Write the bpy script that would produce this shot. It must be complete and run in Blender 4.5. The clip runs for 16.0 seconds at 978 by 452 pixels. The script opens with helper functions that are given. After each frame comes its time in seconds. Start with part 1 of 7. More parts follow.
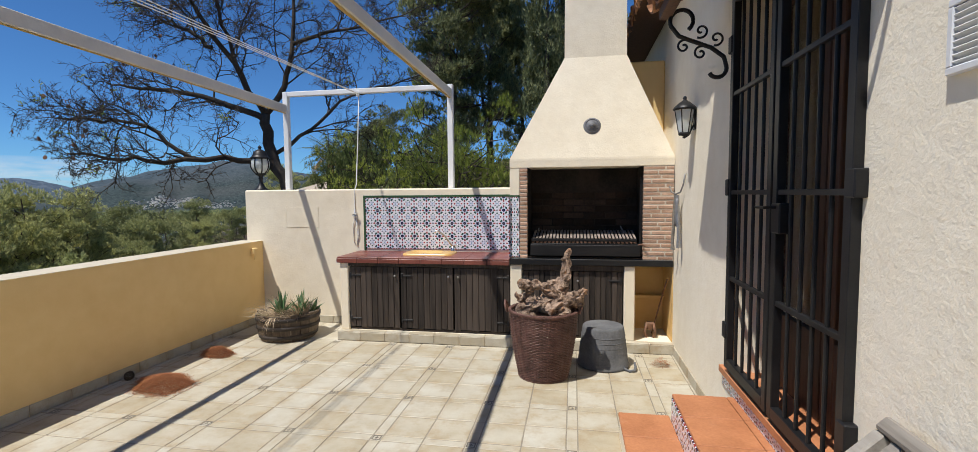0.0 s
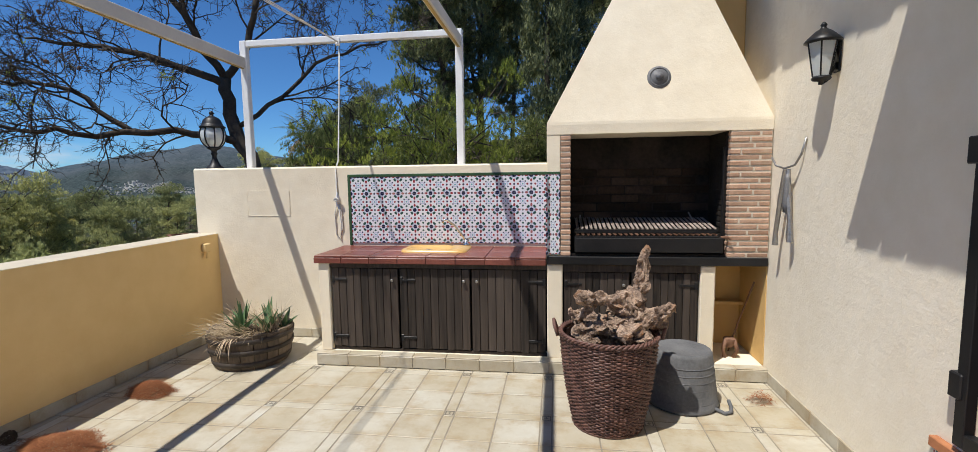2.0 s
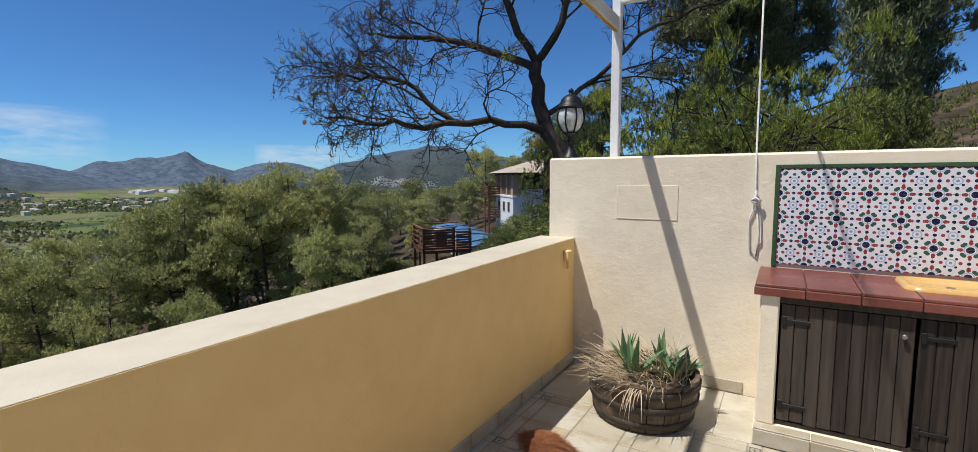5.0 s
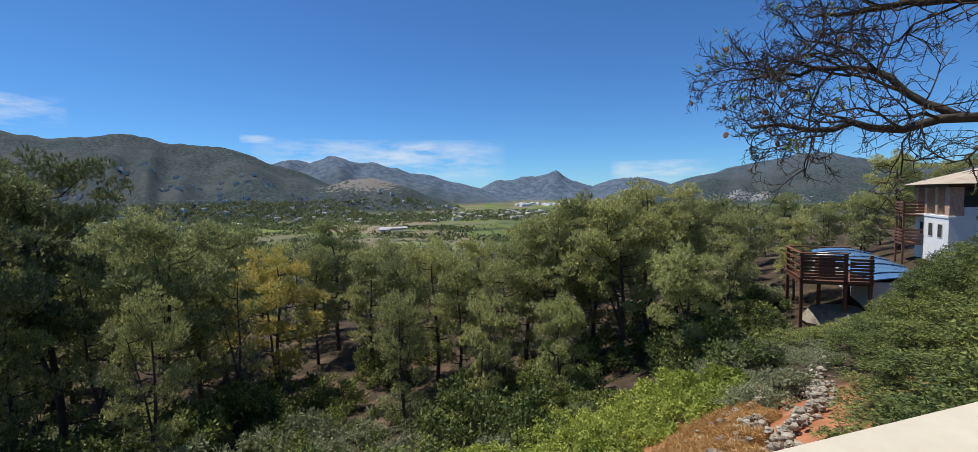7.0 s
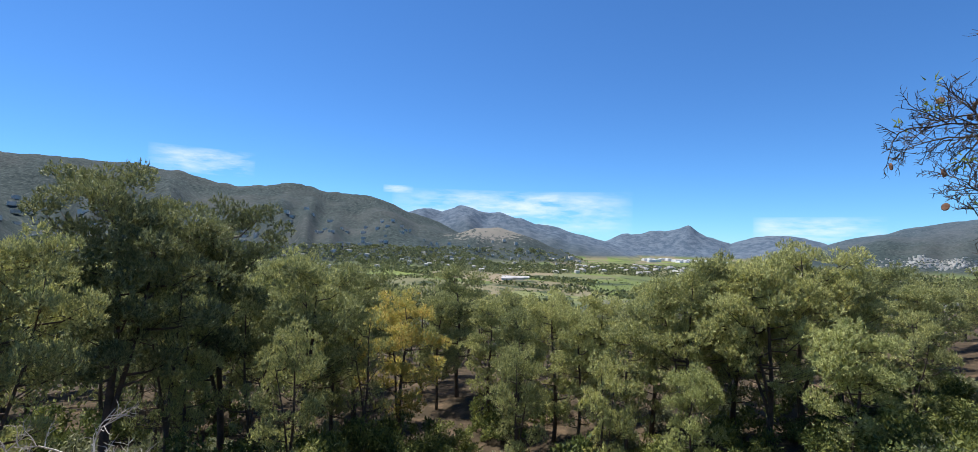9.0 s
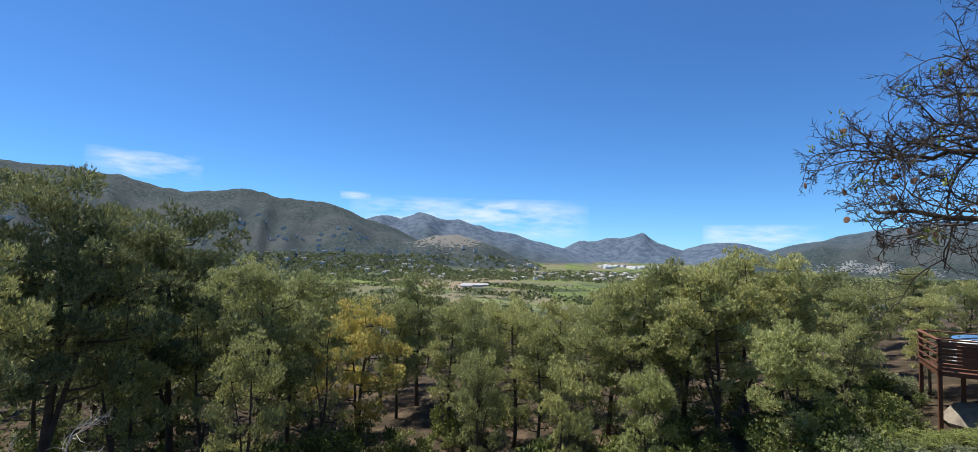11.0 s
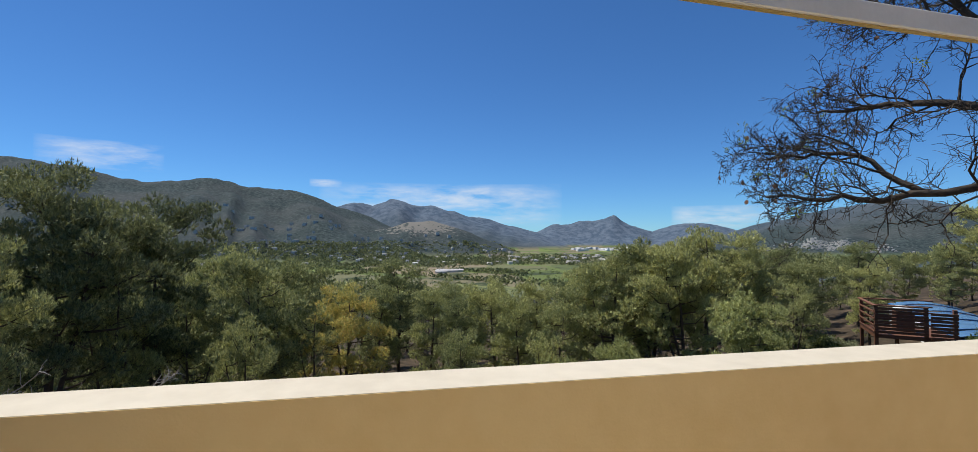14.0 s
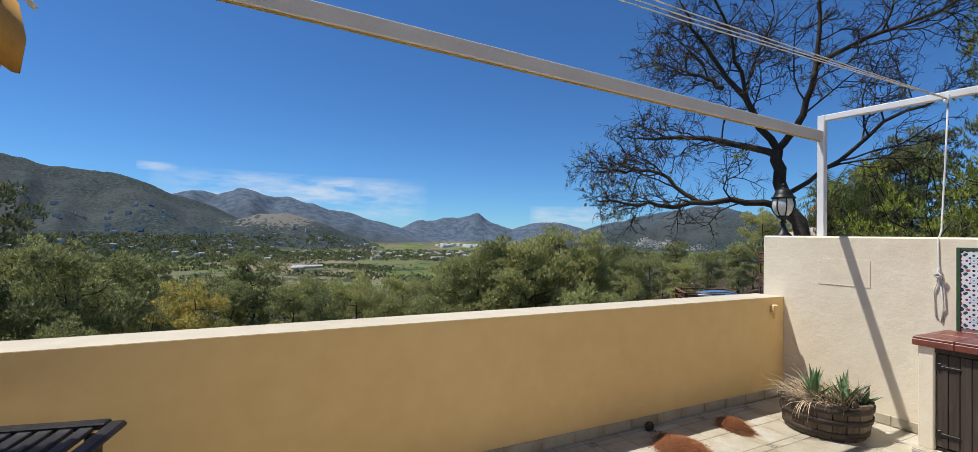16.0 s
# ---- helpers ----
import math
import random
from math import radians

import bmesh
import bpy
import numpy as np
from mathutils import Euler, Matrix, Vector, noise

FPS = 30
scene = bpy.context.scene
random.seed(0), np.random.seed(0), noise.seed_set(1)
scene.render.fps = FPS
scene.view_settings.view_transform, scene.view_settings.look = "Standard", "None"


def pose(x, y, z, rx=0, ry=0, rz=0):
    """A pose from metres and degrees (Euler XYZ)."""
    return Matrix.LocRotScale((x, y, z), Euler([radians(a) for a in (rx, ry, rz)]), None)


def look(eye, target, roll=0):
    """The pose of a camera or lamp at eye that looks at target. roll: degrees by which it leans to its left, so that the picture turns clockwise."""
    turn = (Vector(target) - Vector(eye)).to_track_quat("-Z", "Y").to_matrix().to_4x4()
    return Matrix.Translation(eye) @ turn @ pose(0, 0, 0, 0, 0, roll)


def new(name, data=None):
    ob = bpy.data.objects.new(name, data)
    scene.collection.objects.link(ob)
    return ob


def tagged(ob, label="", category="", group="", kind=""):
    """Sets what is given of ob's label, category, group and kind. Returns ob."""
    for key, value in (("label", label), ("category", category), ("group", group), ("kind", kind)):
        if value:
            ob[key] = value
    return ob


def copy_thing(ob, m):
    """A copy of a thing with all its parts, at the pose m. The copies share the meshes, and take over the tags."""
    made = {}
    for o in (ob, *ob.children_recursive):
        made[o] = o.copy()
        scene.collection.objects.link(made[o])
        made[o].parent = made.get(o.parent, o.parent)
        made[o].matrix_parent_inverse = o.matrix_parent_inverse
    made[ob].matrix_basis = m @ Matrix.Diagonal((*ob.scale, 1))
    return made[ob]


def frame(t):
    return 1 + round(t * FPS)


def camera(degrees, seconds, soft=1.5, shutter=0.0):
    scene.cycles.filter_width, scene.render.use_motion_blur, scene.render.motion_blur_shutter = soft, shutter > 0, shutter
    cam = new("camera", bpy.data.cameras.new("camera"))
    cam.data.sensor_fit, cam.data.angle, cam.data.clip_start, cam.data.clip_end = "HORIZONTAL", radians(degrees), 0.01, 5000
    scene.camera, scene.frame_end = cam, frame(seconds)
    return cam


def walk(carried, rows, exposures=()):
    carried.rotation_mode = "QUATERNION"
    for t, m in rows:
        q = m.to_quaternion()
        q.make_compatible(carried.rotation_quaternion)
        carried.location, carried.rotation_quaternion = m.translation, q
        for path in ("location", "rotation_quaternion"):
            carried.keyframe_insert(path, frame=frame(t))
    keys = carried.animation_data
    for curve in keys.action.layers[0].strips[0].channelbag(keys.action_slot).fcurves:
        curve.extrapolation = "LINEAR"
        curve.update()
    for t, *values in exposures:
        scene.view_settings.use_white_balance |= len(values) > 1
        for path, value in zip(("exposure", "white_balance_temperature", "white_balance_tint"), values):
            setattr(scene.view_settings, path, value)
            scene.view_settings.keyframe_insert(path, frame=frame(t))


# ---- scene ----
cam = camera(90.5, 16.0, 0.6)
PATH = [
    (0, (0.329, -0.018, 1.575), (-0.014, 1.948, 1.442), -0.5),
    (0.5, (0.275, 0.332, 1.553), (-0.064, 2.297, 1.404), -0.6),
    (1, (0.199, 0.664, 1.54), (-0.131, 2.63, 1.383), -0.4),
    (1.5, (-0.029, 0.936, 1.521), (-0.324, 2.907, 1.352), -0.5),
    (2, (-0.241, 1.167, 1.527), (-0.515, 3.138, 1.325), -0.8),
    (2.5, (-0.499, 1.347, 1.492), (-0.777, 3.317, 1.288), 0.1),
    (3, (-0.858, 1.449, 1.52), (-1.257, 3.395, 1.287), 0.1),
    (3.2, (-1.013, 1.478, 1.523), (-1.476, 3.41, 1.29), -0.2),
    (5.3, (-2.26, 1.897, 1.5), (-3.478, 3.473, 1.316), -0.5),
    (5.5, (-2.364, 1.918, 1.502), (-3.717, 3.381, 1.331), -0.7),
    (6, (-2.617, 1.899, 1.534), (-4.236, 3.063, 1.371), -1.4),
    (6.5, (-2.899, 1.811, 1.545), (-4.649, 2.77, 1.407), -1.4),
    (7, (-3.049, 1.81, 1.585), (-4.937, 2.457, 1.454), -0.8),
    (7.5, (-3.193, 1.802, 1.603), (-5.168, 2.098, 1.487), -0.0),
    (8, (-3.262, 1.828, 1.641), (-5.253, 2.001, 1.552), 0.2),
    (8.5, (-3.369, 1.865, 1.707), (-5.365, 1.996, 1.733), 0.7),
    (9, (-3.419, 1.824, 1.747), (-5.411, 1.979, 1.822), 1.6),
    (9.5, (-3.374, 1.805, 1.772), (-5.359, 2.016, 1.884), 2.2),
    (12, (-2.537, 1.465, 1.702), (-4.503, 1.823, 1.786), 0.7),
    (12.5, (-2.277, 1.404, 1.683), (-4.244, 1.759, 1.752), 0.3),
    (13, (-2.01, 1.287, 1.692), (-3.98, 1.627, 1.748), 0.1),
    (13.5, (-1.731, 1.084, 1.676), (-3.7, 1.431, 1.725), -0.2),
    (14, (-1.437, 0.969, 1.657), (-3.39, 1.398, 1.707), 0.1),
    (14.5, (-1.167, 0.869, 1.657), (-3.087, 1.425, 1.736), 1.4),
    (14.9, (-0.997, 0.704, 1.625), (-2.871, 1.395, 1.722), 1.3),
    (15, (-0.96, 0.67, 1.621), (-2.824, 1.389, 1.72), 1.1),
    (15.5, (-0.757, 0.536, 1.599), (-2.569, 1.376, 1.688), 1.1),
    (16, (-0.522, 0.363, 1.589), (-2.283, 1.309, 1.628), 1.1),
]
walk(cam, [(t, look(eye, target, roll)) for t, eye, target, roll in PATH], [(0.0, 0.15), (3.0, 0.18), (5.5, 0.08), (6.0, 0.05), (7.0, 0.25), (7.5, 0.45), (8.0, 0.62), (8.5, 0.68), (9.5, 0.70), (12.0, 0.42), (13.5, 0.24), (15.0, 0.18), (16.0, 0.18)])

# ---- sky, sun, exposure ----
SUN_WAY = Vector((0.30, 0.35, -1.0)).normalized()
world = bpy.data.worlds.new("sky")
scene.world = world
world.use_nodes = True
wn = world.node_tree.nodes
sky = wn.new("ShaderNodeTexSky")
sky.sky_type = 'NISHITA'
sky.sun_disc = False
sky.sun_elevation = math.asin(-SUN_WAY.z)
sky.sun_rotation = math.atan2(-SUN_WAY.x, -SUN_WAY.y)
sky.altitude = 200.0
sky.air_density, sky.dust_density, sky.ozone_density = 0.8, 0.0, 4.0
wn["Background"].inputs["Strength"].default_value = 0.073
deep = wn.new("ShaderNodeMix")
deep.data_type, deep.blend_type = 'RGBA', 'MULTIPLY'
deep.inputs["Factor"].default_value = 1.0
deep.inputs["B"].default_value = (0.575, 1.0, 1.39, 1)
world.node_tree.links.new(sky.outputs[0], deep.inputs["A"])
world.node_tree.links.new(deep.outputs["Result"], wn["Background"].inputs["Color"])
sun_data = bpy.data.lights.new("sun", 'SUN')
sun_data.energy, sun_data.angle, sun_data.color = 4.6, radians(0.53), (1.0, 0.965, 0.90)
sun = new("sun", sun_data)
sun.matrix_world = look((0, 0, 40), Vector((0, 0, 40)) + SUN_WAY)


# ---- mesh helpers ----
class Mesh:
    """Collects vertices and faces for one mesh."""

    def __init__(self):
        self.v, self.f = [], []

    def add(self, verts, faces):
        n = len(self.v)
        self.v.extend(tuple(p) for p in verts)
        self.f.extend(tuple(i + n for i in f) for f in faces)
        return self

    def box(self, x0, x1, y0, y1, z0, z1, c=0.0, m=None):
        cx, cy, cz = (x0 + x1) / 2, (y0 + y1) / 2, (z0 + z1) / 2
        hx, hy, hz = abs(x1 - x0) / 2, abs(y1 - y0) / 2, abs(z1 - z0) / 2
        c = min(c, hx * 0.8, hy * 0.8, hz * 0.8)
        if c <= 0:
            vs = [(sx * hx, sy * hy, sz * hz) for sx in (-1, 1) for sy in (-1, 1) for sz in (-1, 1)]
            fs = [(0, 1, 3, 2), (4, 6, 7, 5), (0, 4, 5, 1), (2, 3, 7, 6), (0, 2, 6, 4), (1, 5, 7, 3)]
        else:
            vs, idx = [], {}
            for sx in (-1, 1):
                for sy in (-1, 1):
                    for sz in (-1, 1):
                        idx[sx, sy, sz] = len(vs)
                        vs += [(sx * hx, sy * (hy - c), sz * (hz - c)), (sx * (hx - c), sy * hy, sz * (hz - c)), (sx * (hx - c), sy * (hy - c), sz * hz)]
            fs = []
            for s in (-1, 1):
                fs.append([idx[s, a, b] for a, b in ((-1, -1), (1, -1), (1, 1), (-1, 1))])
                fs.append([idx[a, s, b] + 1 for a, b in ((-1, -1), (1, -1), (1, 1), (-1, 1))])
                fs.append([idx[a, b, s] + 2 for a, b in ((-1, -1), (1, -1), (1, 1), (-1, 1))])
                for r in (-1, 1):
                    fs.append([idx[s, r, -1], idx[s, r, 1], idx[s, r, 1] + 1, idx[s, r, -1] + 1])
                    fs.append([idx[s, -1, r], idx[s, 1, r], idx[s, 1, r] + 2, idx[s, -1, r] + 2])
                    fs.append([idx[-1, s, r] + 1, idx[1, s, r] + 1, idx[1, s, r] + 2, idx[-1, s, r] + 2])
                    for q in (-1, 1):
                        fs.append([idx[s, r, q], idx[s, r, q] + 1, idx[s, r, q] + 2])
            out = []
            for f in fs:
                a, b, d = (Vector(vs[i]) for i in f[:3])
                mid = sum((Vector(vs[i]) for i in f), Vector()) / len(f)
                out.append(f if (b - a).cross(d - a).dot(mid) > 0 else f[::-1])
            fs = out
        vs = [Vector((x + cx, y + cy, z + cz)) for x, y, z in vs]
        if m is not None:
            vs = [m @ p for p in vs]
        return self.add(vs, fs)

    def tube(self, path, radii, sides=6, caps=True):
        path = [Vector(p) for p in path]
        if not hasattr(radii, "__len__"):
            radii = [radii] * len(path)
        n0 = len(self.v)
        side = None
        for i, p in enumerate(path):
            d = (path[min(i + 1, len(path) - 1)] - path[max(i - 1, 0)])
            d = d.normalized() if d.length > 1e-9 else Vector((0, 0, 1))
            if side is None:
                side = d.cross(Vector((0.31, 0.52, 0.79))).normalized()
            side = (side - d * side.dot(d))
            side = side.normalized() if side.length > 1e-6 else d.orthogonal().normalized()
            up = d.cross(side)
            for k in range(sides):
                a = 2 * math.pi * k / sides
                self.v.append(tuple(p + (side * math.cos(a) + up * math.sin(a)) * radii[i]))
        for i in range(len(path) - 1):
            for k in range(sides):
                a, b = n0 + i * sides + k, n0 + i * sides + (k + 1) % sides
                self.f.append((a, b, b + sides, a + sides))
        if caps:
            self.f.append(tuple(n0 + k for k in reversed(range(sides))))
            last = n0 + (len(path) - 1) * sides
            self.f.append(tuple(last + k for k in range(sides)))
        return self

    def lathe(self, profile, centre=(0, 0, 0), sides=24, wobble=0.0):
        n0 = len(self.v)
        cx, cy, cz = centre
        for i, (r, z) in enumerate(profile):
            for k in range(sides):
                a = 2 * math.pi * k / sides
                rr = r * (1 + wobble * math.sin(3 * a + i))
                self.v.append((cx + rr * math.cos(a), cy + rr * math.sin(a), cz + z))
        for i in range(len(profile) - 1):
            for k in range(sides):
                a, b = n0 + i * sides + k, n0 + i * sides + (k + 1) % sides
                self.f.append((a, b, b + sides, a + sides))
        return self

    def prism(self, outline, z0, z1):
        """An upright prism over a counter-clockwise outline of (x, y)."""
        n = len(outline)
        vs = [(x, y, z0) for x, y in outline] + [(x, y, z1) for x, y in outline]
        fs = [tuple(reversed(range(n))), tuple(range(n, 2 * n))] + [(k, (k + 1) % n, n + (k + 1) % n, n + k) for k in range(n)]
        return self.add(vs, fs)

    def data(self, name, material, smooth=False):
        me = bpy.data.meshes.new(name)
        me.from_pydata([tuple(p) for p in self.v], [], self.f)
        if smooth:
            me.polygons.foreach_set("use_smooth", [True] * len(me.polygons))
        me.materials.append(material)
        me.update()
        return me


def part(name, mesh, material, parent=None, label="", smooth=False, kind=""):
    """Links a mesh, given in world places, as one object under a thing or a part."""
    ob = new(name, mesh.data(name, material, smooth) if isinstance(mesh, Mesh) else mesh)
    if parent is not None:
        ob.parent = parent
        ob.matrix_parent_inverse = rest_of(parent).inverted()
    return tagged(ob, label, "", "", kind)


REST = {}


def rest_of(ob):
    m = REST.get(ob.name, Matrix())
    return m


def thing(name, at, label, category, group="", kind=""):
    """An Empty at the base of a thing, to which its parts belong."""
    ob = new(name)
    ob.empty_display_size = 0.1
    ob.location = at
    REST[ob.name] = Matrix.Translation(at)
    return tagged(ob, label, category, group, kind)


def piece(name, me, at, parent, turn=0.0, scale=(1, 1, 1)):
    """A small piece on shared mesh data, under its parent."""
    ob = new(name, me)
    ob.parent = parent
    ob.matrix_parent_inverse = rest_of(parent).inverted()
    ob.matrix_basis = Matrix.LocRotScale(at, Euler((0, 0, turn)), scale)
    return ob


# ---- materials ----
def shader(name, rough=0.8, metal=0.0, spec=0.4):
    m = bpy.data.materials.new(name)
    m.use_nodes = True
    b = m.node_tree.nodes["Principled BSDF"]
    b.inputs["Roughness"].default_value, b.inputs["Metallic"].default_value = rough, metal
    b.inputs["Specular IOR Level"].default_value = spec
    return m, m.node_tree.nodes, m.node_tree.links, b


def noise_node(n, l, coord, scale, detail=4.0, rough=0.55):
    t = n.new("ShaderNodeTexNoise")
    t.inputs["Scale"].default_value, t.inputs["Detail"].default_value, t.inputs["Roughness"].default_value = scale, detail, rough
    l.new(coord, t.inputs["Vector"])
    return t.outputs["Fac"]


def ramp(n, l, fac, stops):
    r = n.new("ShaderNodeValToRGB")
    while len(r.color_ramp.elements) < len(stops):
        r.color_ramp.elements.new(0.5)
    for e, (p, c) in zip(r.color_ramp.elements, stops):
        e.position, e.color = p, (*c, 1) if len(c) == 3 else c
    l.new(fac, r.inputs["Fac"])
    return r.outputs["Color"]


def mix(n, l, fac, a, b, mode='MIX'):
    x = n.new("ShaderNodeMix")
    x.data_type, x.blend_type = 'RGBA', mode
    for s, v in ((x.inputs["Factor"], fac), (x.inputs["A"], a), (x.inputs["B"], b)):
        if hasattr(v, "links") or hasattr(v, "is_linked"):
            l.new(v, s)
        elif isinstance(v, tuple):
            s.default_value = (*v, 1)
        else:
            s.default_value = v
    return x.outputs["Result"]


def calc(n, l, op, a, b=None, c=None):
    x = n.new("ShaderNodeMath")
    x.operation = op
    for s, v in zip(x.inputs, (a, b, c)):
        if v is None:
            continue
        if hasattr(v, "is_linked"):
            l.new(v, s)
        else:
            s.default_value = v
    return x.outputs[0]


def bump(n, l, b, height, strength, distance=0.01):
    u = n.new("ShaderNodeBump")
    u.inputs["Strength"].default_value, u.inputs["Distance"].default_value = strength, distance
    l.new(height, u.inputs["Height"])
    l.new(u.outputs["Normal"], b.inputs["Normal"])


def place(n):
    return n.new("ShaderNodeNewGeometry").outputs["Position"]


def mottled(name, dark, light, scale, fine, rough=0.85, relief=0.3, depth=0.004, metal=0.0, spec=0.3, stain=None, vary=0.0):
    """A surface whose colour wanders between two tones at a coarse and a fine scale, with a fine relief."""
    m, n, l, b = shader(name, rough, metal, spec)
    p = place(n)
    coarse, small = noise_node(n, l, p, scale), noise_node(n, l, p, fine, 6)
    f = calc(n, l, 'ADD', calc(n, l, 'MULTIPLY', coarse, 0.65), calc(n, l, 'MULTIPLY', small, 0.35))
    col = ramp(n, l, f, [(0.32, dark), (0.68, light)])
    if stain:
        patch = ramp(n, l, noise_node(n, l, p, scale * 0.6, 5, 0.65), [(0.56, (0, 0, 0)), (0.72, (1, 1, 1))])
        col = mix(n, l, calc(n, l, 'MULTIPLY', patch, 0.5), col, stain)
    if vary:
        tone = mix(n, l, n.new("ShaderNodeObjectInfo").outputs["Random"], (1 - vary, 1 - vary * 1.1, 1 - vary * 1.2), (1 + vary, 1 + vary, 1 + vary))
        col = mix(n, l, 1.0, col, tone, 'MULTIPLY')
    l.new(col, b.inputs["Base Color"])
    bump(n, l, b, small, relief, depth)
    return m


def plaster(name, dark, light, relief):
    m, n, l, b = shader(name, 0.92, 0, 0.2)
    p = place(n)
    big, mid, fine = noise_node(n, l, p, 0.8, 5, 0.6), noise_node(n, l, p, 7, 5), noise_node(n, l, p, 90, 6, 0.6)
    lumps = noise_node(n, l, p, 22, 4, 0.6)
    f = calc(n, l, 'ADD', calc(n, l, 'MULTIPLY', big, 0.6), calc(n, l, 'MULTIPLY', mid, 0.4))
    col = ramp(n, l, f, [(0.3, dark), (0.62, light)])
    spots = ramp(n, l, noise_node(n, l, p, 3.1, 8, 0.75), [(0.66, (0, 0, 0)), (0.78, (1, 1, 1))])
    col = mix(n, l, calc(n, l, 'MULTIPLY', spots, 0.22), col, (0.42, 0.36, 0.27))
    l.new(col, b.inputs["Base Color"])
    h = calc(n, l, 'ADD', calc(n, l, 'MULTIPLY', fine, 0.45), lumps)
    bump(n, l, b, h, relief, 0.012)
    return m


CREAM = plaster("cream_render", (0.74, 0.645, 0.49), (0.86, 0.775, 0.615), 0.25)
WHITEWASH = plaster("pale_stucco", (0.79, 0.705, 0.55), (0.88, 0.81, 0.67), 0.34)
OCHRE = plaster("ochre_render", (0.81, 0.565, 0.25), (0.88, 0.64, 0.305), 0.15)
COPING = plaster("coping_render", (0.47, 0.415, 0.32), (0.58, 0.52, 0.41), 0.2)
WHITE_METAL = mottled("white_enamel", (0.74, 0.74, 0.73), (0.84, 0.84, 0.83), 3, 60, 0.4, 0.05, 0.001, 0, 0.5, stain=(0.55, 0.5, 0.42))
RAIL_METAL = mottled("cream_enamel", (0.62, 0.58, 0.50), (0.72, 0.68, 0.60), 3, 60, 0.4, 0.05, 0.001, 0, 0.5)
IRON = mottled("black_iron", (0.006, 0.006, 0.007), (0.016, 0.016, 0.017), 6, 120, 0.45, 0.15, 0.001, 0.0, 0.35)
GOLD_STRIP = mottled("yellowed_strip", (0.40, 0.28, 0.10), (0.52, 0.38, 0.15), 3, 60, 0.7, 0.1, 0.001)
SOOT = mottled("soot", (0.006, 0.006, 0.006), (0.045, 0.035, 0.028), 4, 40, 0.9, 0.4, 0.004)
GROUT = mottled("grout", (0.21, 0.185, 0.145), (0.34, 0.30, 0.235), 3, 60, 0.95, 0.3, 0.002)
BRICK_JOINT = mottled("pale_mortar", (0.52, 0.45, 0.36), (0.64, 0.57, 0.47), 5, 80, 0.95, 0.4, 0.003)
BARK = mottled("bark", (0.035, 0.028, 0.022), (0.10, 0.08, 0.06), 3, 30, 0.95, 0.8, 0.02)
PINE_BARK = mottled("pine_bark", (0.05, 0.04, 0.033), (0.14, 0.105, 0.08), 2, 14, 0.95, 0.8, 0.03)


def foliage(name, tones, thin=0.25):
    """Leaves that vary from leaf to leaf, tree to tree and through the crown."""
    m, n, l, b = shader(name, 0.6, 0, 0.25)
    g = n.new("ShaderNodeNewGeometry")
    ob = n.new("ShaderNodeObjectInfo")
    cloud = noise_node(n, l, g.outputs["Position"], 0.35, 3)
    f = calc(n, l, 'ADD', calc(n, l, 'MULTIPLY', g.outputs["Random Per Island"], 0.45), calc(n, l, 'MULTIPLY', cloud, 0.42))
    f = calc(n, l, 'ADD', f, calc(n, l, 'MULTIPLY', ob.outputs["Random"], 0.22))
    col = ramp(n, l, f, [(0.25 + 0.6 * i / max(1, len(tones) - 1), c) for i, c in enumerate(tones)])
    l.new(col, b.inputs["Base Color"])
    tr = n.new("ShaderNodeBsdfTranslucent")
    l.new(col, tr.inputs["Color"])
    x = n.new("ShaderNodeMixShader")
    x.inputs[0].default_value = thin
    l.new(b.outputs[0], x.inputs[1])
    l.new(tr.outputs[0], x.inputs[2])
    l.new(x.outputs[0], n["Material Output"].inputs["Surface"])
    return m


PINE_GREEN = foliage("pine_needles", [(0.135, 0.162, 0.076), (0.36, 0.375, 0.150), (0.66, 0.63, 0.25)], 0.3)
PINE_LIGHT = foliage("pale_pine_needles", [(0.25, 0.28, 0.11), (0.42, 0.44, 0.17), (0.60, 0.59, 0.25)], 0.3)
PINE_DARK = foliage("dark_pine_needles", [(0.062, 0.080, 0.042), (0.17, 0.19, 0.084), (0.37, 0.375, 0.155)], 0.24)
PINE_YELLOW = foliage("yellowing_needles", [(0.22, 0.255, 0.08), (0.46, 0.44, 0.125), (0.74, 0.54, 0.17)], 0.3)
SHRUB_GREEN = foliage("shrub_leaves", [(0.055, 0.082, 0.028), (0.14, 0.17, 0.052), (0.34, 0.35, 0.095)], 0.32)
SHRUB_BRIGHT = foliage("bright_leaves", [(0.13, 0.175, 0.035), (0.28, 0.33, 0.06), (0.48, 0.51, 0.11)], 0.4)
SHRUB_GREY = foliage("grey_leaves", [(0.12, 0.14, 0.08), (0.22, 0.24, 0.13), (0.34, 0.34, 0.19)], 0.35)
DRY_GRASS = foliage("dry_grass", [(0.32, 0.16, 0.055), (0.48, 0.27, 0.095), (0.58, 0.39, 0.17)])


# ---- ground, valley and mountains ----
DOWN_S = [-120, -60, -10, 0, 4, 10, 30, 60, 150, 420, 700]
DOWN_Z = [24, 14, 1.2, -1.2, -3.0, -5.4, -9.5, -16, -33, -58, -60]
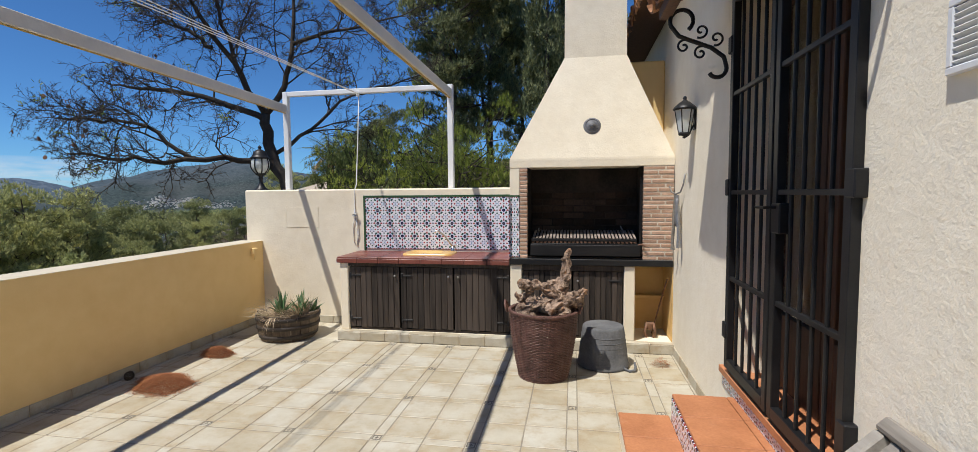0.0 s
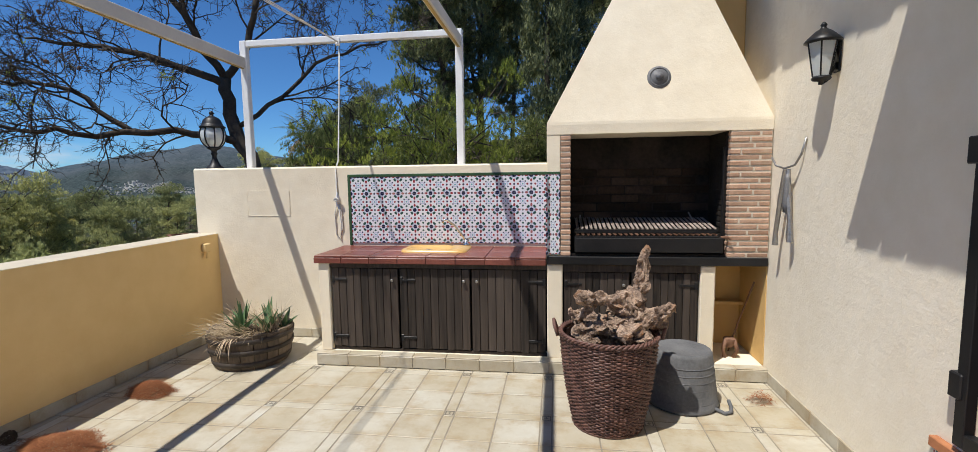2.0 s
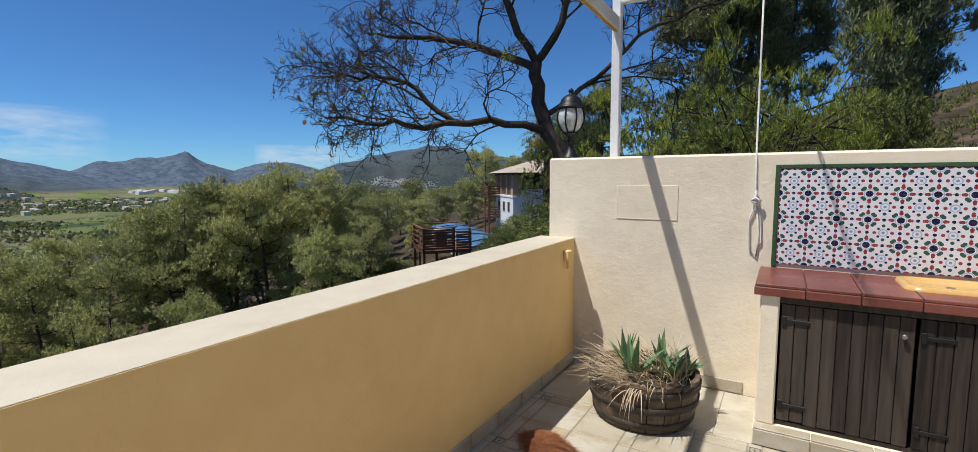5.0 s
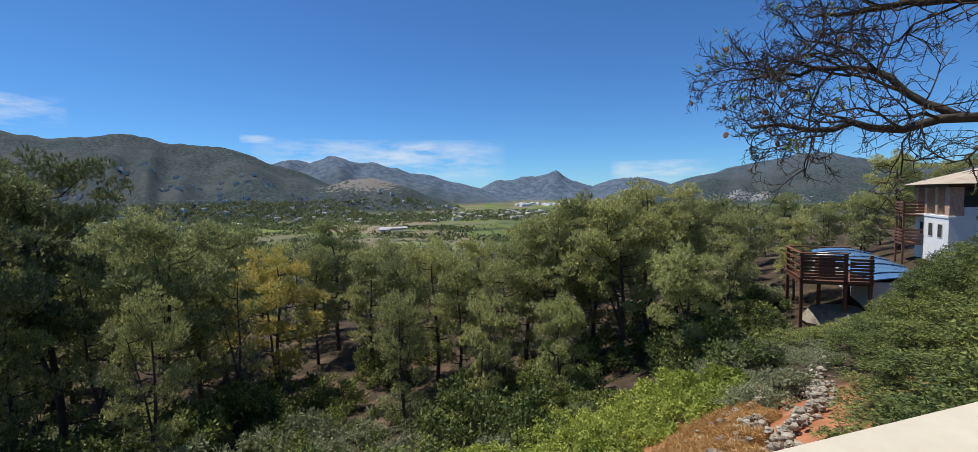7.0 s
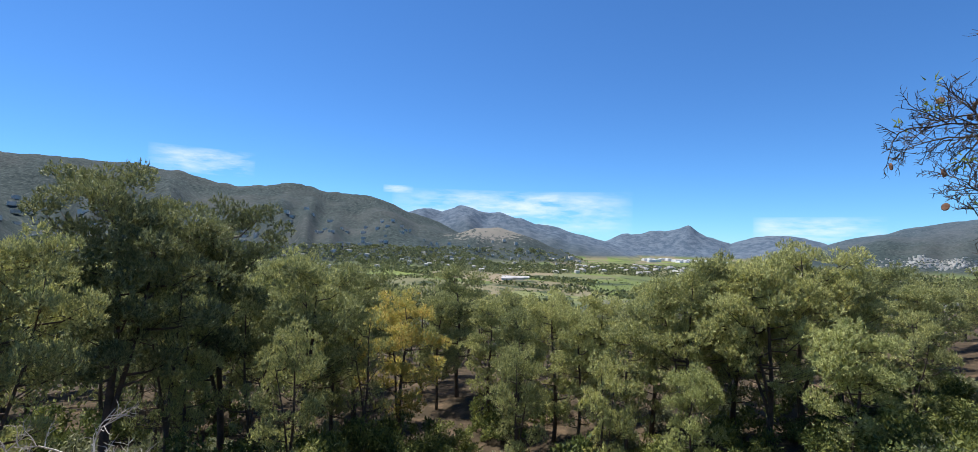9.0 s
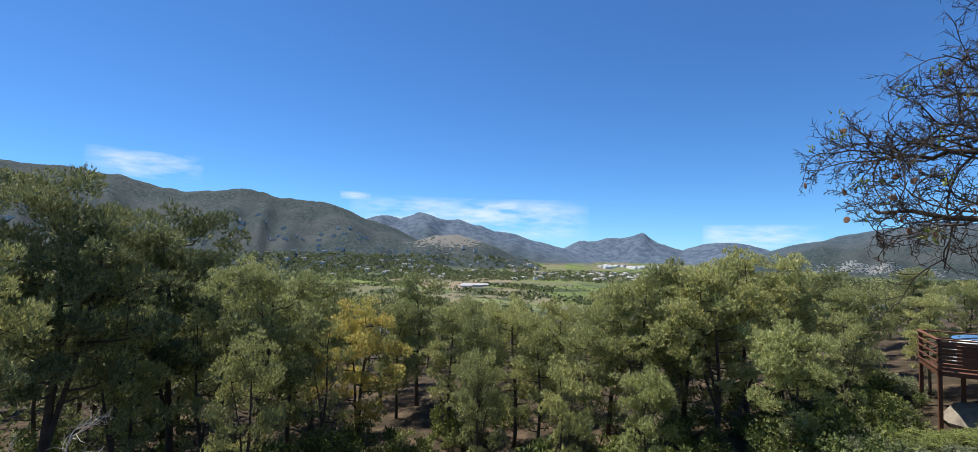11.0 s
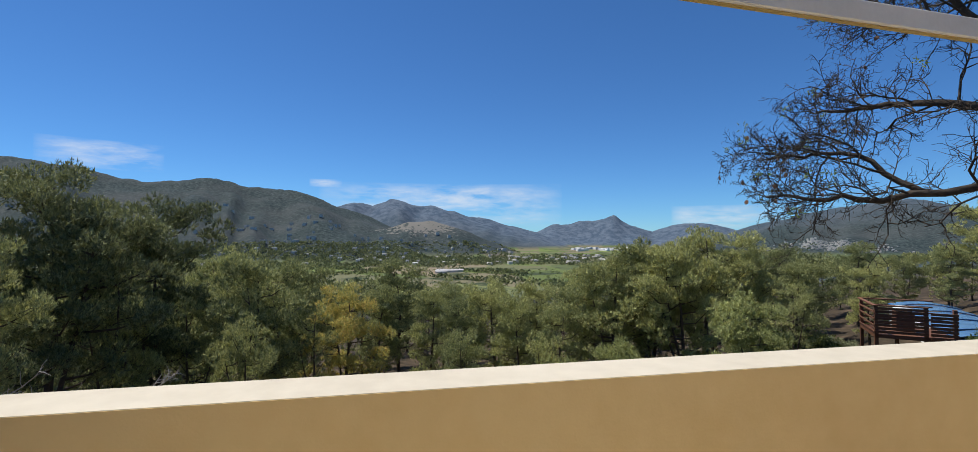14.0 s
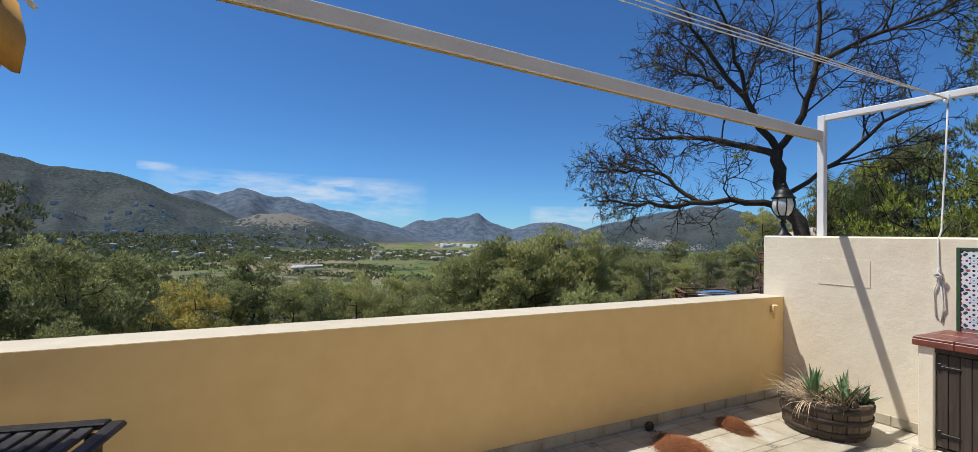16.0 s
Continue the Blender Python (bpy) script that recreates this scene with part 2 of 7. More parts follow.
# each ridge: distance, half depth, then peaks as (bearing from west towards north, angle above the level)
RIDGES = [
    (2300, 1150, [(-80, 6.0), (-60, 7.4), (-41, 6.9), (-31, 6.8), (-27, 6.2), (-23, 5.2), (-20, 5.9), (-17, 6.3), (-13, 5.3), (-9, 4.95), (-3, 3.1), (1, 1.3), (6, -1.6)]),
    (3500, 900, [(-12, 1), (-5, 3.6), (-3.2, 4.2), (-1.2, 3.7), (0.8, 4.45), (5.6, 3.8), (13, 2.1), (18, 0.7), (22, -1)]),
    (1850, 380, [(-5, -1.8), (0, 0.9), (3, 2.1), (5.6, 2.2), (10, 0.9), (16, -1.8)]),
    (4300, 600, [(14, -0.8), (20, 1.6), (24, 2.15), (26, 2.3), (26.9, 2.65), (28, 2.0), (31, 0.8), (34.3, 1.8), (37.6, 1.5), (41, 0.5)]),
    (2900, 900, [(34, -1), (40, 1.0), (45, 2.4), (50, 3.3), (53.4, 3.6), (57, 2.7), (62, 2.3), (80, 2.5), (100, -1)]),
]


def ground_height(x, y):
    """The lie of the land, for arrays of x and y."""
    s = -0.9 * x - 0.45 * y
    z = np.interp(s, DOWN_S, DOWN_Z)
    r = np.hypot(x, y) + 1e-6
    z = z - 5.0 * np.exp(-((x + 38) ** 2 + (y - 8) ** 2) / (2 * 17.0 ** 2))
    z = z - 3.0 * np.exp(-((x + 24.3) ** 2 + (y - 35.5) ** 2) / (2 * 6.0 ** 2))
    a = np.degrees(np.arctan2(y, -x))
    z = z + 0.9 * np.sin(x * 0.11 + 1.3) * np.sin(y * 0.13) * np.clip((r - 14) / 30, 0, 1) * np.clip(1 - r / 500, 0, 1)
    for far, deep, peaks in RIDGES:
        pa, pe = zip(*peaks)
        crest = 1.6 + far * np.tan(np.radians(np.interp(a, pa, pe, left=-3, right=-3)))
        w = np.radians(a)
        spur = 0.5 + 0.27 * np.sin(w * 37 + r * 0.004 + 1.6 * np.sin(w * 11)) + 0.12 * np.sin(w * 89 - r * 0.003 + 2 * np.sin(w * 23))
        fall = np.clip(1 - np.abs(r - far) / deep, 0, 1)
        fall = fall ** (0.68 + 0.85 * (1 - spur))
        z = np.maximum(z, -60 + (crest + 60) * fall)
    return z


def ground_at(x, y):
    return float(ground_height(np.array([float(x)]), np.array([float(y)]))[0])


def build_ground():
    seen = np.concatenate([np.arange(-100, -50, 1.5), np.arange(-50, 75, 0.3), np.arange(75, 260, 2.5)])
    rings = np.concatenate([[0.5], np.geomspace(3, 120, 60), np.geomspace(128, 1200, 44), np.linspace(1260, 4900, 90)])
    a, r = np.meshgrid(np.radians(seen), rings)
    x, y = -np.cos(a) * r, np.sin(a) * r
    z = ground_height(x, y)
    rough = np.array([noise.fractal(Vector((px * 0.006, py * 0.006, 0)), 1.0, 2.1, 5) for px, py in zip(x.ravel(), y.ravel())]).reshape(x.shape)
    z = z + rough * np.clip((z + 55) * 0.10, 0, 22) * np.clip((r - 300) / 700, 0, 1)
    near = np.array([noise.fractal(Vector((px * 0.25, py * 0.25, 3)), 1.0, 2.1, 3) for px, py in zip(x.ravel(), y.ravel())]).reshape(x.shape)
    z = z + near * 0.25 * np.clip((r - 9) / 10, 0, 1) * np.clip(1 - r / 200, 0, 1)
    nr, na = x.shape
    mesh = Mesh()
    mesh.v = list(zip(x.ravel().tolist(), y.ravel().tolist(), z.ravel().tolist()))
    mesh.f = [(i * na + k, i * na + (k + 1) % na, (i + 1) * na + (k + 1) % na, (i + 1) * na + k) for i in range(nr - 1) for k in range(na)]
    mesh.f.append(tuple(reversed(range(na))))
    return mesh


def ground_material():
    m, n, l, b = shader("land", 0.95, 0, 0.1)
    p = place(n)
    sep = n.new("ShaderNodeSeparateXYZ")
    l.new(p, sep.inputs[0])
    flat = n.new("ShaderNodeCombineXYZ")
    l.new(sep.outputs[0], flat.inputs[0])
    l.new(sep.outputs[1], flat.inputs[1])
    dist = n.new("ShaderNodeVectorMath")
    dist.operation = 'LENGTH'
    l.new(flat.outputs[0], dist.inputs[0])
    d = dist.outputs["Value"]
    soil = ramp(n, l, noise_node(n, l, p, 0.5, 6, 0.65), [(0.3, (0.028, 0.024, 0.016)), (0.52, (0.062, 0.046, 0.030)), (0.7, (0.15, 0.105, 0.068))])
    near_patch = n.new("ShaderNodeVectorMath")
    near_patch.operation = 'DISTANCE'
    near_patch.inputs[1].default_value = (-13.2, 13.2, 0)
    l.new(flat.outputs[0], near_patch.inputs[0])
    red = ramp(n, l, calc(n, l, 'ADD', calc(n, l, 'MULTIPLY', near_patch.outputs["Value"], 0.1), calc(n, l, 'MULTIPLY', noise_node(n, l, p, 0.6, 5), 0.5)), [(0.62, (1, 1, 1)), (0.85, (0, 0, 0))])
    soil = mix(n, l, red, soil, ramp(n, l, noise_node(n, l, p, 1.4, 6), [(0.3, (0.26, 0.095, 0.045)), (0.7, (0.42, 0.19, 0.10))]))
    # fields of the plain: long strips, vineyards and bare plots
    mp = n.new("ShaderNodeMapping")
    mp.inputs["Scale"].default_value = (0.0045, 0.009, 1)
    mp.inputs["Rotation"].default_value = (0, 0, 0.5)
    l.new(flat.outputs[0], mp.inputs["Vector"])
    vor = n.new("ShaderNodeTexVoronoi")
    vor.distance = 'CHEBYCHEV'
    vor.inputs["Scale"].default_value = 1.0
    l.new(mp.outputs[0], vor.inputs["Vector"])
    cell = n.new("ShaderNodeSeparateColor")
    l.new(vor.outputs["Color"], cell.inputs[0])
    plot = ramp(n, l, cell.outputs[0], [(0.0, (0.10, 0.13, 0.045)), (0.3, (0.15, 0.20, 0.05)), (0.5, (0.20, 0.17, 0.11)), (0.68, (0.09, 0.12, 0.045)), (0.82, (0.24, 0.19, 0.13)), (1.0, (0.12, 0.145, 0.06))])
    wave = n.new("ShaderNodeTexWave")
    wave.inputs["Scale"].default_value, wave.inputs["Distortion"].default_value = 0.09, 0.6
    l.new(p, wave.inputs["Vector"])
    plot = mix(n, l, calc(n, l, 'MULTIPLY', wave.outputs["Fac"], 0.3), plot, (0.13, 0.12, 0.06))
    plot = mix(n, l, ramp(n, l, noise_node(n, l, p, 0.012, 6, 0.7), [(0.56, (0, 0, 0)), (0.62, (1, 1, 1))]), plot, (0.045, 0.06, 0.03))
    # scrub and rock of the slopes, with a little blue haze put into the tones
    scrub = ramp(n, l, noise_node(n, l, p, 0.09, 8, 0.75), [(0.36, (0.012, 0.022, 0.023)), (0.47, (0.029, 0.043, 0.043)), (0.57, (0.054, 0.069, 0.067)), (0.70, (0.115, 0.124, 0.12))])
    slope = noise_node(n, l, p, 0.0035, 5, 0.6)
    scrub = mix(n, l, ramp(n, l, slope, [(0.45, (0, 0, 0)), (0.65, (0.45, 0.45, 0.45))]), scrub, (0.088, 0.090, 0.088))
    up = ramp(n, l, calc(n, l, 'MULTIPLY_ADD', sep.outputs[2], 1 / 60, 58 / 60), [(0.0, (0, 0, 0)), (0.25, (1, 1, 1))])
    # far ridges turn blue-grey with distance: haze put into the base colour
    far_haze = ramp(n, l, calc(n, l, 'MULTIPLY', d, 1 / 5000), [(2.5 / 5, (0, 0, 0)), (3.3 / 5, (1, 1, 1))])
    scrub = mix(n, l, calc(n, l, 'MULTIPLY', far_haze, 0.75), scrub, ramp(n, l, noise_node(n, l, p, 0.02, 7, 0.7), [(0.4, (0.06, 0.092, 0.14)), (0.6, (0.135, 0.17, 0.22))]))
    knoll = n.new("ShaderNodeVectorMath")
    knoll.operation = 'DISTANCE'
    knoll.inputs[1].default_value = (-1840, 150, 0)
    l.new(flat.outputs[0], knoll.inputs[0])
    stony = ramp(n, l, calc(n, l, 'ADD', calc(n, l, 'MULTIPLY', knoll.outputs["Value"], 1 / 400), calc(n, l, 'MULTIPLY', noise_node(n, l, p, 0.05, 6, 0.7), 1.4)), [(0.95, (1, 1, 1)), (1.25, (0, 0, 0))])
    scrub = mix(n, l, calc(n, l, 'MULTIPLY', stony, 0.8), scrub, (0.20, 0.185, 0.16))
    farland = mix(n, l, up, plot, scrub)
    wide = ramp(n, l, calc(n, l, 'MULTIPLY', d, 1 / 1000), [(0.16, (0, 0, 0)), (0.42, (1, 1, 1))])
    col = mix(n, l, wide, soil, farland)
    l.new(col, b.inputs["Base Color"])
    bump(n, l, b, noise_node(n, l, p, 3, 5), 0.5, 0.1)
    return m


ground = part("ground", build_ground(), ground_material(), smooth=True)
tagged(ground, "hillside of dry soil falling to a valley of fields below scrubby mountains", "ground", kind="structure")

# ---- terrace ----
WALL_X, BACK_Y, IN_X, OUT_X = 1.29, 5.48, -3.525, -3.82
FRONT_Y = 4.89


def structure(name, mesh, material, label, category):
    return tagged(part(name, mesh, material), label, category, kind="structure")


floor = structure("floor", Mesh().box(IN_X - 0.02, WALL_X + 0.02, -4.5, BACK_Y + 0.1, -0.25, -0.003), GROUT, "terrace floor of mottled cream tiles with grey joints", "floor")
structure("parapet", Mesh().box(OUT_X, IN_X, -4.5, BACK_Y, -4.5, 1.0085), OCHRE, "waist-high ochre rendered parapet along the terrace", "parapet")
structure("coping", Mesh().box(OUT_X - 0.004, IN_X - 0.003, -4.5, BACK_Y + 0.002, 1.0085, 1.012, 0.0015), COPING, "smooth pale cream render on top of the parapet", "coping")
structure("wall_north", Mesh().box(-3.75, 0.55, BACK_Y, BACK_Y + 0.34, -2.0, 1.645, 0.015), CREAM, "cream rendered garden wall behind the outdoor kitchen", "wall")
structure("wall_north_high", Mesh().box(0.55, WALL_X, BACK_Y + 0.02, BACK_Y + 0.32, -1.0, 2.98, 0.012), OCHRE, "taller ochre wall between chimney and house", "wall")
# the wall of the house, with the doorway
GY0, GY1, GZ0, GZ1 = 1.83, 3.14, 0.46, 2.74
east = Mesh()
east.box(WALL_X, WALL_X + 0.32, -4.5, GY0, -0.2, 3.38)
east.box(WALL_X, WALL_X + 0.32, GY1, 7.2, -0.2, 3.38)
east.box(WALL_X, WALL_X + 0.32, GY0, GY1, GZ1, 3.38)
east.box(WALL_X, WALL_X + 0.32, GY0, GY1, -0.2, GZ0 - 0.05)
structure("wall_east", east, WHITEWASH, "pale rough stucco wall of the house in full sun", "wall")
structure("wall_south", Mesh().box(OUT_X, WALL_X + 0.3, -4.8, -4.5, -4.5, 3.0), WHITEWASH, "plain stucco wall closing the terrace", "wall")

# ---- outdoor kitchen ----
kitchen_base = structure("barbecue_plinth", Mesh().box(-2.20, WALL_X, 4.815, BACK_Y, 0, 0.095, 0.004), CREAM, "low tiled plinth under the outdoor kitchen", "plinth")
hood = thing("barbecue_hood", (0.48, 5.2, 1.84), "cream plastered barbecue hood with a tall tapering chimney", "barbecue hood")
b0 = [(-0.31, FRONT_Y), (1.285, FRONT_Y), (1.285, BACK_Y), (-0.31, BACK_Y)]
b1 = [(-0.307, FRONT_Y + 0.002), (1.283, FRONT_Y + 0.002), (1.283, BACK_Y), (-0.307, BACK_Y)]
b2 = [(0.235, 5.12), (0.855, 5.12), (0.855, 5.62), (0.235, 5.62)]
b3 = [(0.25, 5.13), (0.84, 5.13), (0.84, 5.62), (0.25, 5.62)]
def skin(levels):
    vs = [(x, y, z) for b, z in levels for x, y in b]
    n = len(levels)
    return Mesh().add(vs, [(3, 2, 1, 0)] + [(4 * i + k, 4 * i + (k + 1) % 4, 4 * i + 4 + (k + 1) % 4, 4 * i + 4 + k) for i in range(n - 1) for k in range(4)] + [tuple(range(4 * n - 4, 4 * n))])


part("hood_band", skin([(b0, 1.835), (b0, 1.905), (b1, 1.925)]), CREAM, hood)
part("hood_flare", skin([(b1, 1.925), (b2, 2.955)]), CREAM, hood)
part("chimney", skin([(b2, 2.955), (b3, 5.2)]), CREAM, hood)

# ---- posts and rails ----
frame_thing = thing("steel_goalpost", (-2.2, 5.72, 1.645), "white painted steel goalpost frame standing on the wall", "steel frame")
for x in (-3.285, -1.13):
    part("post", Mesh().box(x - 0.034, x + 0.034, 5.69, 5.755, 1.645, 2.885, 0.006), WHITE_METAL, frame_thing)
part("header", Mesh().box(-3.251, -1.164, 5.692, 5.753, 2.825, 2.885, 0.006), WHITE_METAL, frame_thing)
for x, z0, z1 in ((-3.285, 2.672, 2.81), (-1.13, 2.775, 2.86)):
    rail = thing("awning_rail", (x, 2.5, z0), "cream enamelled aluminium awning rail running to the frame", "awning rail", "awning rails")
    slope = Matrix.Translation((x, 5.69, z0)) @ Matrix.Rotation(-(z1 - z0) / 6.0, 4, 'X')
    part("rail_bar", Mesh().box(-0.026, 0.026, -10.1, -0.002, -0.052, 0.052, 0.006, slope), RAIL_METAL, rail)
    part("channel", Mesh().box(-0.012, 0.012, -10.1, -0.002, -0.058, -0.0525, 0, slope), GOLD_STRIP, rail, "yellowed seal strip")

# ---- materials of the terrace things ----
def floor_tile_material():
    m, n, l, b = shader("cream_floor_tile", 0.5, 0, 0.35)
    tc = n.new("ShaderNodeTexCoord")
    ob = n.new("ShaderNodeObjectInfo")
    p = place(n)
    tone = ramp(n, l, noise_node(n, l, p, 3.1, 6, 0.65), [(0.3, (0.39, 0.335, 0.24)), (0.5, (0.47, 0.425, 0.335)), (0.7, (0.52, 0.49, 0.41))])
    geo = n.new("ShaderNodeNewGeometry")
    lot = calc(n, l, 'FRACT', calc(n, l, 'ADD', ob.outputs["Random"], geo.outputs["Random Per Island"]))
    shift = mix(n, l, lot, (0.90, 0.865, 0.79), (1.07, 1.10, 1.14))
    tone = mix(n, l, 1.0, tone, shift, 'MULTIPLY')
    # glaze burnt brown in smudges, mostly towards the rims
    sep = n.new("ShaderNodeSeparateXYZ")
    l.new(tc.outputs["Object"], sep.inputs[0])
    rim = calc(n, l, 'MAXIMUM', calc(n, l, 'ABSOLUTE', sep.outputs[0]), calc(n, l, 'ABSOLUTE', sep.outputs[1]))
    rim = calc(n, l, 'POWER', calc(n, l, 'MULTIPLY', rim, 1 / 0.135), 2.5)
    # the joined cut tiles have no rim of their own
    rim = calc(n, l, 'MULTIPLY', rim, calc(n, l, 'LESS_THAN', rim, 2.2))
    worn = calc(n, l, 'ADD', noise_node(n, l, p, 6.5, 7, 0.7), calc(n, l, 'MULTIPLY', rim, 0.13))
    tone = mix(n, l, calc(n, l, 'MULTIPLY', ramp(n, l, worn, [(0.52, (0, 0, 0)), (0.78, (1, 1, 1))]), 0.66), tone, (0.33, 0.23, 0.115))
    grey = ramp(n, l, noise_node(n, l, p, 1.1, 7, 0.7), [(0.5, (0, 0, 0)), (0.75, (1, 1, 1))])
    tone = mix(n, l, calc(n, l, 'MULTIPLY', grey, 0.4), tone, (0.30, 0.27, 0.21))
    speck = ramp(n, l, noise_node(n, l, p, 45, 4, 0.7), [(0.62, (0, 0, 0)), (0.75, (1, 1, 1))])
    tone = mix(n, l, calc(n, l, 'MULTIPLY', speck, 0.35), tone, (0.24, 0.17, 0.10))
    l.new(tone, b.inputs["Base Color"])
    bump(n, l, b, noise_node(n, l, p, 40, 5), 0.15, 0.002)
    return m


def pattern_tile_material():
    """A glazed tile with a rosette of navy, red and green dots on white."""
    m, n, l, b = shader("rosette_tile", 0.18, 0, 0.5)
    tc = n.new("ShaderNodeTexCoord")
    sep = n.new("ShaderNodeSeparateXYZ")
    l.new(tc.outputs["Object"], sep.inputs[0])
    u = calc(n, l, 'ABSOLUTE', calc(n, l, 'MULTIPLY', sep.outputs[0], 1 / 0.1525))
    v = calc(n, l, 'ABSOLUTE', calc(n, l, 'MULTIPLY', sep.outputs[2], 1 / 0.1525))
    col = mix(n, l, noise_node(n, l, place(n), 30, 3), (0.66, 0.67, 0.74), (0.80, 0.80, 0.82))
    navy, red, green, teal = (0.012, 0.016, 0.06), (0.30, 0.045, 0.055), (0.03, 0.09, 0.075), (0.16, 0.34, 0.42)
    pale = (0.40, 0.47, 0.66)
    for cu, cv, r, tint in ((0.0, 0.0, 0.15, pale), (0.0, 0.0, 0.11, (0.72, 0.72, 0.78)), (0.5, 0.5, 0.19, pale), (0.5, 0.5, 0.155, (0.74, 0.74, 0.78)), (0.5, 0.5, 0.12, navy), (0.5, 0.24, 0.066, red), (0.5, 0.18, 0.055, red), (0.24, 0.5, 0.066, red), (0.18, 0.5, 0.055, red),
                            (0.29, 0.34, 0.068, green), (0.34, 0.29, 0.068, green), (0.0, 0.27, 0.06, green), (0.27, 0.0, 0.06, red), (0.5, 0.0, 0.06, navy), (0.0, 0.5, 0.06, navy), (0.0, 0.0, 0.05, teal), (0.15, 0.15, 0.045, navy)):
        du, dv = calc(n, l, 'SUBTRACT', u, cu), calc(n, l, 'SUBTRACT', v, cv)
        d2 = calc(n, l, 'ADD', calc(n, l, 'MULTIPLY', du, du), calc(n, l, 'MULTIPLY', dv, dv))
        col = mix(n, l, calc(n, l, 'LESS_THAN', d2, r * r), col, tint)
    l.new(col, b.inputs["Base Color"])
    return m


def plank_material(name, dark, light, along='Z', rough=0.6):
    m, n, l, b = shader(name, rough, 0, 0.35)
    tc = n.new("ShaderNodeTexCoord")
    ob = n.new("ShaderNodeObjectInfo")
    mp = n.new("ShaderNodeMapping")
    s = {'X': (2, 40, 40), 'Y': (40, 2, 40), 'Z': (40, 40, 2)}[along]
    mp.inputs["Scale"].default_value = s
    l.new(place(n), mp.inputs["Vector"])
    grain = noise_node(n, l, mp.outputs[0], 1.0, 6, 0.65)
    f = calc(n, l, 'ADD', calc(n, l, 'MULTIPLY', grain, 0.8), calc(n, l, 'MULTIPLY', ob.outputs["Random"], 0.3))
    l.new(ramp(n, l, f, [(0.3, dark), (0.8, light)]), b.inputs["Base Color"])
    bump(n, l, b, grain, 0.4, 0.002)
    return m


FLOOR_TILE = floor_tile_material()
PATTERN_TILE = pattern_tile_material()
DARK_WOOD = plank_material("dark_stained_wood", (0.011, 0.008, 0.006), (0.088, 0.067, 0.053), rough=0.75)
BROWN_WOOD = plank_material("brown_door_wood", (0.05, 0.022, 0.01), (0.13, 0.06, 0.03))
GREY_WOOD = plank_material("weathered_teak", (0.14, 0.12, 0.10), (0.36, 0.33, 0.29), 'Y')
DECK_WOOD = plank_material("red_brown_timber", (0.10, 0.04, 0.022), (0.22, 0.10, 0.055), 'X')
BLACK_WOOD = plank_material("black_painted_slat", (0.008, 0.008, 0.010), (0.028, 0.027, 0.03), 'X', 0.4)
BARREL_WOOD = plank_material("barrel_stave", (0.06, 0.042, 0.03), (0.20, 0.15, 0.105))
TERRACOTTA = mottled("terracotta_tile", (0.34, 0.13, 0.055), (0.52, 0.22, 0.10), 5, 60, 0.6, 0.15, 0.001, 0, 0.35, stain=(0.55, 0.33, 0.2))
ROOF_CLAY = mottled("roof_clay", (0.26, 0.12, 0.06), (0.50, 0.27, 0.14), 3, 30, 0.9, 0.4, 0.003, stain=(0.2, 0.15, 0.1))
RED_TILE = mottled("oxblood_worktop_tile", (0.14, 0.038, 0.028), (0.23, 0.075, 0.055), 6, 70, 0.35, 0.1, 0.001, 0, 0.45, vary=0.1)
BRICK = mottled("thin_brick", (0.30, 0.175, 0.115), (0.54, 0.37, 0.27), 7, 50, 0.9, 0.5, 0.003, stain=(0.5, 0.4, 0.3), vary=0.24)
SINK_ENAMEL = mottled("ochre_enamel", (0.55, 0.33, 0.10), (0.66, 0.42, 0.15), 4, 40, 0.25, 0.05, 0.001, 0, 0.5)
CHROME = mottled("worn_chrome", (0.5, 0.5, 0.5), (0.65, 0.65, 0.65), 10, 80, 0.22, 0.05, 0.001, 1.0)
STEEL = mottled("grey_steel", (0.25, 0.24, 0.23), (0.45, 0.44, 0.42), 10, 80, 0.45, 0.2, 0.001, 0.8)
RUST = mottled("rusty_iron", (0.10, 0.045, 0.025), (0.26, 0.15, 0.10), 14, 90, 0.8, 0.4, 0.002)
FIRE_BRICK = mottled("sooty_fire_brick", (0.010, 0.009, 0.008), (0.055, 0.037, 0.025), 3, 40, 0.95, 0.5, 0.004, vary=0.5)
ASHY = mottled("ash_dusted_iron", (0.10, 0.075, 0.06), (0.46, 0.39, 0.34), 25, 120, 0.8, 0.3, 0.001)
VENT_GREY = mottled("grey_cast_vent", (0.12, 0.12, 0.125), (0.2, 0.2, 0.205), 10, 80, 0.5, 0.2, 0.002)
WICKER = mottled("brown_wicker", (0.045, 0.022, 0.018), (0.22, 0.115, 0.09), 14, 90, 0.45, 0.3, 0.002)
ROOT = mottled("gnarled_root", (0.055, 0.032, 0.022), (0.58, 0.42, 0.31), 16, 110, 0.95, 1.0, 0.016, stain=(0.56, 0.25, 0.08))
RUBBER = mottled("dusty_rubber", (0.085, 0.086, 0.09), (0.17, 0.172, 0.178), 5, 60, 0.8, 0.2, 0.002, stain=(0.2, 0.19, 0.17))
SOIL = mottled("potting_soil", (0.05, 0.035, 0.022), (0.14, 0.10, 0.065), 20, 90, 0.98, 0.6, 0.006)
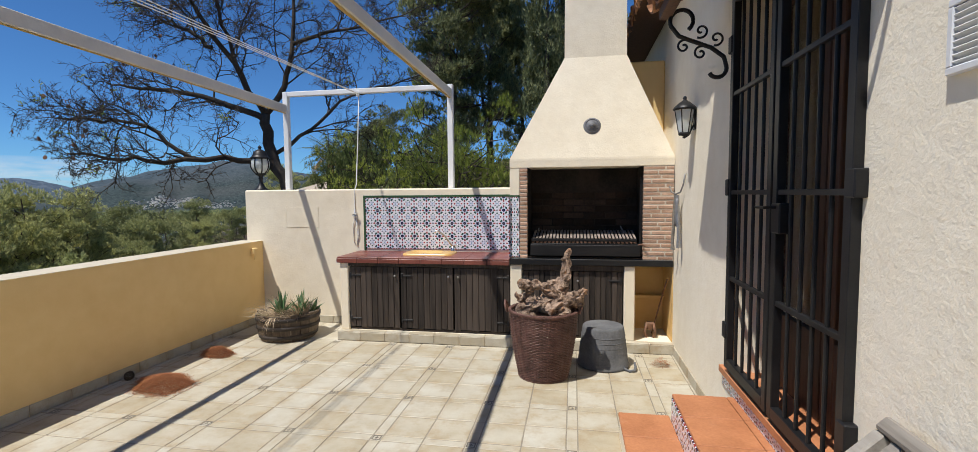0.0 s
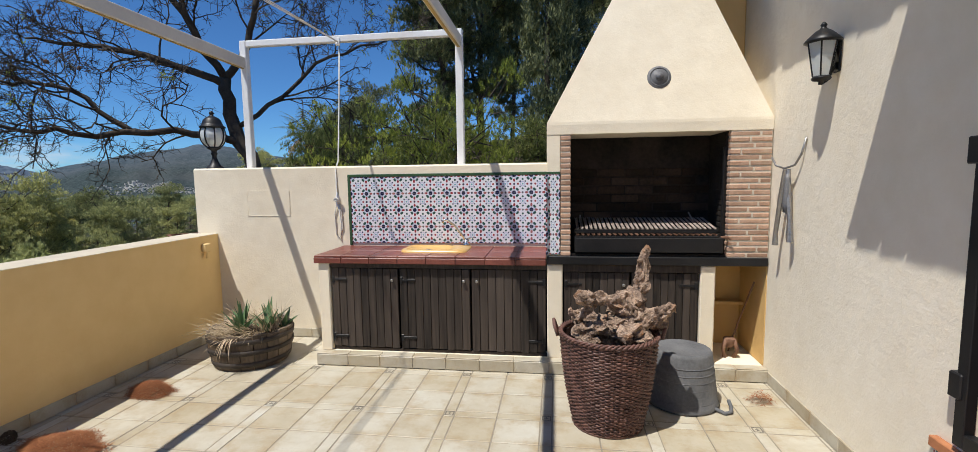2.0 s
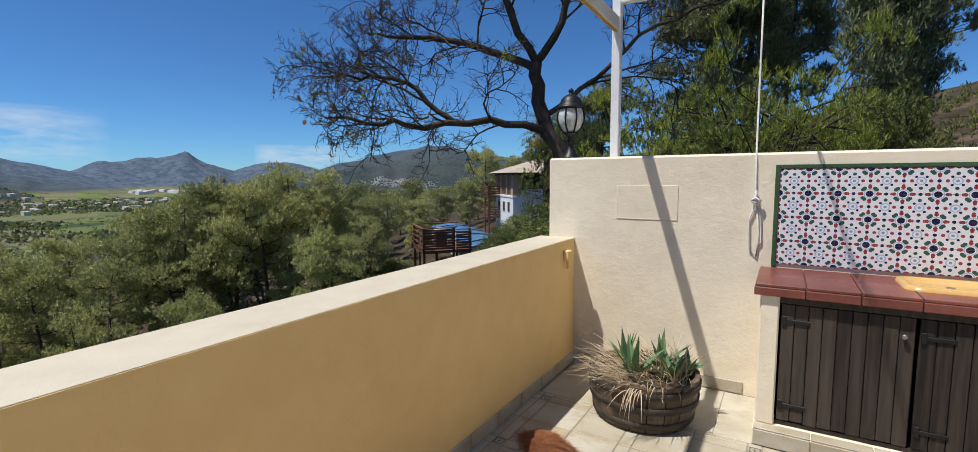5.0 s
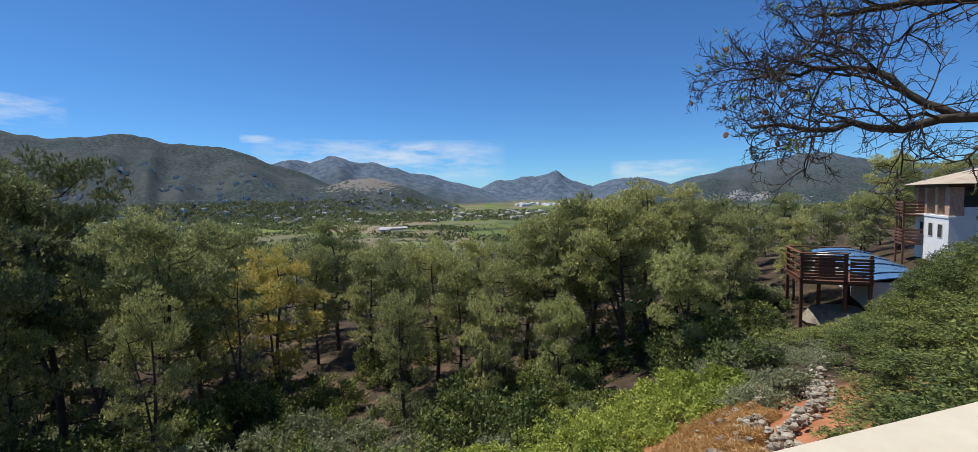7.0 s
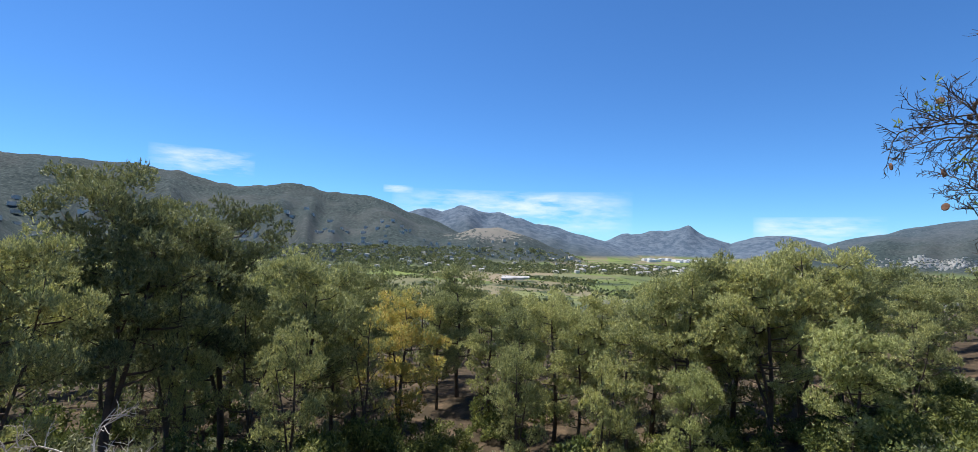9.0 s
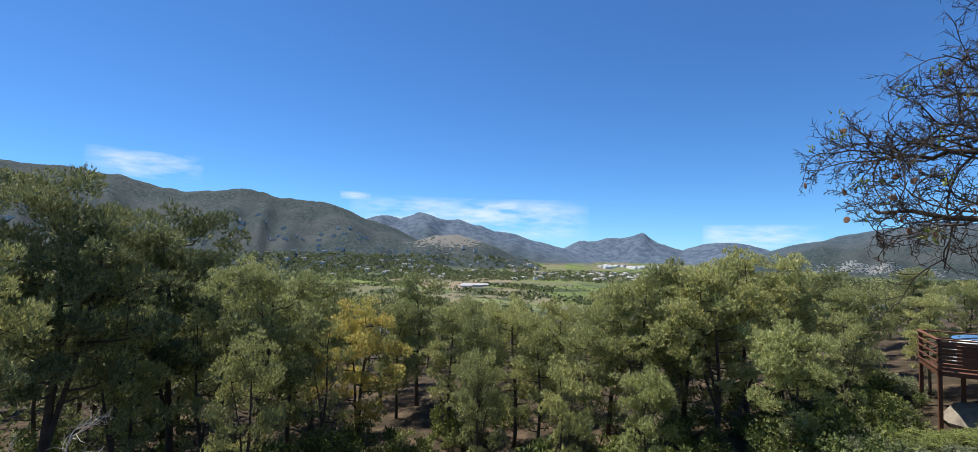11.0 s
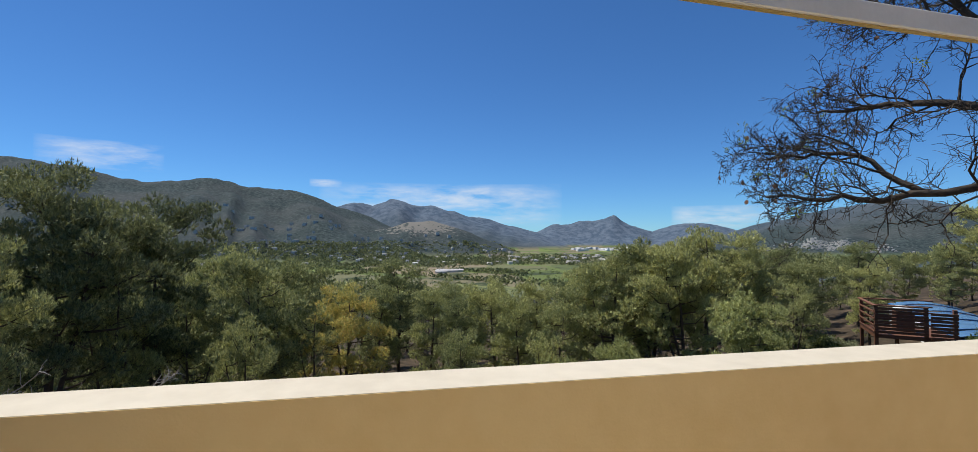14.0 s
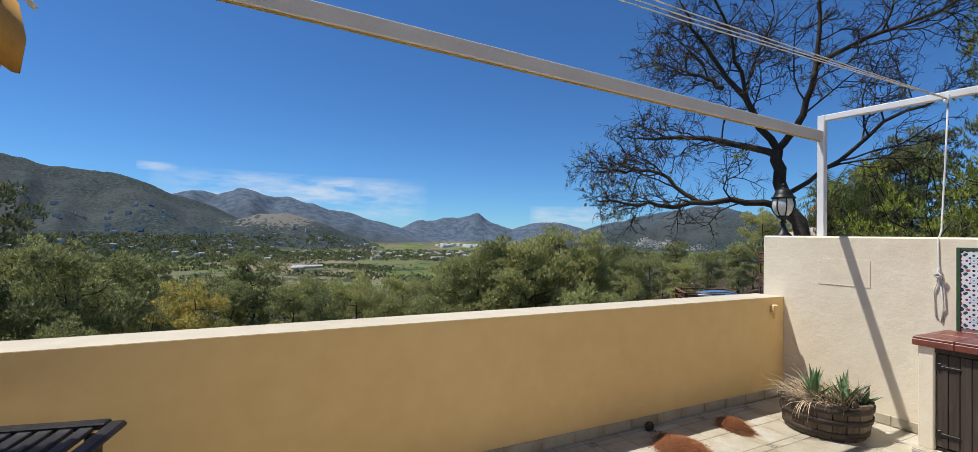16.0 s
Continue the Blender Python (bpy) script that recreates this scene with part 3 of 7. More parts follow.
NEEDLE = foliage("dry_pine_needles", [(0.20, 0.07, 0.03), (0.36, 0.15, 0.068), (0.48, 0.25, 0.13)], 0.05)
AGAVE = foliage("agave_leaf", [(0.06, 0.13, 0.055), (0.11, 0.20, 0.09), (0.20, 0.29, 0.14)], 0.05)
STRAW = foliage("straw", [(0.40, 0.30, 0.18), (0.55, 0.44, 0.30), (0.66, 0.56, 0.42)], 0.1)
ROPE = mottled("white_cord", (0.55, 0.53, 0.48), (0.74, 0.72, 0.68), 30, 200, 0.9, 0.3, 0.001)
GREEN_EDGE = mottled("green_edge_tile", (0.03, 0.07, 0.035), (0.06, 0.12, 0.06), 8, 60, 0.25, 0.1, 0.001, 0, 0.5)
INSERT = mottled("dark_inset_tile", (0.11, 0.095, 0.075), (0.24, 0.21, 0.165), 60, 130, 0.5, 0.2, 0.001)
AWNING = mottled("yellow_awning_cloth", (0.52, 0.26, 0.05), (0.66, 0.37, 0.09), 4, 50, 0.9, 0.3, 0.003)
CURTAIN = mottled("grey_curtain", (0.35, 0.35, 0.36), (0.5, 0.5, 0.5), 3, 60, 0.95, 0.2, 0.002)
# the dimness of the room is put into its dark wall colour
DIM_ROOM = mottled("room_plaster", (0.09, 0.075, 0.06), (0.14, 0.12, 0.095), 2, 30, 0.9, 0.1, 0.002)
WHITE_PLASTIC = mottled("white_plastic", (0.62, 0.63, 0.65), (0.74, 0.75, 0.77), 4, 40, 0.5, 0.05, 0.001)


def glass_material(name, tint, rough=0.02):
    m, n, l, b = shader(name, rough, 0, 0.5)
    b.inputs["Base Color"].default_value = (*tint, 1)
    b.inputs["Transmission Weight"].default_value = 1.0
    b.inputs["IOR"].default_value = 1.45
    return m


PANE = glass_material("window_glass", (0.9, 0.92, 0.92))
FROST = glass_material("frosted_glass", (0.85, 0.88, 0.86), 0.45)
FROST.node_tree.nodes["Principled BSDF"].inputs["Transmission Weight"].default_value = 0.45

# ---- doorway: threshold, steps, door and iron gate ----
structure("threshold", Mesh().box(WALL_X - 0.03, WALL_X + 0.30, GY0 - 0.1, 3.27, GZ0 - 0.045, GZ0, 0.004), TERRACOTTA, "terracotta threshold slab under the iron gate", "threshold")
steps = thing("terrace_steps", (0.95, 2.4, 0), "two terracotta steps with patterned tile risers against the house", "steps")
part("lower_core", Mesh().box(0.625, 0.935, 1.62, 3.10, -0.005, 0.145), CREAM, steps)
part("upper_core", Mesh().box(0.935, WALL_X, 1.62, 3.03, -0.005, 0.315), CREAM, steps)
tread = Mesh().box(-0.155, 0.155, -0.152, 0.152, 0, 0.022, 0.004).data("tread_tile", TERRACOTTA)
for k in range(5):
    piece("tread_tile", tread, (0.772, 2.955 - 0.31 * k, 0.146), steps)
    piece("tread_tile", tread, (1.085, 2.885 - 0.31 * k, 0.316), steps)
for k in range(4):
    part("tread_strip", Mesh().box(1.243, WALL_X - 0.002, 2.733 - 0.31 * k, 3.037 - 0.31 * k, 0.316, 0.338, 0.003), TERRACOTTA, steps)
rosette = Mesh().box(-0.0757, 0.0757, -0.004, 0.004, -0.0757, 0.0757, 0.0007).data("rosette_tile", PATTERN_TILE)
for k in range(10):
    piece("rosette_tile", rosette, (0.929, 2.95 - 0.1525 * k, 0.24), steps, math.pi / 2)
band = thing("threshold_band", (WALL_X, 2.5, 0.34), "row of patterned riser tiles under the gate", "tile band")
for k in range(9):
    piece("rosette_tile", rosette, (WALL_X - 0.005, 3.19 - 0.1525 * k, 0.377), band, math.pi / 2, (1, 1, 0.52))

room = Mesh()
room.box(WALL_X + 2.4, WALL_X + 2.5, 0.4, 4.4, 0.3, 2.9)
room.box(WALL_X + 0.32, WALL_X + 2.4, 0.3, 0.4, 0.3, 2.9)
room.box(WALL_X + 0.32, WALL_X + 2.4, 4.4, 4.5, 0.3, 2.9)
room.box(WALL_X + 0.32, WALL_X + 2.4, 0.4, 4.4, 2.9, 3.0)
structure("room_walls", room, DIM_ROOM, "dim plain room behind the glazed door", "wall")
structure("room_floor", Mesh().box(WALL_X + 0.3, WALL_X + 2.4, 0.4, 4.4, 0.3, GZ0 - 0.05), TERRACOTTA, "terracotta floor of the room inside", "floor")
door = thing("door_1", (WALL_X + 0.24, 2.485, GZ0), "brown wooden double door with glass behind the iron gate", "door", kind="structure")
DX = WALL_X + 0.2
for y0, y1 in ((GY0 + 0.02, 2.48), (2.49, GY1 - 0.02)):
    leaf = part("door_leaf", Mesh().box(DX, DX + 0.05, y0, y0 + 0.11, GZ0, GZ1 - 0.02, 0.004).box(DX, DX + 0.05, y1 - 0.11, y1, GZ0, GZ1 - 0.02, 0.004).box(DX + 0.002, DX + 0.048, y0 + 0.11, y1 - 0.11, GZ0, GZ0 + 0.42, 0.004).box(DX + 0.002, DX + 0.048, y0 + 0.11, y1 - 0.11, GZ1 - 0.14, GZ1 - 0.02, 0.004), BROWN_WOOD, door)
    part("pane", Mesh().box(DX + 0.02, DX + 0.026, y0 + 0.11, y1 - 0.11, GZ0 + 0.42, GZ1 - 0.14), PANE, leaf).visible_shadow = False
n_fold = 48
# tan cloth added in place of the wooden panel behind the far leaf
TAN_CLOTH = mottled("tan_curtain", (0.30, 0.20, 0.11), (0.42, 0.29, 0.17), 3, 60, 0.95, 0.2, 0.002)
for y0, y1, cloth, label in ((GY0 + 0.1, 2.30, CURTAIN, "pale grey curtain hanging inside the glazed door"), (2.60, GY1 - 0.1, TAN_CLOTH, "tan folded cloth standing in for a wooden panel inside the glazed door")):
    pts = [(DX + 0.13 + 0.025 * math.sin(k * 1.15) + 0.01 * math.sin(k * 0.37), y0 + (y1 - y0) * k / n_fold) for k in range(n_fold + 1)]
    curtain = Mesh().add([(x, y, z) for z in (GZ0 + 0.04, GZ1 - 0.05) for x, y in pts], [(k, k + 1, n_fold + 2 + k, n_fold + 1 + k) for k in range(n_fold)])
    tagged(part("door_curtain", curtain, cloth, smooth=True), label, "curtain", "door curtains")

gate = thing("iron_gate", (WALL_X - 0.02, 2.485, GZ0), "black wrought iron double security gate, shut", "gate")
GX = WALL_X - 0.035
for y0, y1, hinge in ((GY0 - 0.02, 2.475, GY0 - 0.02), (2.495, GY1 + 0.01, GY1 + 0.01)):
    leaf = part("gate_leaf", Mesh().box(GX, GX + 0.04, y0, y0 + 0.05, GZ0 + 0.03, GZ1, 0.003).box(GX, GX + 0.04, y1 - 0.05, y1, GZ0 + 0.03, GZ1, 0.003).box(GX, GX + 0.04, y0 + 0.05, y1 - 0.05, GZ0 + 0.03, GZ0 + 0.09, 0.003).box(GX, GX + 0.04, y0 + 0.05, y1 - 0.05, GZ1 - 0.06, GZ1, 0.003), IRON, gate)
    for z in (1.05, 1.57, 2.15):
        part("crossbar", Mesh().box(GX + 0.006, GX + 0.03, y0 + 0.05, y1 - 0.05, z - 0.012, z + 0.012, 0.002), IRON, leaf)
    for k in range(4):
        y = y0 + 0.05 + (y1 - y0 - 0.1) * (k + 1) / 5
        part("bar", Mesh().tube([(GX + 0.018, y, GZ0 + 0.09), (GX + 0.018, y, GZ1 - 0.06)], 0.009, 8), IRON, leaf)
    for z in (0.72, 1.6, 2.45):
        part("hinge", Mesh().box(GX - 0.008, GX + 0.045, hinge - 0.03, hinge + 0.03, z - 0.05, z + 0.05, 0.005), IRON, leaf)
part("lock_box", Mesh().box(GX - 0.012, GX + 0.045, 2.36, 2.455, 1.38, 1.52, 0.006), IRON, gate)
part("gate_handle", Mesh().tube([(GX - 0.012, 2.40, 1.50), (GX - 0.06, 2.40, 1.50), (GX - 0.06, 2.50, 1.50)], 0.007, 8), IRON, gate)


# ---- roof tiles over the door and along the eaves ----
def half_tile(r, length, thick=0.012, sides=8):
    """A curved clay tile, open below, along x."""
    vs, fs = [], []
    for x, rr in ((0, r), (length, r * 0.82)):
        for rad in (rr, rr - thick):
            for k in range(sides + 1):
                a = math.pi * k / sides
                vs.append((x, rad * math.cos(a), rad * math.sin(a)))
    n = sides + 1
    for k in range(sides):
        fs += [(k, k + 1, 2 * n + k + 1, 2 * n + k), (n + k, 3 * n + k, 3 * n + k + 1, n + k + 1), (k, n + k, n + k + 1, k + 1), (2 * n + k, 2 * n + k + 1, 3 * n + k + 1, 3 * n + k)]
    return Mesh().add(vs, fs)


clay = half_tile(0.085, 0.42).data("roof_tile", ROOF_CLAY)
canopy = thing("door_canopy", (1.05, 2.5, 2.75), "small clay-tiled canopy over the doorway on scroll brackets", "canopy")
tilt = Matrix.Rotation(-0.33, 4, 'Y')
for k in range(12):
    y = -0.95 + k * 0.1442
    part("board", Mesh().box(0, 0.52, y, y + 0.1402, -0.03, 0, 0.003, Matrix.Translation((0.83, 2.5, 2.755)) @ tilt), BROWN_WOOD, canopy)
part("canopy_beam", Mesh().box(0.86, 0.93, 1.56, 3.27, 2.66, 2.73, 0.004), BROWN_WOOD, canopy)
for k in range(10):
    y = 1.60 + k * 0.18
    ob = piece("roof_tile", clay, (0.80, y, 2.765), canopy)
    ob.matrix_basis = Matrix.Translation((0.80, y, 2.765 + 0.006 * math.sin(k * 2.3))) @ tilt @ Matrix.Rotation(0.02 * math.sin(k * 1.7), 4, 'Z')
    ob = piece("roof_tile", clay, (0.80, y, 2.765), canopy)
    ob.matrix_basis = Matrix.Translation((0.795 + 0.01 * math.sin(k), y + 0.09, 2.80)) @ tilt @ Matrix.Rotation(math.pi, 4, 'X')


def scroll(cx, cz, r0, turns, start, flip, y, steps=26):
    """A flat iron spiral in an upright plane across the wall."""
    pts = []
    for k in range(steps + 1):
        f = k / steps
        a = start + flip * turns * 2 * math.pi * f
        r = r0 * (1 - 0.82 * f)
        pts.append((cx + r * math.cos(a), y, cz + r * math.sin(a)))
    return pts


def bracket(y, label, drop=0.07):
    b = thing("scroll_bracket", (1.27, y, 2.5), label, "bracket", "canopy brackets")
    main = [(1.20 + 0.052 * math.cos(a), y, 2.40 - drop + 0.052 * math.sin(a)) for a in np.linspace(3.6, 6.6, 10)]
    main += [(px, y, pz - drop) for px, pz in ((1.235, 2.47), (1.16, 2.53), (1.05, 2.575), (0.97, 2.61), (0.925, 2.67))]
    main += [(0.985 + 0.068 * math.cos(a), y, 2.70 - drop + 0.068 * math.sin(a)) for a in np.linspace(3.3, -0.9, 14)]
    part("scroll_bar", Mesh().tube(main, 0.013, 8), IRON, b, smooth=True)
    for cx, cz, r, s, fl in ((1.10, 2.635, 0.045, 4.2, 1), (1.19, 2.585, 0.045, 4.4, 1), (1.0, 2.545, 0.042, 1.2, 1), (1.10, 2.50, 0.042, 1.3, 1)):
        part("curl", Mesh().tube(scroll(cx, cz - drop, r, 1.15, s, fl, y), 0.007, 6), IRON, b, smooth=True)
    return b


bracket(3.22, "black wrought iron scroll bracket under the canopy")
bracket(1.66, "black wrought iron scroll bracket under the canopy")
eaves = thing("house_eaves", (1.1, 1.5, 3.4), "overhanging clay tile eaves of the house roof", "eaves")
part("eaves_board", Mesh().box(0.96, WALL_X + 0.3, -4.5, 7.2, 3.385, 3.41, 0.003), BROWN_WOOD, eaves)
for k in range(62):
    y = -4.3 + k * 0.185
    ob = piece("roof_tile", clay, (0, 0, 0), eaves)
    ob.matrix_basis = Matrix.Translation((0.935 + 0.008 * math.sin(k * 1.9), y, 3.415)) @ Matrix.Rotation(-0.25, 4, 'Y')
    ob = piece("roof_tile", clay, (0, 0, 0), eaves)
    ob.matrix_basis = Matrix.Translation((0.925 + 0.008 * math.sin(k * 2.7), y + 0.092, 3.46)) @ Matrix.Rotation(-0.25, 4, 'Y') @ Matrix.Rotation(math.pi, 4, 'X')
structure("house_roof", Mesh().add([(1.2, -4.5, 3.46), (1.2, 7.2, 3.46), (5, 7.2, 4.5), (5, -4.5, 4.5)], [(0, 3, 2, 1)]), ROOF_CLAY, "clay roof of the house above the eaves", "roof")

# ---- wall vent, wall lamp, tools ----
grille = thing("wall_vent", (WALL_X, 1.3, 1.96), "white plastic louvred vent on the stucco wall", "vent")
part("frame", Mesh().box(WALL_X - 0.022, WALL_X - 0.001, 1.20, 1.435, 1.865, 1.885, 0.003).box(WALL_X - 0.022, WALL_X - 0.001, 1.20, 1.435, 2.035, 2.055, 0.003).box(WALL_X - 0.022, WALL_X - 0.001, 1.415, 1.435, 1.885, 2.035, 0.003).box(WALL_X - 0.022, WALL_X - 0.001, 1.20, 1.22, 1.885, 2.035, 0.003), WHITE_PLASTIC, grille)
part("backing", Mesh().box(WALL_X - 0.005, WALL_X - 0.001, 1.22, 1.415, 1.885, 2.035), IRON, grille)
for k in range(9):
    part("louvre", Mesh().box(-0.008, 0.008, 1.22, 1.415, -0.0015, 0.0015, 0, Matrix.Translation((WALL_X - 0.013, 0, 1.893 + k * 0.0166)) @ Matrix.Rotation(0.6, 4, 'Y')), WHITE_PLASTIC, grille)


def lantern(at, s, label, category, name):
    """A six-sided coach lantern with glass, from its base upwards."""
    x, y, z = at
    t = thing(name, at, label, category)
    part("foot", Mesh().lathe([(r * s, h * s) for r, h in [(0.0, -0.03), (0.016, -0.025), (0.014, -0.008), (0.05, 0.0), (0.058, 0.012), (0.05, 0.026), (0.0, 0.026)]], at, 12), IRON, t, smooth=True)
    lo, hi, z0, z1 = 0.052 * s, 0.088 * s, z + 0.026 * s, z + 0.235 * s
    for k in range(6):
        a, a2 = k * math.pi / 3, (k + 1) * math.pi / 3
        p0, p1 = Vector((x + lo * math.cos(a), y + lo * math.sin(a), z0)), Vector((x + hi * math.cos(a), y + hi * math.sin(a), z1))
        q0, q1 = Vector((x + lo * math.cos(a2), y + lo * math.sin(a2), z0)), Vector((x + hi * math.cos(a2), y + hi * math.sin(a2), z1))
        part("glazing_bar", Mesh().tube([p0, p1], 0.0055 * s, 5), IRON, t)
        c = Vector((x, y, 0))
        quad = [p0, q0, q1, p1]
        inner = [p + ((c - Vector((p.x, p.y, 0))) * 0.05) for p in quad]
        part("pane", Mesh().add(quad + inner, [(0, 1, 2, 3), (7, 6, 5, 4), (0, 4, 5, 1), (1, 5, 6, 2), (2, 6, 7, 3), (3, 7, 4, 0)]), FROST, t)
    part("cap", Mesh().lathe([(r * s, h * s) for r, h in [(0.0, 0.232), (0.085, 0.234), (0.108, 0.238), (0.108, 0.247), (0.085, 0.272), (0.05, 0.305), (0.022, 0.322), (0.014, 0.335), (0.02, 0.345), (0.012, 0.36), (0.0, 0.368)]], at, 12), IRON, t, smooth=True)
    return t


def globe_lantern(x, y, z, label):
    """A rounded garden lantern with bowed ribs and panes under a domed cap, on a short pedestal."""
    t = thing("wall_top_lantern", (x, y, z), label, "lantern")
    part("pedestal", Mesh().lathe([(0.0, 0.0), (0.085, 0.0), (0.082, 0.012), (0.05, 0.04), (0.024, 0.10), (0.02, 0.135), (0.034, 0.15), (0.022, 0.165), (0.03, 0.185), (0.062, 0.20), (0.066, 0.215), (0.0, 0.217)], (x, y, z), 18), IRON, t, smooth=True)
    bow = [(0.056, 0.215), (0.086, 0.245), (0.107, 0.285), (0.114, 0.325), (0.11, 0.365), (0.098, 0.40)]
    num = 8
    for k in range(num):
        a0, a1 = 2 * math.pi * k / num, 2 * math.pi * (k + 1) / num
        part("rib", Mesh().tube([(x + (r + 0.003) * math.cos(a0), y + (r + 0.003) * math.sin(a0), z + h) for r, h in bow], 0.007, 6), IRON, t, smooth=True)
        vs, wide = [], 5
        for inner in (0, 0.004):
            for r, h in bow:
                vs += [(x + (r - 0.002 - inner) * math.cos(a), y + (r - 0.002 - inner) * math.sin(a), z + h) for a in np.linspace(a0 + 0.04, a1 - 0.04, wide)]
        half = wide * len(bow)
        fs = []
        for i in range(len(bow) - 1):
            for j in range(wide - 1):
                q = i * wide + j
                fs += [(q, q + 1, q + wide + 1, q + wide), (half + q, half + q + wide, half + q + wide + 1, half + q + 1)]
        part("pane", Mesh().add(vs, fs), FROST, t, smooth=True)
    part("cap", Mesh().lathe([(0.0, 0.398), (0.104, 0.40), (0.118, 0.406), (0.118, 0.418), (0.103, 0.426), (0.09, 0.45), (0.082, 0.478), (0.06, 0.502), (0.036, 0.516), (0.02, 0.522), (0.016, 0.535), (0.024, 0.548), (0.014, 0.566), (0.0, 0.575)], (x, y, z), 20), IRON, t, smooth=True)
    return t


lamp = lantern((1.205, 4.13, 2.03), 0.85, "black coach wall lamp with frosted panes", "wall lamp", "wall_lamp")
part("backplate", Mesh().box(WALL_X - 0.014, WALL_X - 0.001, 4.10, 4.16, 2.07, 2.24, 0.006), IRON, lamp)
part("bracket_arm", Mesh().tube([(WALL_X - 0.01, 4.13, 2.12), (1.265, 4.13, 2.09), (1.235, 4.13, 2.03), (1.205, 4.13, 2.01)], 0.008, 8), IRON, lamp, smooth=True)
globe_lantern(-3.64, 5.66, 1.645, "weathered black lantern with bowed frosted panes on top of the wall")

tools = thing("barbecue_tools", (1.25, 4.55, 1.0), "steel barbecue tongs and poker hanging from a wall hook", "barbecue tools")
part("hook", Mesh().tube([(1.282, 4.42, 1.74), (1.272, 4.45, 1.64), (1.26, 4.50, 1.575), (1.235, 4.58, 1.555), (1.215, 4.66, 1.575), (1.205, 4.70, 1.63)], 0.007, 8), STEEL, tools, smooth=True)
part("tongs", Mesh().tube([(1.235, 4.57, 1.55), (1.232, 4.60, 1.40), (1.23, 4.66, 1.12), (1.235, 4.67, 1.04)], [0.014, 0.017, 0.014, 0.02], 6), STEEL, tools)
part("tongs_arm", Mesh().tube([(1.25, 4.56, 1.55), (1.25, 4.55, 1.40), (1.25, 4.51, 1.2), (1.25, 4.50, 1.08)], [0.014, 0.017, 0.013, 0.02], 6), STEEL, tools)
part("rag", Mesh().lathe([(0.0, 0.0), (0.02, 0.01), (0.028, 0.06), (0.016, 0.22), (0.012, 0.26), (0.0, 0.26)], (1.245, 4.555, 1.26), 8, 0.1), VENT_GREY, tools, smooth=True)

# ---- outdoor kitchen: worktop, doors, sink ----
structure("kitchen_end_wall", Mesh().box(-2.195, -2.10, 4.90, BACK_Y, 0.095, 0.84, 0.008), CREAM, "cream rendered end wall of the kitchen unit", "wall")
structure("kitchen_pier", Mesh().box(-0.31, -0.19, 4.895, BACK_Y, 0.095, 0.845, 0.008), CREAM, "cream rendered pier between the cupboards", "pier")
structure("barbecue_post", Mesh().box(0.825, 0.93, 4.895, BACK_Y, 0.095, 0.845, 0.008), CREAM, "cream rendered post beside the open niche", "pier")
# black sheets close the cupboards; their inner shade is put into the colour
structure("cupboard_back", Mesh().box(-2.10, -0.31, 5.05, 5.08, 0.095, 0.84).box(-0.19, 0.825, 5.05, 5.08, 0.095, 0.845), SOOT, "dark inside of the cupboards", "wall")
NICHE = plaster("deep_ochre_render", (0.60, 0.38, 0.14), (0.70, 0.47, 0.20), 0.15)
structure("niche_back", Mesh().box(0.93, WALL_X - 0.008, 5.40, BACK_Y - 0.002, 0.095, 0.845).box(0.93, WALL_X - 0.008, 5.30, 5.40, 0.45, 0.48, 0.003).box(WALL_X - 0.008, WALL_X - 0.001, 4.90, BACK_Y - 0.002, 0.1025, 0.845), NICHE, "ochre back of the open niche with a narrow ledge", "wall")

worktop = thing("tiled_worktop", (-1.26, 5.18, 0.84), "oxblood red tiled worktop of the outdoor kitchen", "worktop")
part("worktop_core", Mesh().box(-2.215, -0.315, 4.895, BACK_Y - 0.003, 0.842, 0.888), GROUT, worktop)
SX0, SX1, SY0, SY1 = -1.55, -0.98, 5.06, 5.42
nx = 8
for k in range(nx):
    x0 = -2.22 + k * 1.905 / nx
    x1 = x0 + 1.905 / nx - 0.004
    for y0, y1 in ((4.885, 5.178), (5.182, 5.474)):
        part("worktop_tile", Mesh().box(x0, x1, y0, y1, 0.885, 0.902, 0.003), RED_TILE, worktop)
    part("edge_tile", Mesh().box(x0, x1, 4.878, 4.896, 0.838, 0.884, 0.003), RED_TILE, worktop)
for k in range(2):
    part("edge_tile", Mesh().box(-2.226, -2.21, 4.885 + k * 0.297, 5.178 + k * 0.297, 0.838, 0.884, 0.003), RED_TILE, worktop)

sink = thing("sink", (-1.26, 5.24, 0.9), "ochre yellow enamel sink with rounded drainer", "sink")


def rounded(x0, x1, y0, y1, r, n=5):
    pts = []
    for cx, cy, a0 in ((x1 - r, y0 + r, -90), (x1 - r, y1 - r, 0), (x0 + r, y1 - r, 90), (x0 + r, y0 + r, 180)):
        pts += [(cx + r * math.cos(radians(a0 + 90 * k / n)), cy + r * math.sin(radians(a0 + 90 * k / n))) for k in range(n + 1)]
    return pts


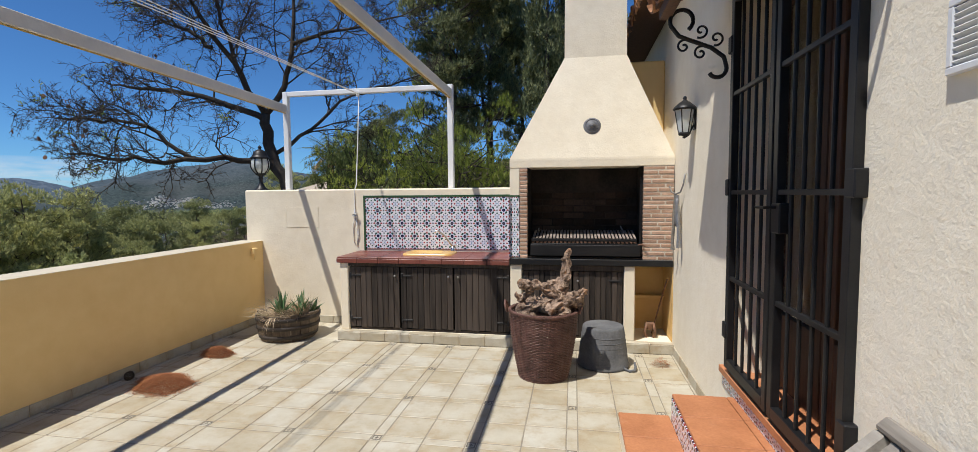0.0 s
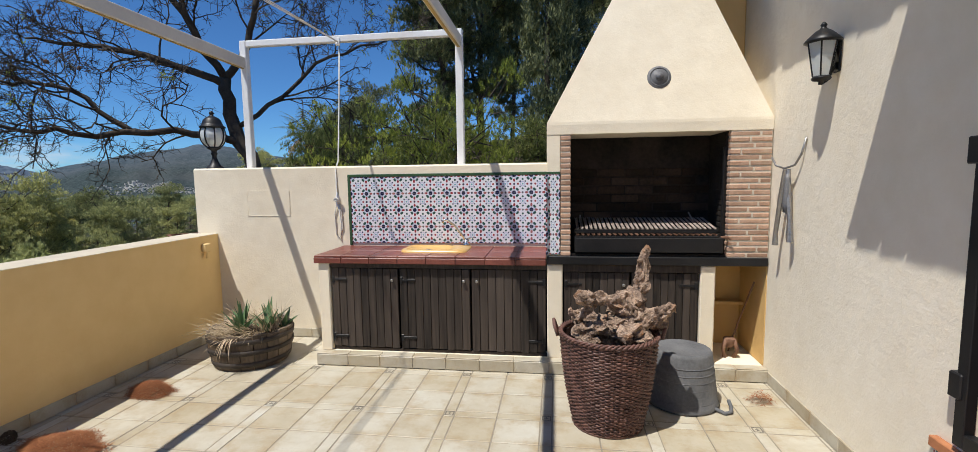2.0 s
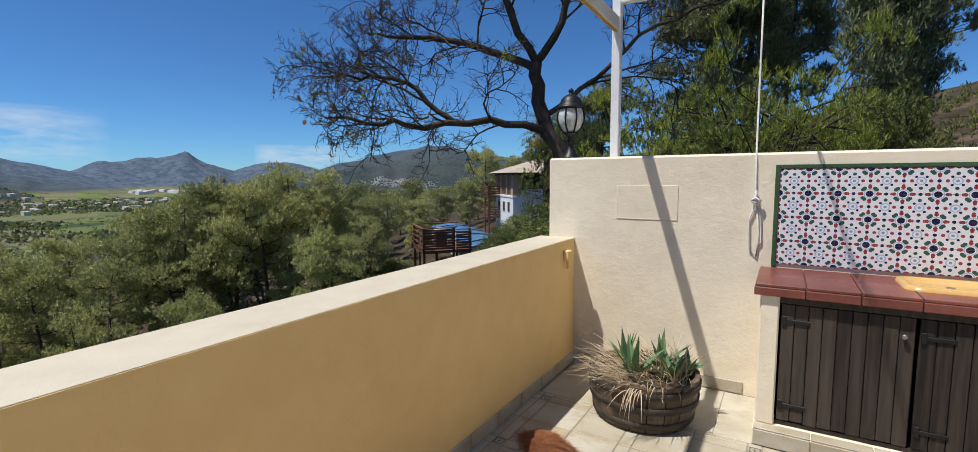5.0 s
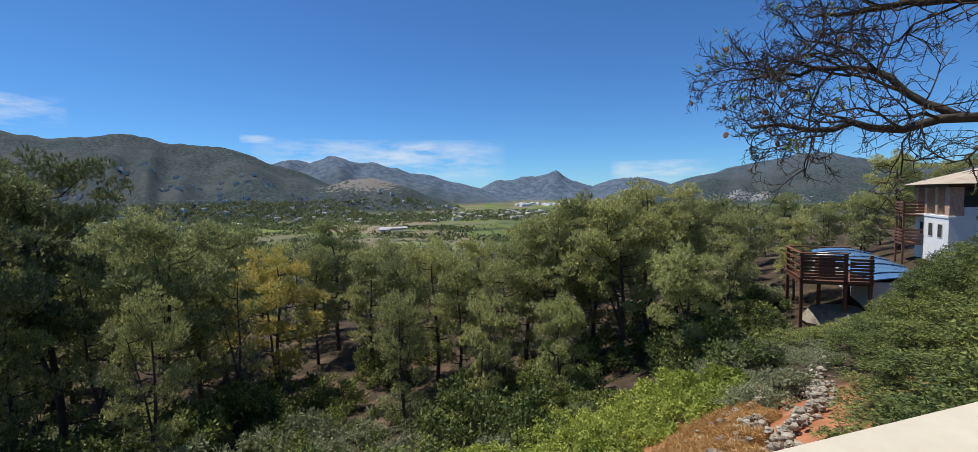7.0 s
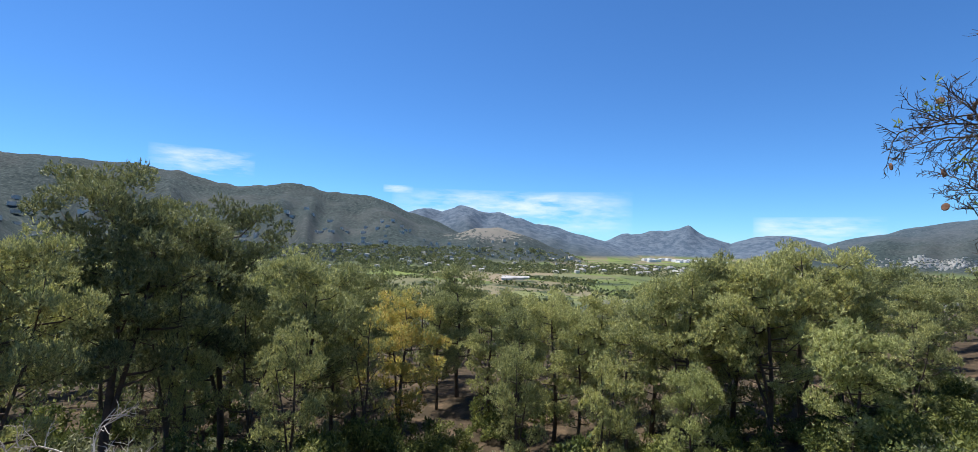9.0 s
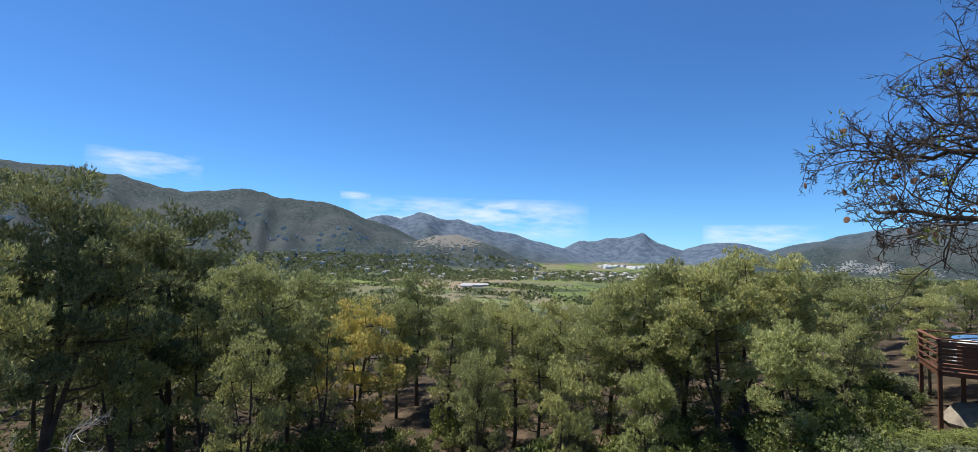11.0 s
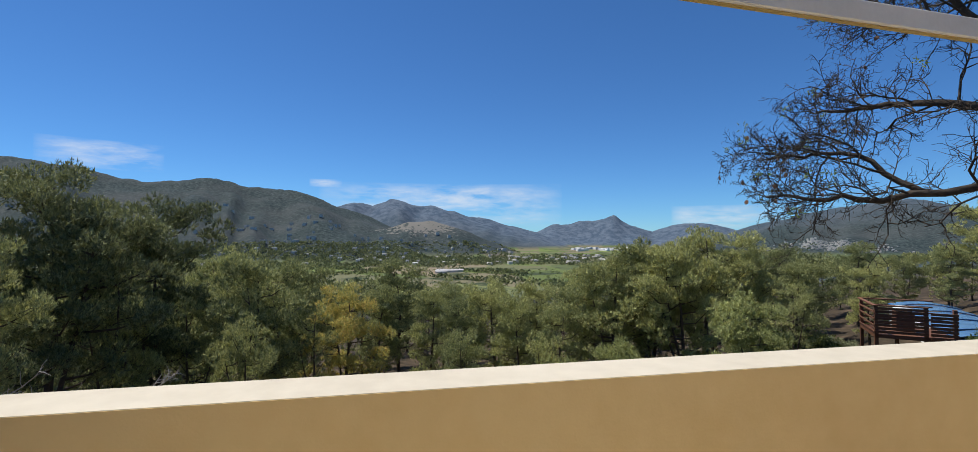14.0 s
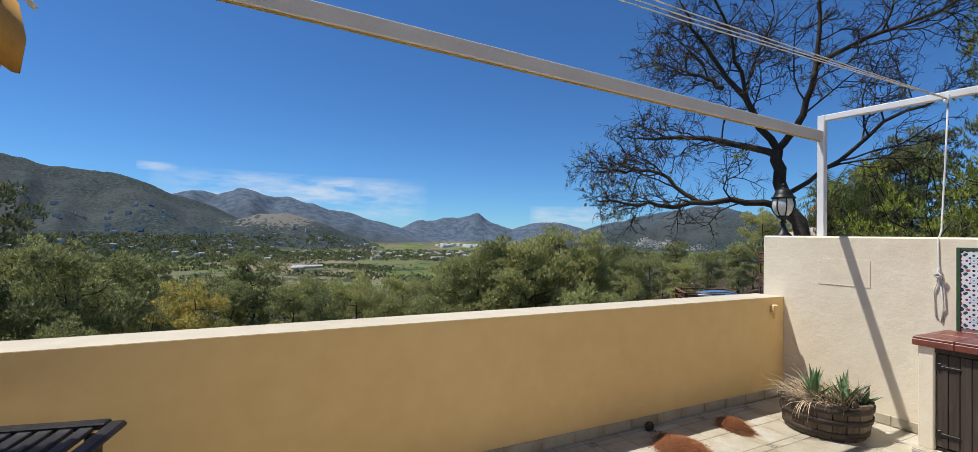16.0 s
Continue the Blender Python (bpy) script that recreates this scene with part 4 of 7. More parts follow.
def loops(levels):
    """Joins outlines of equal length, one above another, into a skin."""
    n = len(levels[0][0])
    m = Mesh()
    m.v = [(x, y, z) for o, z in levels for x, y in o]
    m.f = [(i * n + k, i * n + (k + 1) % n, (i + 1) * n + (k + 1) % n, (i + 1) * n + k) for i in range(len(levels) - 1) for k in range(n)]
    m.f.append(tuple(range((len(levels) - 1) * n, len(levels) * n)))
    return m


part("basin", loops([(rounded(SX0, SX1, SY0, SY1, 0.07), 0.902), (rounded(SX0 + 0.006, SX1 - 0.006, SY0 + 0.006, SY1 - 0.006, 0.066), 0.922), (rounded(SX0 + 0.03, SX1 - 0.14, SY0 + 0.035, SY1 - 0.04, 0.06), 0.924), (rounded(SX0 + 0.05, SX1 - 0.17, SY0 + 0.06, SY1 - 0.065, 0.05), 0.908), (rounded(SX0 + 0.06, SX1 - 0.18, SY0 + 0.07, SY1 - 0.075, 0.045), 0.904)]), SINK_ENAMEL, sink, smooth=True)
part("drain", Mesh().lathe([(0.0, 0.0), (0.02, 0.0), (0.022, 0.003), (0.0, 0.004)], (-1.34, 5.235, 0.904), 14), CHROME, sink)
tap = thing("kitchen_tap", (-1.03, 5.36, 0.92), "chrome swan-neck tap on the sink", "tap")
part("tap_body", Mesh().lathe([(0.0, 0), (0.028, 0), (0.026, 0.012), (0.017, 0.02), (0.016, 0.055), (0.0, 0.058)], (-1.03, 5.36, 0.922), 14), CHROME, tap, smooth=True)
part("spout", Mesh().tube([(-1.03, 5.36, 0.965), (-1.07, 5.345, 1.03), (-1.13, 5.33, 1.11), (-1.185, 5.31, 1.155), (-1.215, 5.30, 1.155), (-1.225, 5.295, 1.13)], 0.0095, 10), CHROME, tap, smooth=True)
part("lever", Mesh().tube([(-1.03, 5.36, 0.975), (-0.985, 5.345, 0.995), (-0.95, 5.335, 1.0)], [0.009, 0.007, 0.006], 8), CHROME, tap, smooth=True)


def cupboard_door(x0, x1, z0, z1, knob, label):
    d = thing("cupboard_door", ((x0 + x1) / 2, 4.925, z0), label, "cupboard door", "cupboard doors")
    w = (x1 - x0 - 0.01) / 9
    for k in range(9):
        a = x0 + 0.005 + k * w
        dz = 0.003 * math.sin(k * 2.1 + x0 * 9)
        part("plank", Mesh().box(a + 0.0015, a + w - 0.0015, 4.918 + 0.002 * math.sin(k * 1.7), 4.942, z0 + 0.008 + dz, z1 - 0.006, 0.003), DARK_WOOD, d)
    for z in (z0 + 0.1, z1 - 0.1):
        side = x0 + 0.02 if knob > 0 else x1 - 0.02
        part("hinge", Mesh().box(min(side, side + 0.12 * knob), max(side, side + 0.12 * knob), 4.911, 4.917, z - 0.010, z + 0.010, 0.002).box(side - 0.012, side + 0.012, 4.909, 4.917, z - 0.028, z + 0.028, 0.003), IRON, d)
    kx = x1 - 0.05 if knob > 0 else x0 + 0.05
    part("knob", Mesh().tube([(kx, 4.917, z1 - 0.1), (kx, 4.897, z1 - 0.1), (kx, 4.893, z1 - 0.1)], [0.006, 0.013, 0.008], 10), STEEL, d, smooth=True)
    return d


structure("cupboard_frame", Mesh().box(-2.10, -0.31, 4.905, 4.95, 0.80, 0.838, 0.003).box(-2.10, -0.31, 4.93, 4.96, 0.095, 0.12, 0.002).box(-0.19, 0.825, 4.905, 4.95, 0.79, 0.845, 0.003).box(-0.19, 0.825, 4.93, 4.96, 0.095, 0.12, 0.002), DARK_WOOD, "dark stained wooden rails round the cupboard doors", "cupboard frame")
plain = "dark stained plank cupboard door with iron strap hinges"
cupboard_door(-2.095, -1.515, 0.12, 0.80, 1, plain)
cupboard_door(-1.51, -0.92, 0.12, 0.80, 1, plain)
cupboard_door(-0.915, -0.315, 0.12, 0.80, -1, plain)
cupboard_door(-0.185, 0.32, 0.12, 0.79, 1, plain)
cupboard_door(0.325, 0.82, 0.12, 0.79, -1, plain)

# rosette tiles behind the worktop and round the pier
splash = thing("tiled_splashback", (-1.2, BACK_Y, 0.91), "splashback of white tiles with navy and red rosettes", "splashback")
for i in range(12):
    for j in range(4):
        piece("rosette_tile", rosette, (-2.135 + 0.0765 + i * 0.1525, BACK_Y - 0.0045, 0.928 + 0.0765 + j * 0.1525), splash)
for i in range(4):
    for j in range(4):
        piece("rosette_tile", rosette, (-0.3145, BACK_Y - 0.09 - i * 0.1525, 0.928 + 0.0765 + j * 0.1525), splash, math.pi / 2)
for j in range(4):
    piece("rosette_tile", rosette, (-0.262, FRONT_Y - 0.0005, 0.928 + 0.0765 + j * 0.1525), splash, 0.0, (0.66, 1, 1))
part("edge_trim", Mesh().box(-2.162, -2.136, BACK_Y - 0.012, BACK_Y - 0.0005, 0.905, 1.565, 0.003).box(-2.136, -0.32, BACK_Y - 0.012, BACK_Y - 0.0005, 1.541, 1.565, 0.003).box(-0.325, -0.21, FRONT_Y - 0.006, FRONT_Y + 0.004, 1.541, 1.558, 0.002), GREEN_EDGE, splash)

# ---- barbecue ----
structure("barbecue_pier", Mesh().box(-0.31, -0.21, FRONT_Y + 0.004, BACK_Y, 0.915, 1.835, 0.004), CREAM, "cream rendered pier of the barbecue", "pier")
bbq = thing("barbecue", (0.5, 5.1, 0.85), "open masonry barbecue with brick jambs and sooty firebox", "barbecue")
part("slab", Mesh().box(-0.31, 1.283, 4.875, BACK_Y, 0.85, 0.912, 0.004), IRON, bbq, "blackened slab under the firebox")
part("jamb_core", Mesh().box(-0.207, -0.135,  FRONT_Y + 0.004, BACK_Y - 0.1, 0.912, 1.835), BRICK_JOINT, bbq)
part("jamb_core", Mesh().box(1.005, 1.283,  FRONT_Y + 0.004, BACK_Y - 0.1, 0.912, 1.835), BRICK_JOINT, bbq)
part("firebox_back", Mesh().box(-0.135, 1.005, BACK_Y - 0.12, BACK_Y - 0.06, 0.912, 1.9), SOOT, bbq, "soot-black back wall of the firebox")
part("firebox_side", Mesh().box(-0.135, -0.129, FRONT_Y + 0.06, BACK_Y - 0.12, 0.912, 1.9), SOOT, bbq)
part("firebox_side", Mesh().box(0.999, 1.005, FRONT_Y + 0.06, BACK_Y - 0.12, 0.912, 1.9), SOOT, bbq)
part("firebox_floor", Mesh().box(-0.129, 0.999, FRONT_Y + 0.02, BACK_Y - 0.12, 0.912, 0.93), SOOT, bbq)
courses, ch = 22, 0.0418
for j in range(courses):
    z0 = 0.916 + j * ch
    part("brick", Mesh().box(-0.208, -0.131, FRONT_Y, FRONT_Y + 0.10, z0, z0 + ch - 0.012, 0.004), BRICK, bbq)
    cut = (0.13, 0.20, 0.07, 0.16)[j % 4]
    for x0, x1 in ((1.001, 1.005 + cut - 0.006), (1.005 + cut + 0.006, 1.281)):
        part("brick", Mesh().box(x0, x1, FRONT_Y + 0.002 * math.sin(j * 3 + x0), FRONT_Y + 0.10, z0 + 0.002 * math.sin(j), z0 + ch - 0.012, 0.004), BRICK, bbq)
    part("brick", Mesh().box(0.994, 1.001, FRONT_Y + 0.103, FRONT_Y + 0.30, z0, z0 + ch - 0.012, 0.002), SOOT, bbq)
for j in range(9):
    for i in range(5):
        x0 = -0.12 + i * 0.226 - (0.11 if j % 2 else 0)
        x0c, x1c = max(x0, -0.127), min(x0 + 0.216, 0.997)
        part("fire_brick", Mesh().box(x0c, x1c, BACK_Y - 0.132, BACK_Y - 0.118, 0.94 + j * 0.072, 1.0 + j * 0.072, 0.004), FIRE_BRICK, bbq)
grill = thing("grill_rack", (0.43, 5.1, 0.93), "black steel grill tray with rusty angled bars", "grill")
part("tray", Mesh().box(-0.10, 0.97, FRONT_Y - 0.01, FRONT_Y + 0.0, 0.945, 1.055, 0.003).box(-0.10, 0.97, 5.32, 5.33, 0.945, 1.055, 0.003).box(-0.10, -0.09, FRONT_Y, 5.32, 0.945, 1.055, 0.002).box(0.96, 0.97, FRONT_Y, 5.32, 0.945, 1.055, 0.002).box(-0.09, 0.96, FRONT_Y, 5.32, 0.945, 0.955), IRON, grill)
for z, y0, y1, num in ((1.105, 4.96, 5.32, 30), (1.06, 4.93, 5.30, 26)):
    part("cradle", Mesh().box(-0.10, 0.95, y0 - 0.012, y0, z - 0.02, z + 0.006, 0.002).box(-0.10, 0.95, y1, y1 + 0.012, z - 0.02, z + 0.006, 0.002), IRON, grill)
    for k in range(num):
        x = -0.08 + 1.01 * k / (num - 1)
        bar = Mesh().box(-0.007, 0.007, y0, y1, -0.0015, 0.0015, 0, Matrix.Translation((x, 0, z + 0.012)) @ Matrix.Rotation(0.6, 4, 'Y')).box(-0.007, 0.007, y0, y1, -0.0015, 0.0015, 0, Matrix.Translation((x + 0.010, 0, z + 0.012)) @ Matrix.Rotation(-0.6, 4, 'Y'))
        bar.v = [(px, py, pz + (py - y0) * (0.15 if z > 1.1 else 0.04)) for px, py, pz in bar.v]
        part("grill_bar", bar, ASHY if z > 1.1 else RUST, grill)
part("chain", Mesh().tube([(0.86, 5.25, 1.14), (0.84, 5.26, 1.18), (0.82, 5.27, 1.22)], 0.006, 6).tube([(-0.05, 5.25, 1.14), (-0.04, 5.26, 1.2)], 0.006, 6), STEEL, grill)
part("guide", Mesh().box(0.975, 0.995, 4.95, 4.975, 0.95, 1.72, 0.002), IRON, grill)
part("handle", Mesh().tube([(0.96, 4.90, 1.06), (1.0, 4.87, 1.065), (1.02, 4.86, 1.05)], 0.01, 8), RUST, grill)
vent_t = thing("hood_vent", (0.51, 4.95, 2.24), "round grey vent rosette on the barbecue hood", "vent")
slant = Matrix.Translation((0.51, 4.975, 2.235)) @ Matrix.Rotation(radians(90 - 12.5), 4, 'X')
for prof, nm in (([(0.0, 0.0), (0.085, 0.0), (0.088, 0.012), (0.078, 0.022), (0.062, 0.02), (0.058, 0.03), (0.0, 0.032)], "disc"), ([(0.0, 0.03), (0.03, 0.031), (0.028, 0.045), (0.0, 0.05)], "boss")):
    mm = Mesh().lathe(prof, (0, 0, 0), 28)
    mm.v = [tuple(slant @ Vector(p)) for p in mm.v]
    part(nm, mm, VENT_GREY, vent_t, smooth=True)
mm = Mesh().tube([(0.068 * math.cos(a), 0.068 * math.sin(a), 0.022) for a in np.linspace(0, 2 * math.pi, 29)], 0.005, 6, False)
mm.v = [tuple(slant @ Vector(p)) for p in mm.v]
part("ring", mm, VENT_GREY, vent_t, smooth=True)

# ---- loose things on the terrace ----
def woven_basket(cx, cy):
    b = thing("wicker_basket", (cx, cy, 0), "tall brown wicker log basket filled with old vine roots", "basket")
    rows, num = 50, 28

    def radius(z):
        return 0.205 + 0.082 * (z / 0.56) + 0.012 * math.sin(z / 0.56 * math.pi)
    for j in range(rows):
        z = 0.010 + j * 0.0113
        pts = []
        for k in range(num * 2 + 1):
            a = 2 * math.pi * k / (num * 2)
            r = radius(z) + 0.0058 * (1 if (k + j) % 2 else -1)
            pts.append((cx + r * math.cos(a), cy + r * math.sin(a), z + 0.003 * math.sin(a * 3 + j)))
        part("weave", Mesh().tube(pts, 0.0061, 5, False), WICKER, b, smooth=True)
    for k in range(num):
        a = 2 * math.pi * k / num
        part("stake", Mesh().tube([(cx + radius(z) * math.cos(a), cy + radius(z) * math.sin(a), z) for z in (0.005, 0.2, 0.4, 0.575)], 0.007, 5), WICKER, b)
    rim = Mesh()
    for ph in (0, 2.1, 4.2):
        rim.tube([(cx + (radius(0.57) + 0.010 * math.cos(20 * a + ph)) * math.cos(a), cy + (radius(0.57) + 0.010 * math.cos(20 * a + ph)) * math.sin(a), 0.575 + 0.010 * math.sin(20 * a + ph)) for a in np.linspace(0, 2 * math.pi, 121)], 0.0078, 5, False)
    part("rim", rim, WICKER, b, "braided rim", smooth=True)
    for sx in (-1, 1):
        part("handle", Mesh().tube([(cx + sx * 0.305, cy - 0.06, 0.56), (cx + sx * 0.325, cy - 0.05, 0.62), (cx + sx * 0.33, cy, 0.645), (cx + sx * 0.325, cy + 0.05, 0.62), (cx + sx * 0.305, cy + 0.06, 0.56)], 0.011, 6), WICKER, b, smooth=True)
    part("base", Mesh().lathe([(0.0, 0.0), (0.215, 0.0), (0.22, 0.012), (0.0, 0.014)], (cx, cy, 0.002), 26), WICKER, b)
    return b


woven_basket(0.075, 4.12)
rng = random.Random(4)


def gnarled(start, way, length, r0, label, bend_to=(0, 0, 0), taper=0.6):
    """An old vine root: a twisted, furrowed log with a few torn stubs."""
    t = thing("vine_root", start, label, "firewood", "vine roots")
    p, d = Vector(start), Vector(way).normalized()
    aim, pull = Vector(way).normalized(), Vector(bend_to)
    path, radii = [], []
    n = 30
    for k in range(n + 1):
        f = k / n
        path.append(p.copy())
        knob = 0.85 + 0.3 * noise.noise(Vector((k * 0.45, r0 * 90, start[0] * 9)))
        radii.append(r0 * (1 - taper * f) * knob * (0.35 if k in (0, n) else 0.75 if k in (1, n - 1) else 1))
        d = (d + Vector((rng.uniform(-.3, .3), rng.uniform(-.3, .3), rng.uniform(-.25, .25))) + (aim + pull * f) * 0.5).normalized()
        p = p + d * (length / n)
    sides = 18
    m = Mesh().tube(path, radii, sides)
    # furrows that wind along the log
    for i in range(n + 1):
        for k in range(sides):
            v = Vector(m.v[i * sides + k])
            twist = k + i * 0.22
            furrow = 1 + 0.20 * math.sin(twist * 2 * math.pi / 3.6) + 0.10 * math.sin(twist * 2 * math.pi / 2.0 + i * 0.5)
            m.v[i * sides + k] = tuple(path[i] + (v - path[i]) * furrow)
    for k in (6, 13, 20, 25):
        q = Vector((rng.uniform(-1, 1), rng.uniform(-1, 1), rng.uniform(-.3, 1))).normalized()
        ln = radii[k] + rng.uniform(0.015, 0.05)
        m.tube([path[k], path[k] + q * ln * 0.7, path[k] + q * ln + Vector((0.008, 0, 0.01))], [radii[k] * 0.75, radii[k] * 0.45, radii[k] * 0.3], 9)
    m.v = [tuple(Vector(v) + 0.020 * noise.noise_vector(Vector(v) * 9) + 0.010 * noise.noise_vector(Vector(v) * 30) + 0.006 * noise.noise_vector(Vector(v) * 95)) for v in m.v]
    part("log", m, ROOT, t)
    return t


old = "knotted weathered vine root lying in the basket"
gnarled((0.20, 4.14, 0.60), (0.13, -0.04, 1), 0.52, 0.088, "upright gnarled vine root standing in the basket", taper=0.78)
gnarled((0.26, 4.07, 0.80), (-1, -0.12, -0.02), 0.42, 0.058, "thick orange-brown vine root across the top of the basket", (0, 0, 0.1), 0.3)
gnarled((0.12, 4.04, 0.78), (0.9, 0.1, -0.55), 0.34, 0.066, old, (0.1, 0, 0.3), 0.3)
gnarled((-0.14, 4.02, 0.60), (0.9, 0.15, 0.12), 0.44, 0.055, old)
gnarled((0.12, 3.93, 0.62), (0.85, 0.4, 0.14), 0.32, 0.060, old, (0, 0, 0.5))
gnarled((0.40, 4.16, 0.64), (-0.8, -0.4, 0.05), 0.42, 0.055, old)
gnarled((-0.10, 4.24, 0.60), (0.8, -0.4, 0.16), 0.42, 0.060, old)
gnarled((0.24, 4.02, 0.66), (0.9, 0.05, 0.25), 0.22, 0.052, old, (0, 0, 0.6), 0.4)
gnarled((-0.14, 4.10, 0.66), (0.7, -0.1, 0.35), 0.20, 0.042, old, (-0.4, 0, 0.6))
gnarled((0.28, 4.28, 0.58), (-0.4, -0.8, 0.35), 0.32, 0.060, old)
gnarled((0.10, 4.18, 0.68), (0.5, -0.7, 0.1), 0.26, 0.060, old, taper=0.3)
gnarled((0.30, 3.96, 0.58), (-0.9, 0.3, 0.1), 0.40, 0.060, old, taper=0.3)
gnarled((-0.08, 3.98, 0.55), (0.4, 0.9, 0.0), 0.34, 0.060, old, taper=0.3)
gnarled((0.28, 4.12, 0.52), (-0.9, 0.1, 0.0), 0.42, 0.070, old, taper=0.2)

tub = thing("rubber_tub", (0.60, 4.47, 0), "dusty grey rubber bucket standing upside down", "bucket")
part("tub_wall", Mesh().lathe([(0.232, 0.0), (0.239, 0.012), (0.226, 0.03), (0.216, 0.12), (0.20, 0.24), (0.187, 0.345), (0.178, 0.362), (0.16, 0.366), (0.145, 0.36), (0.0, 0.362)], (0.60, 4.47, 0.004), 40), RUBBER, tub, smooth=True)
for k in range(6):
    z = 0.06 + k * 0.045
    r = 0.2235 - (z - 0.03) * 0.115
    part("rib", Mesh().tube([(0.60 + r * math.cos(a), 4.47 + r * math.sin(a), z) for a in np.linspace(0, 2 * math.pi, 41)], 0.004, 5, False), RUBBER, tub, smooth=True)
part("tub_handle", Mesh().tube([(0.775, 4.32, 0.02), (0.82, 4.28, 0.012), (0.86, 4.29, 0.016), (0.875, 4.33, 0.03), (0.87, 4.37, 0.06)], 0.012, 8), RUBBER, tub, smooth=True)

HOOP = mottled("dull_hoop_iron", (0.028, 0.022, 0.018), (0.08, 0.065, 0.055), 12, 80, 0.7, 0.3, 0.002)
planter = thing("barrel_planter", (-2.82, 4.88, 0), "half oak barrel planter with agaves and dry grass", "planter")
PX, PY = -2.82, 4.88
num = 20
for k in range(num):
    a0, a1 = 2 * math.pi * (k + 0.03) / num, 2 * math.pi * (k + 0.97) / num
    vs = []
    top = 0.29 + 0.008 * math.sin(k * 2.7)
    for r, z in ((0.285, 0.0), (0.318, 0.10), (0.335, top), (0.305, top), (0.29, 0.10), (0.255, 0.0)):
        vs += [(PX + r * math.cos(a), PY + r * math.sin(a), z) for a in (a0, (a0 + a1) / 2, a1)]
    fs = []
    for i in range(6):
        j = (i + 1) % 6
        for s in range(2):
            fs.append((3 * i + s, 3 * i + s + 1, 3 * j + s + 1, 3 * j + s))
    fs += [tuple(3 * i for i in reversed(range(6))), tuple(3 * i + 2 for i in range(6))]
    part("stave", Mesh().add(vs, fs), BARREL_WOOD, planter)
for z, r in ((0.055, 0.306), (0.155, 0.3275), (0.245, 0.336)):
    m = Mesh().lathe([(r - 0.002, -0.02), (r + 0.004, -0.019), (r + 0.008, 0.019), (r + 0.001, 0.02)], (PX, PY, z), 40)
    part("hoop", m, HOOP, planter, smooth=True)
part("soil", Mesh().lathe([(0.30, 0.23), (0.22, 0.25), (0.1, 0.262), (0.0, 0.265)], (PX, PY, 0), 24, 0.02), SOIL, planter, smooth=True)
rng = random.Random(11)


def blade(m, base, way, length, width, droop):
    """A pointed, channelled leaf."""
    p, d = Vector(base), Vector(way).normalized()
    side = d.cross(Vector((0, 0, 1)))
    side = side.normalized() if side.length > 1e-3 else Vector((1, 0, 0))
    vs = []
    n = 5
    for k in range(n + 1):
        f = k / n
        w = width * (0.7 + 0.6 * f if f < 0.4 else 0.94 * (1 - f) / 0.6 + 0.0)
        up = side.cross(d).normalized()
        vs += [p - side * w + up * w * 0.45, p, p + side * w + up * w * 0.45]
        p = p + d * (length / n)
        d = (d + Vector((0, 0, -droop / n))).normalized()
    fs = []
    for k in range(n):
        fs += [(3 * k, 3 * k + 1, 3 * k + 4, 3 * k + 3), (3 * k + 1, 3 * k + 2, 3 * k + 5, 3 * k + 4)]
    m.add(vs, fs)
    return m


for cx, cy, num, ln in ((-2.86, 4.80, 9, 0.26), (-2.66, 4.86, 9, 0.24), (-2.96, 4.98, 7, 0.24), (-2.74, 5.02, 8, 0.26), (-2.58, 4.98, 6, 0.2)):
    ag = thing("agave", (cx, cy, 0.25), "small green agave with pointed leaves in the barrel", "agave", "agaves")
    for k in range(num):
        a = 2.4 * k + cx * 7
        el = 0.75 + 0.7 * rng.random()
        part("leaf", blade(Mesh(), (cx + 0.015 * math.cos(a), cy + 0.015 * math.sin(a), 0.25), (math.cos(a) * math.cos(el), math.sin(a) * math.cos(el), math.sin(el)), ln * rng.uniform(0.65, 1.15), 0.027, 0.3), AGAVE, ag)
dry = Mesh()
for k in range(420):
    a, r = rng.uniform(0, 6.28), 0.27 * math.sqrt(rng.random())
    lean = Vector((math.cos(a + rng.uniform(-1, 1)), math.sin(a + rng.uniform(-1, 1)), 0)) * rng.uniform(0.2, 1.3) + Vector((-0.6, -0.15, 0))
    blade(dry, (PX + r * math.cos(a), PY + r * math.sin(a), 0.25), lean + Vector((0, 0, rng.uniform(0.3, 1.1))), rng.uniform(0.12, 0.32), 0.0036, rng.uniform(0.2, 1.6))
for k in range(11):
    a = rng.uniform(-1.75, -1.5)
    blade(dry, (PX + 0.05 + 0.33 * math.cos(a), PY + 0.335 * math.sin(a), 0.29), (0.2 * rng.uniform(-1, 1), -0.5, -0.1), rng.uniform(0.1, 0.22), 0.003, 2.6)
tagged(part("dry_grass", dry, STRAW), "tangle of dead straw-coloured grass in the barrel", "dry grass", kind="stuff")

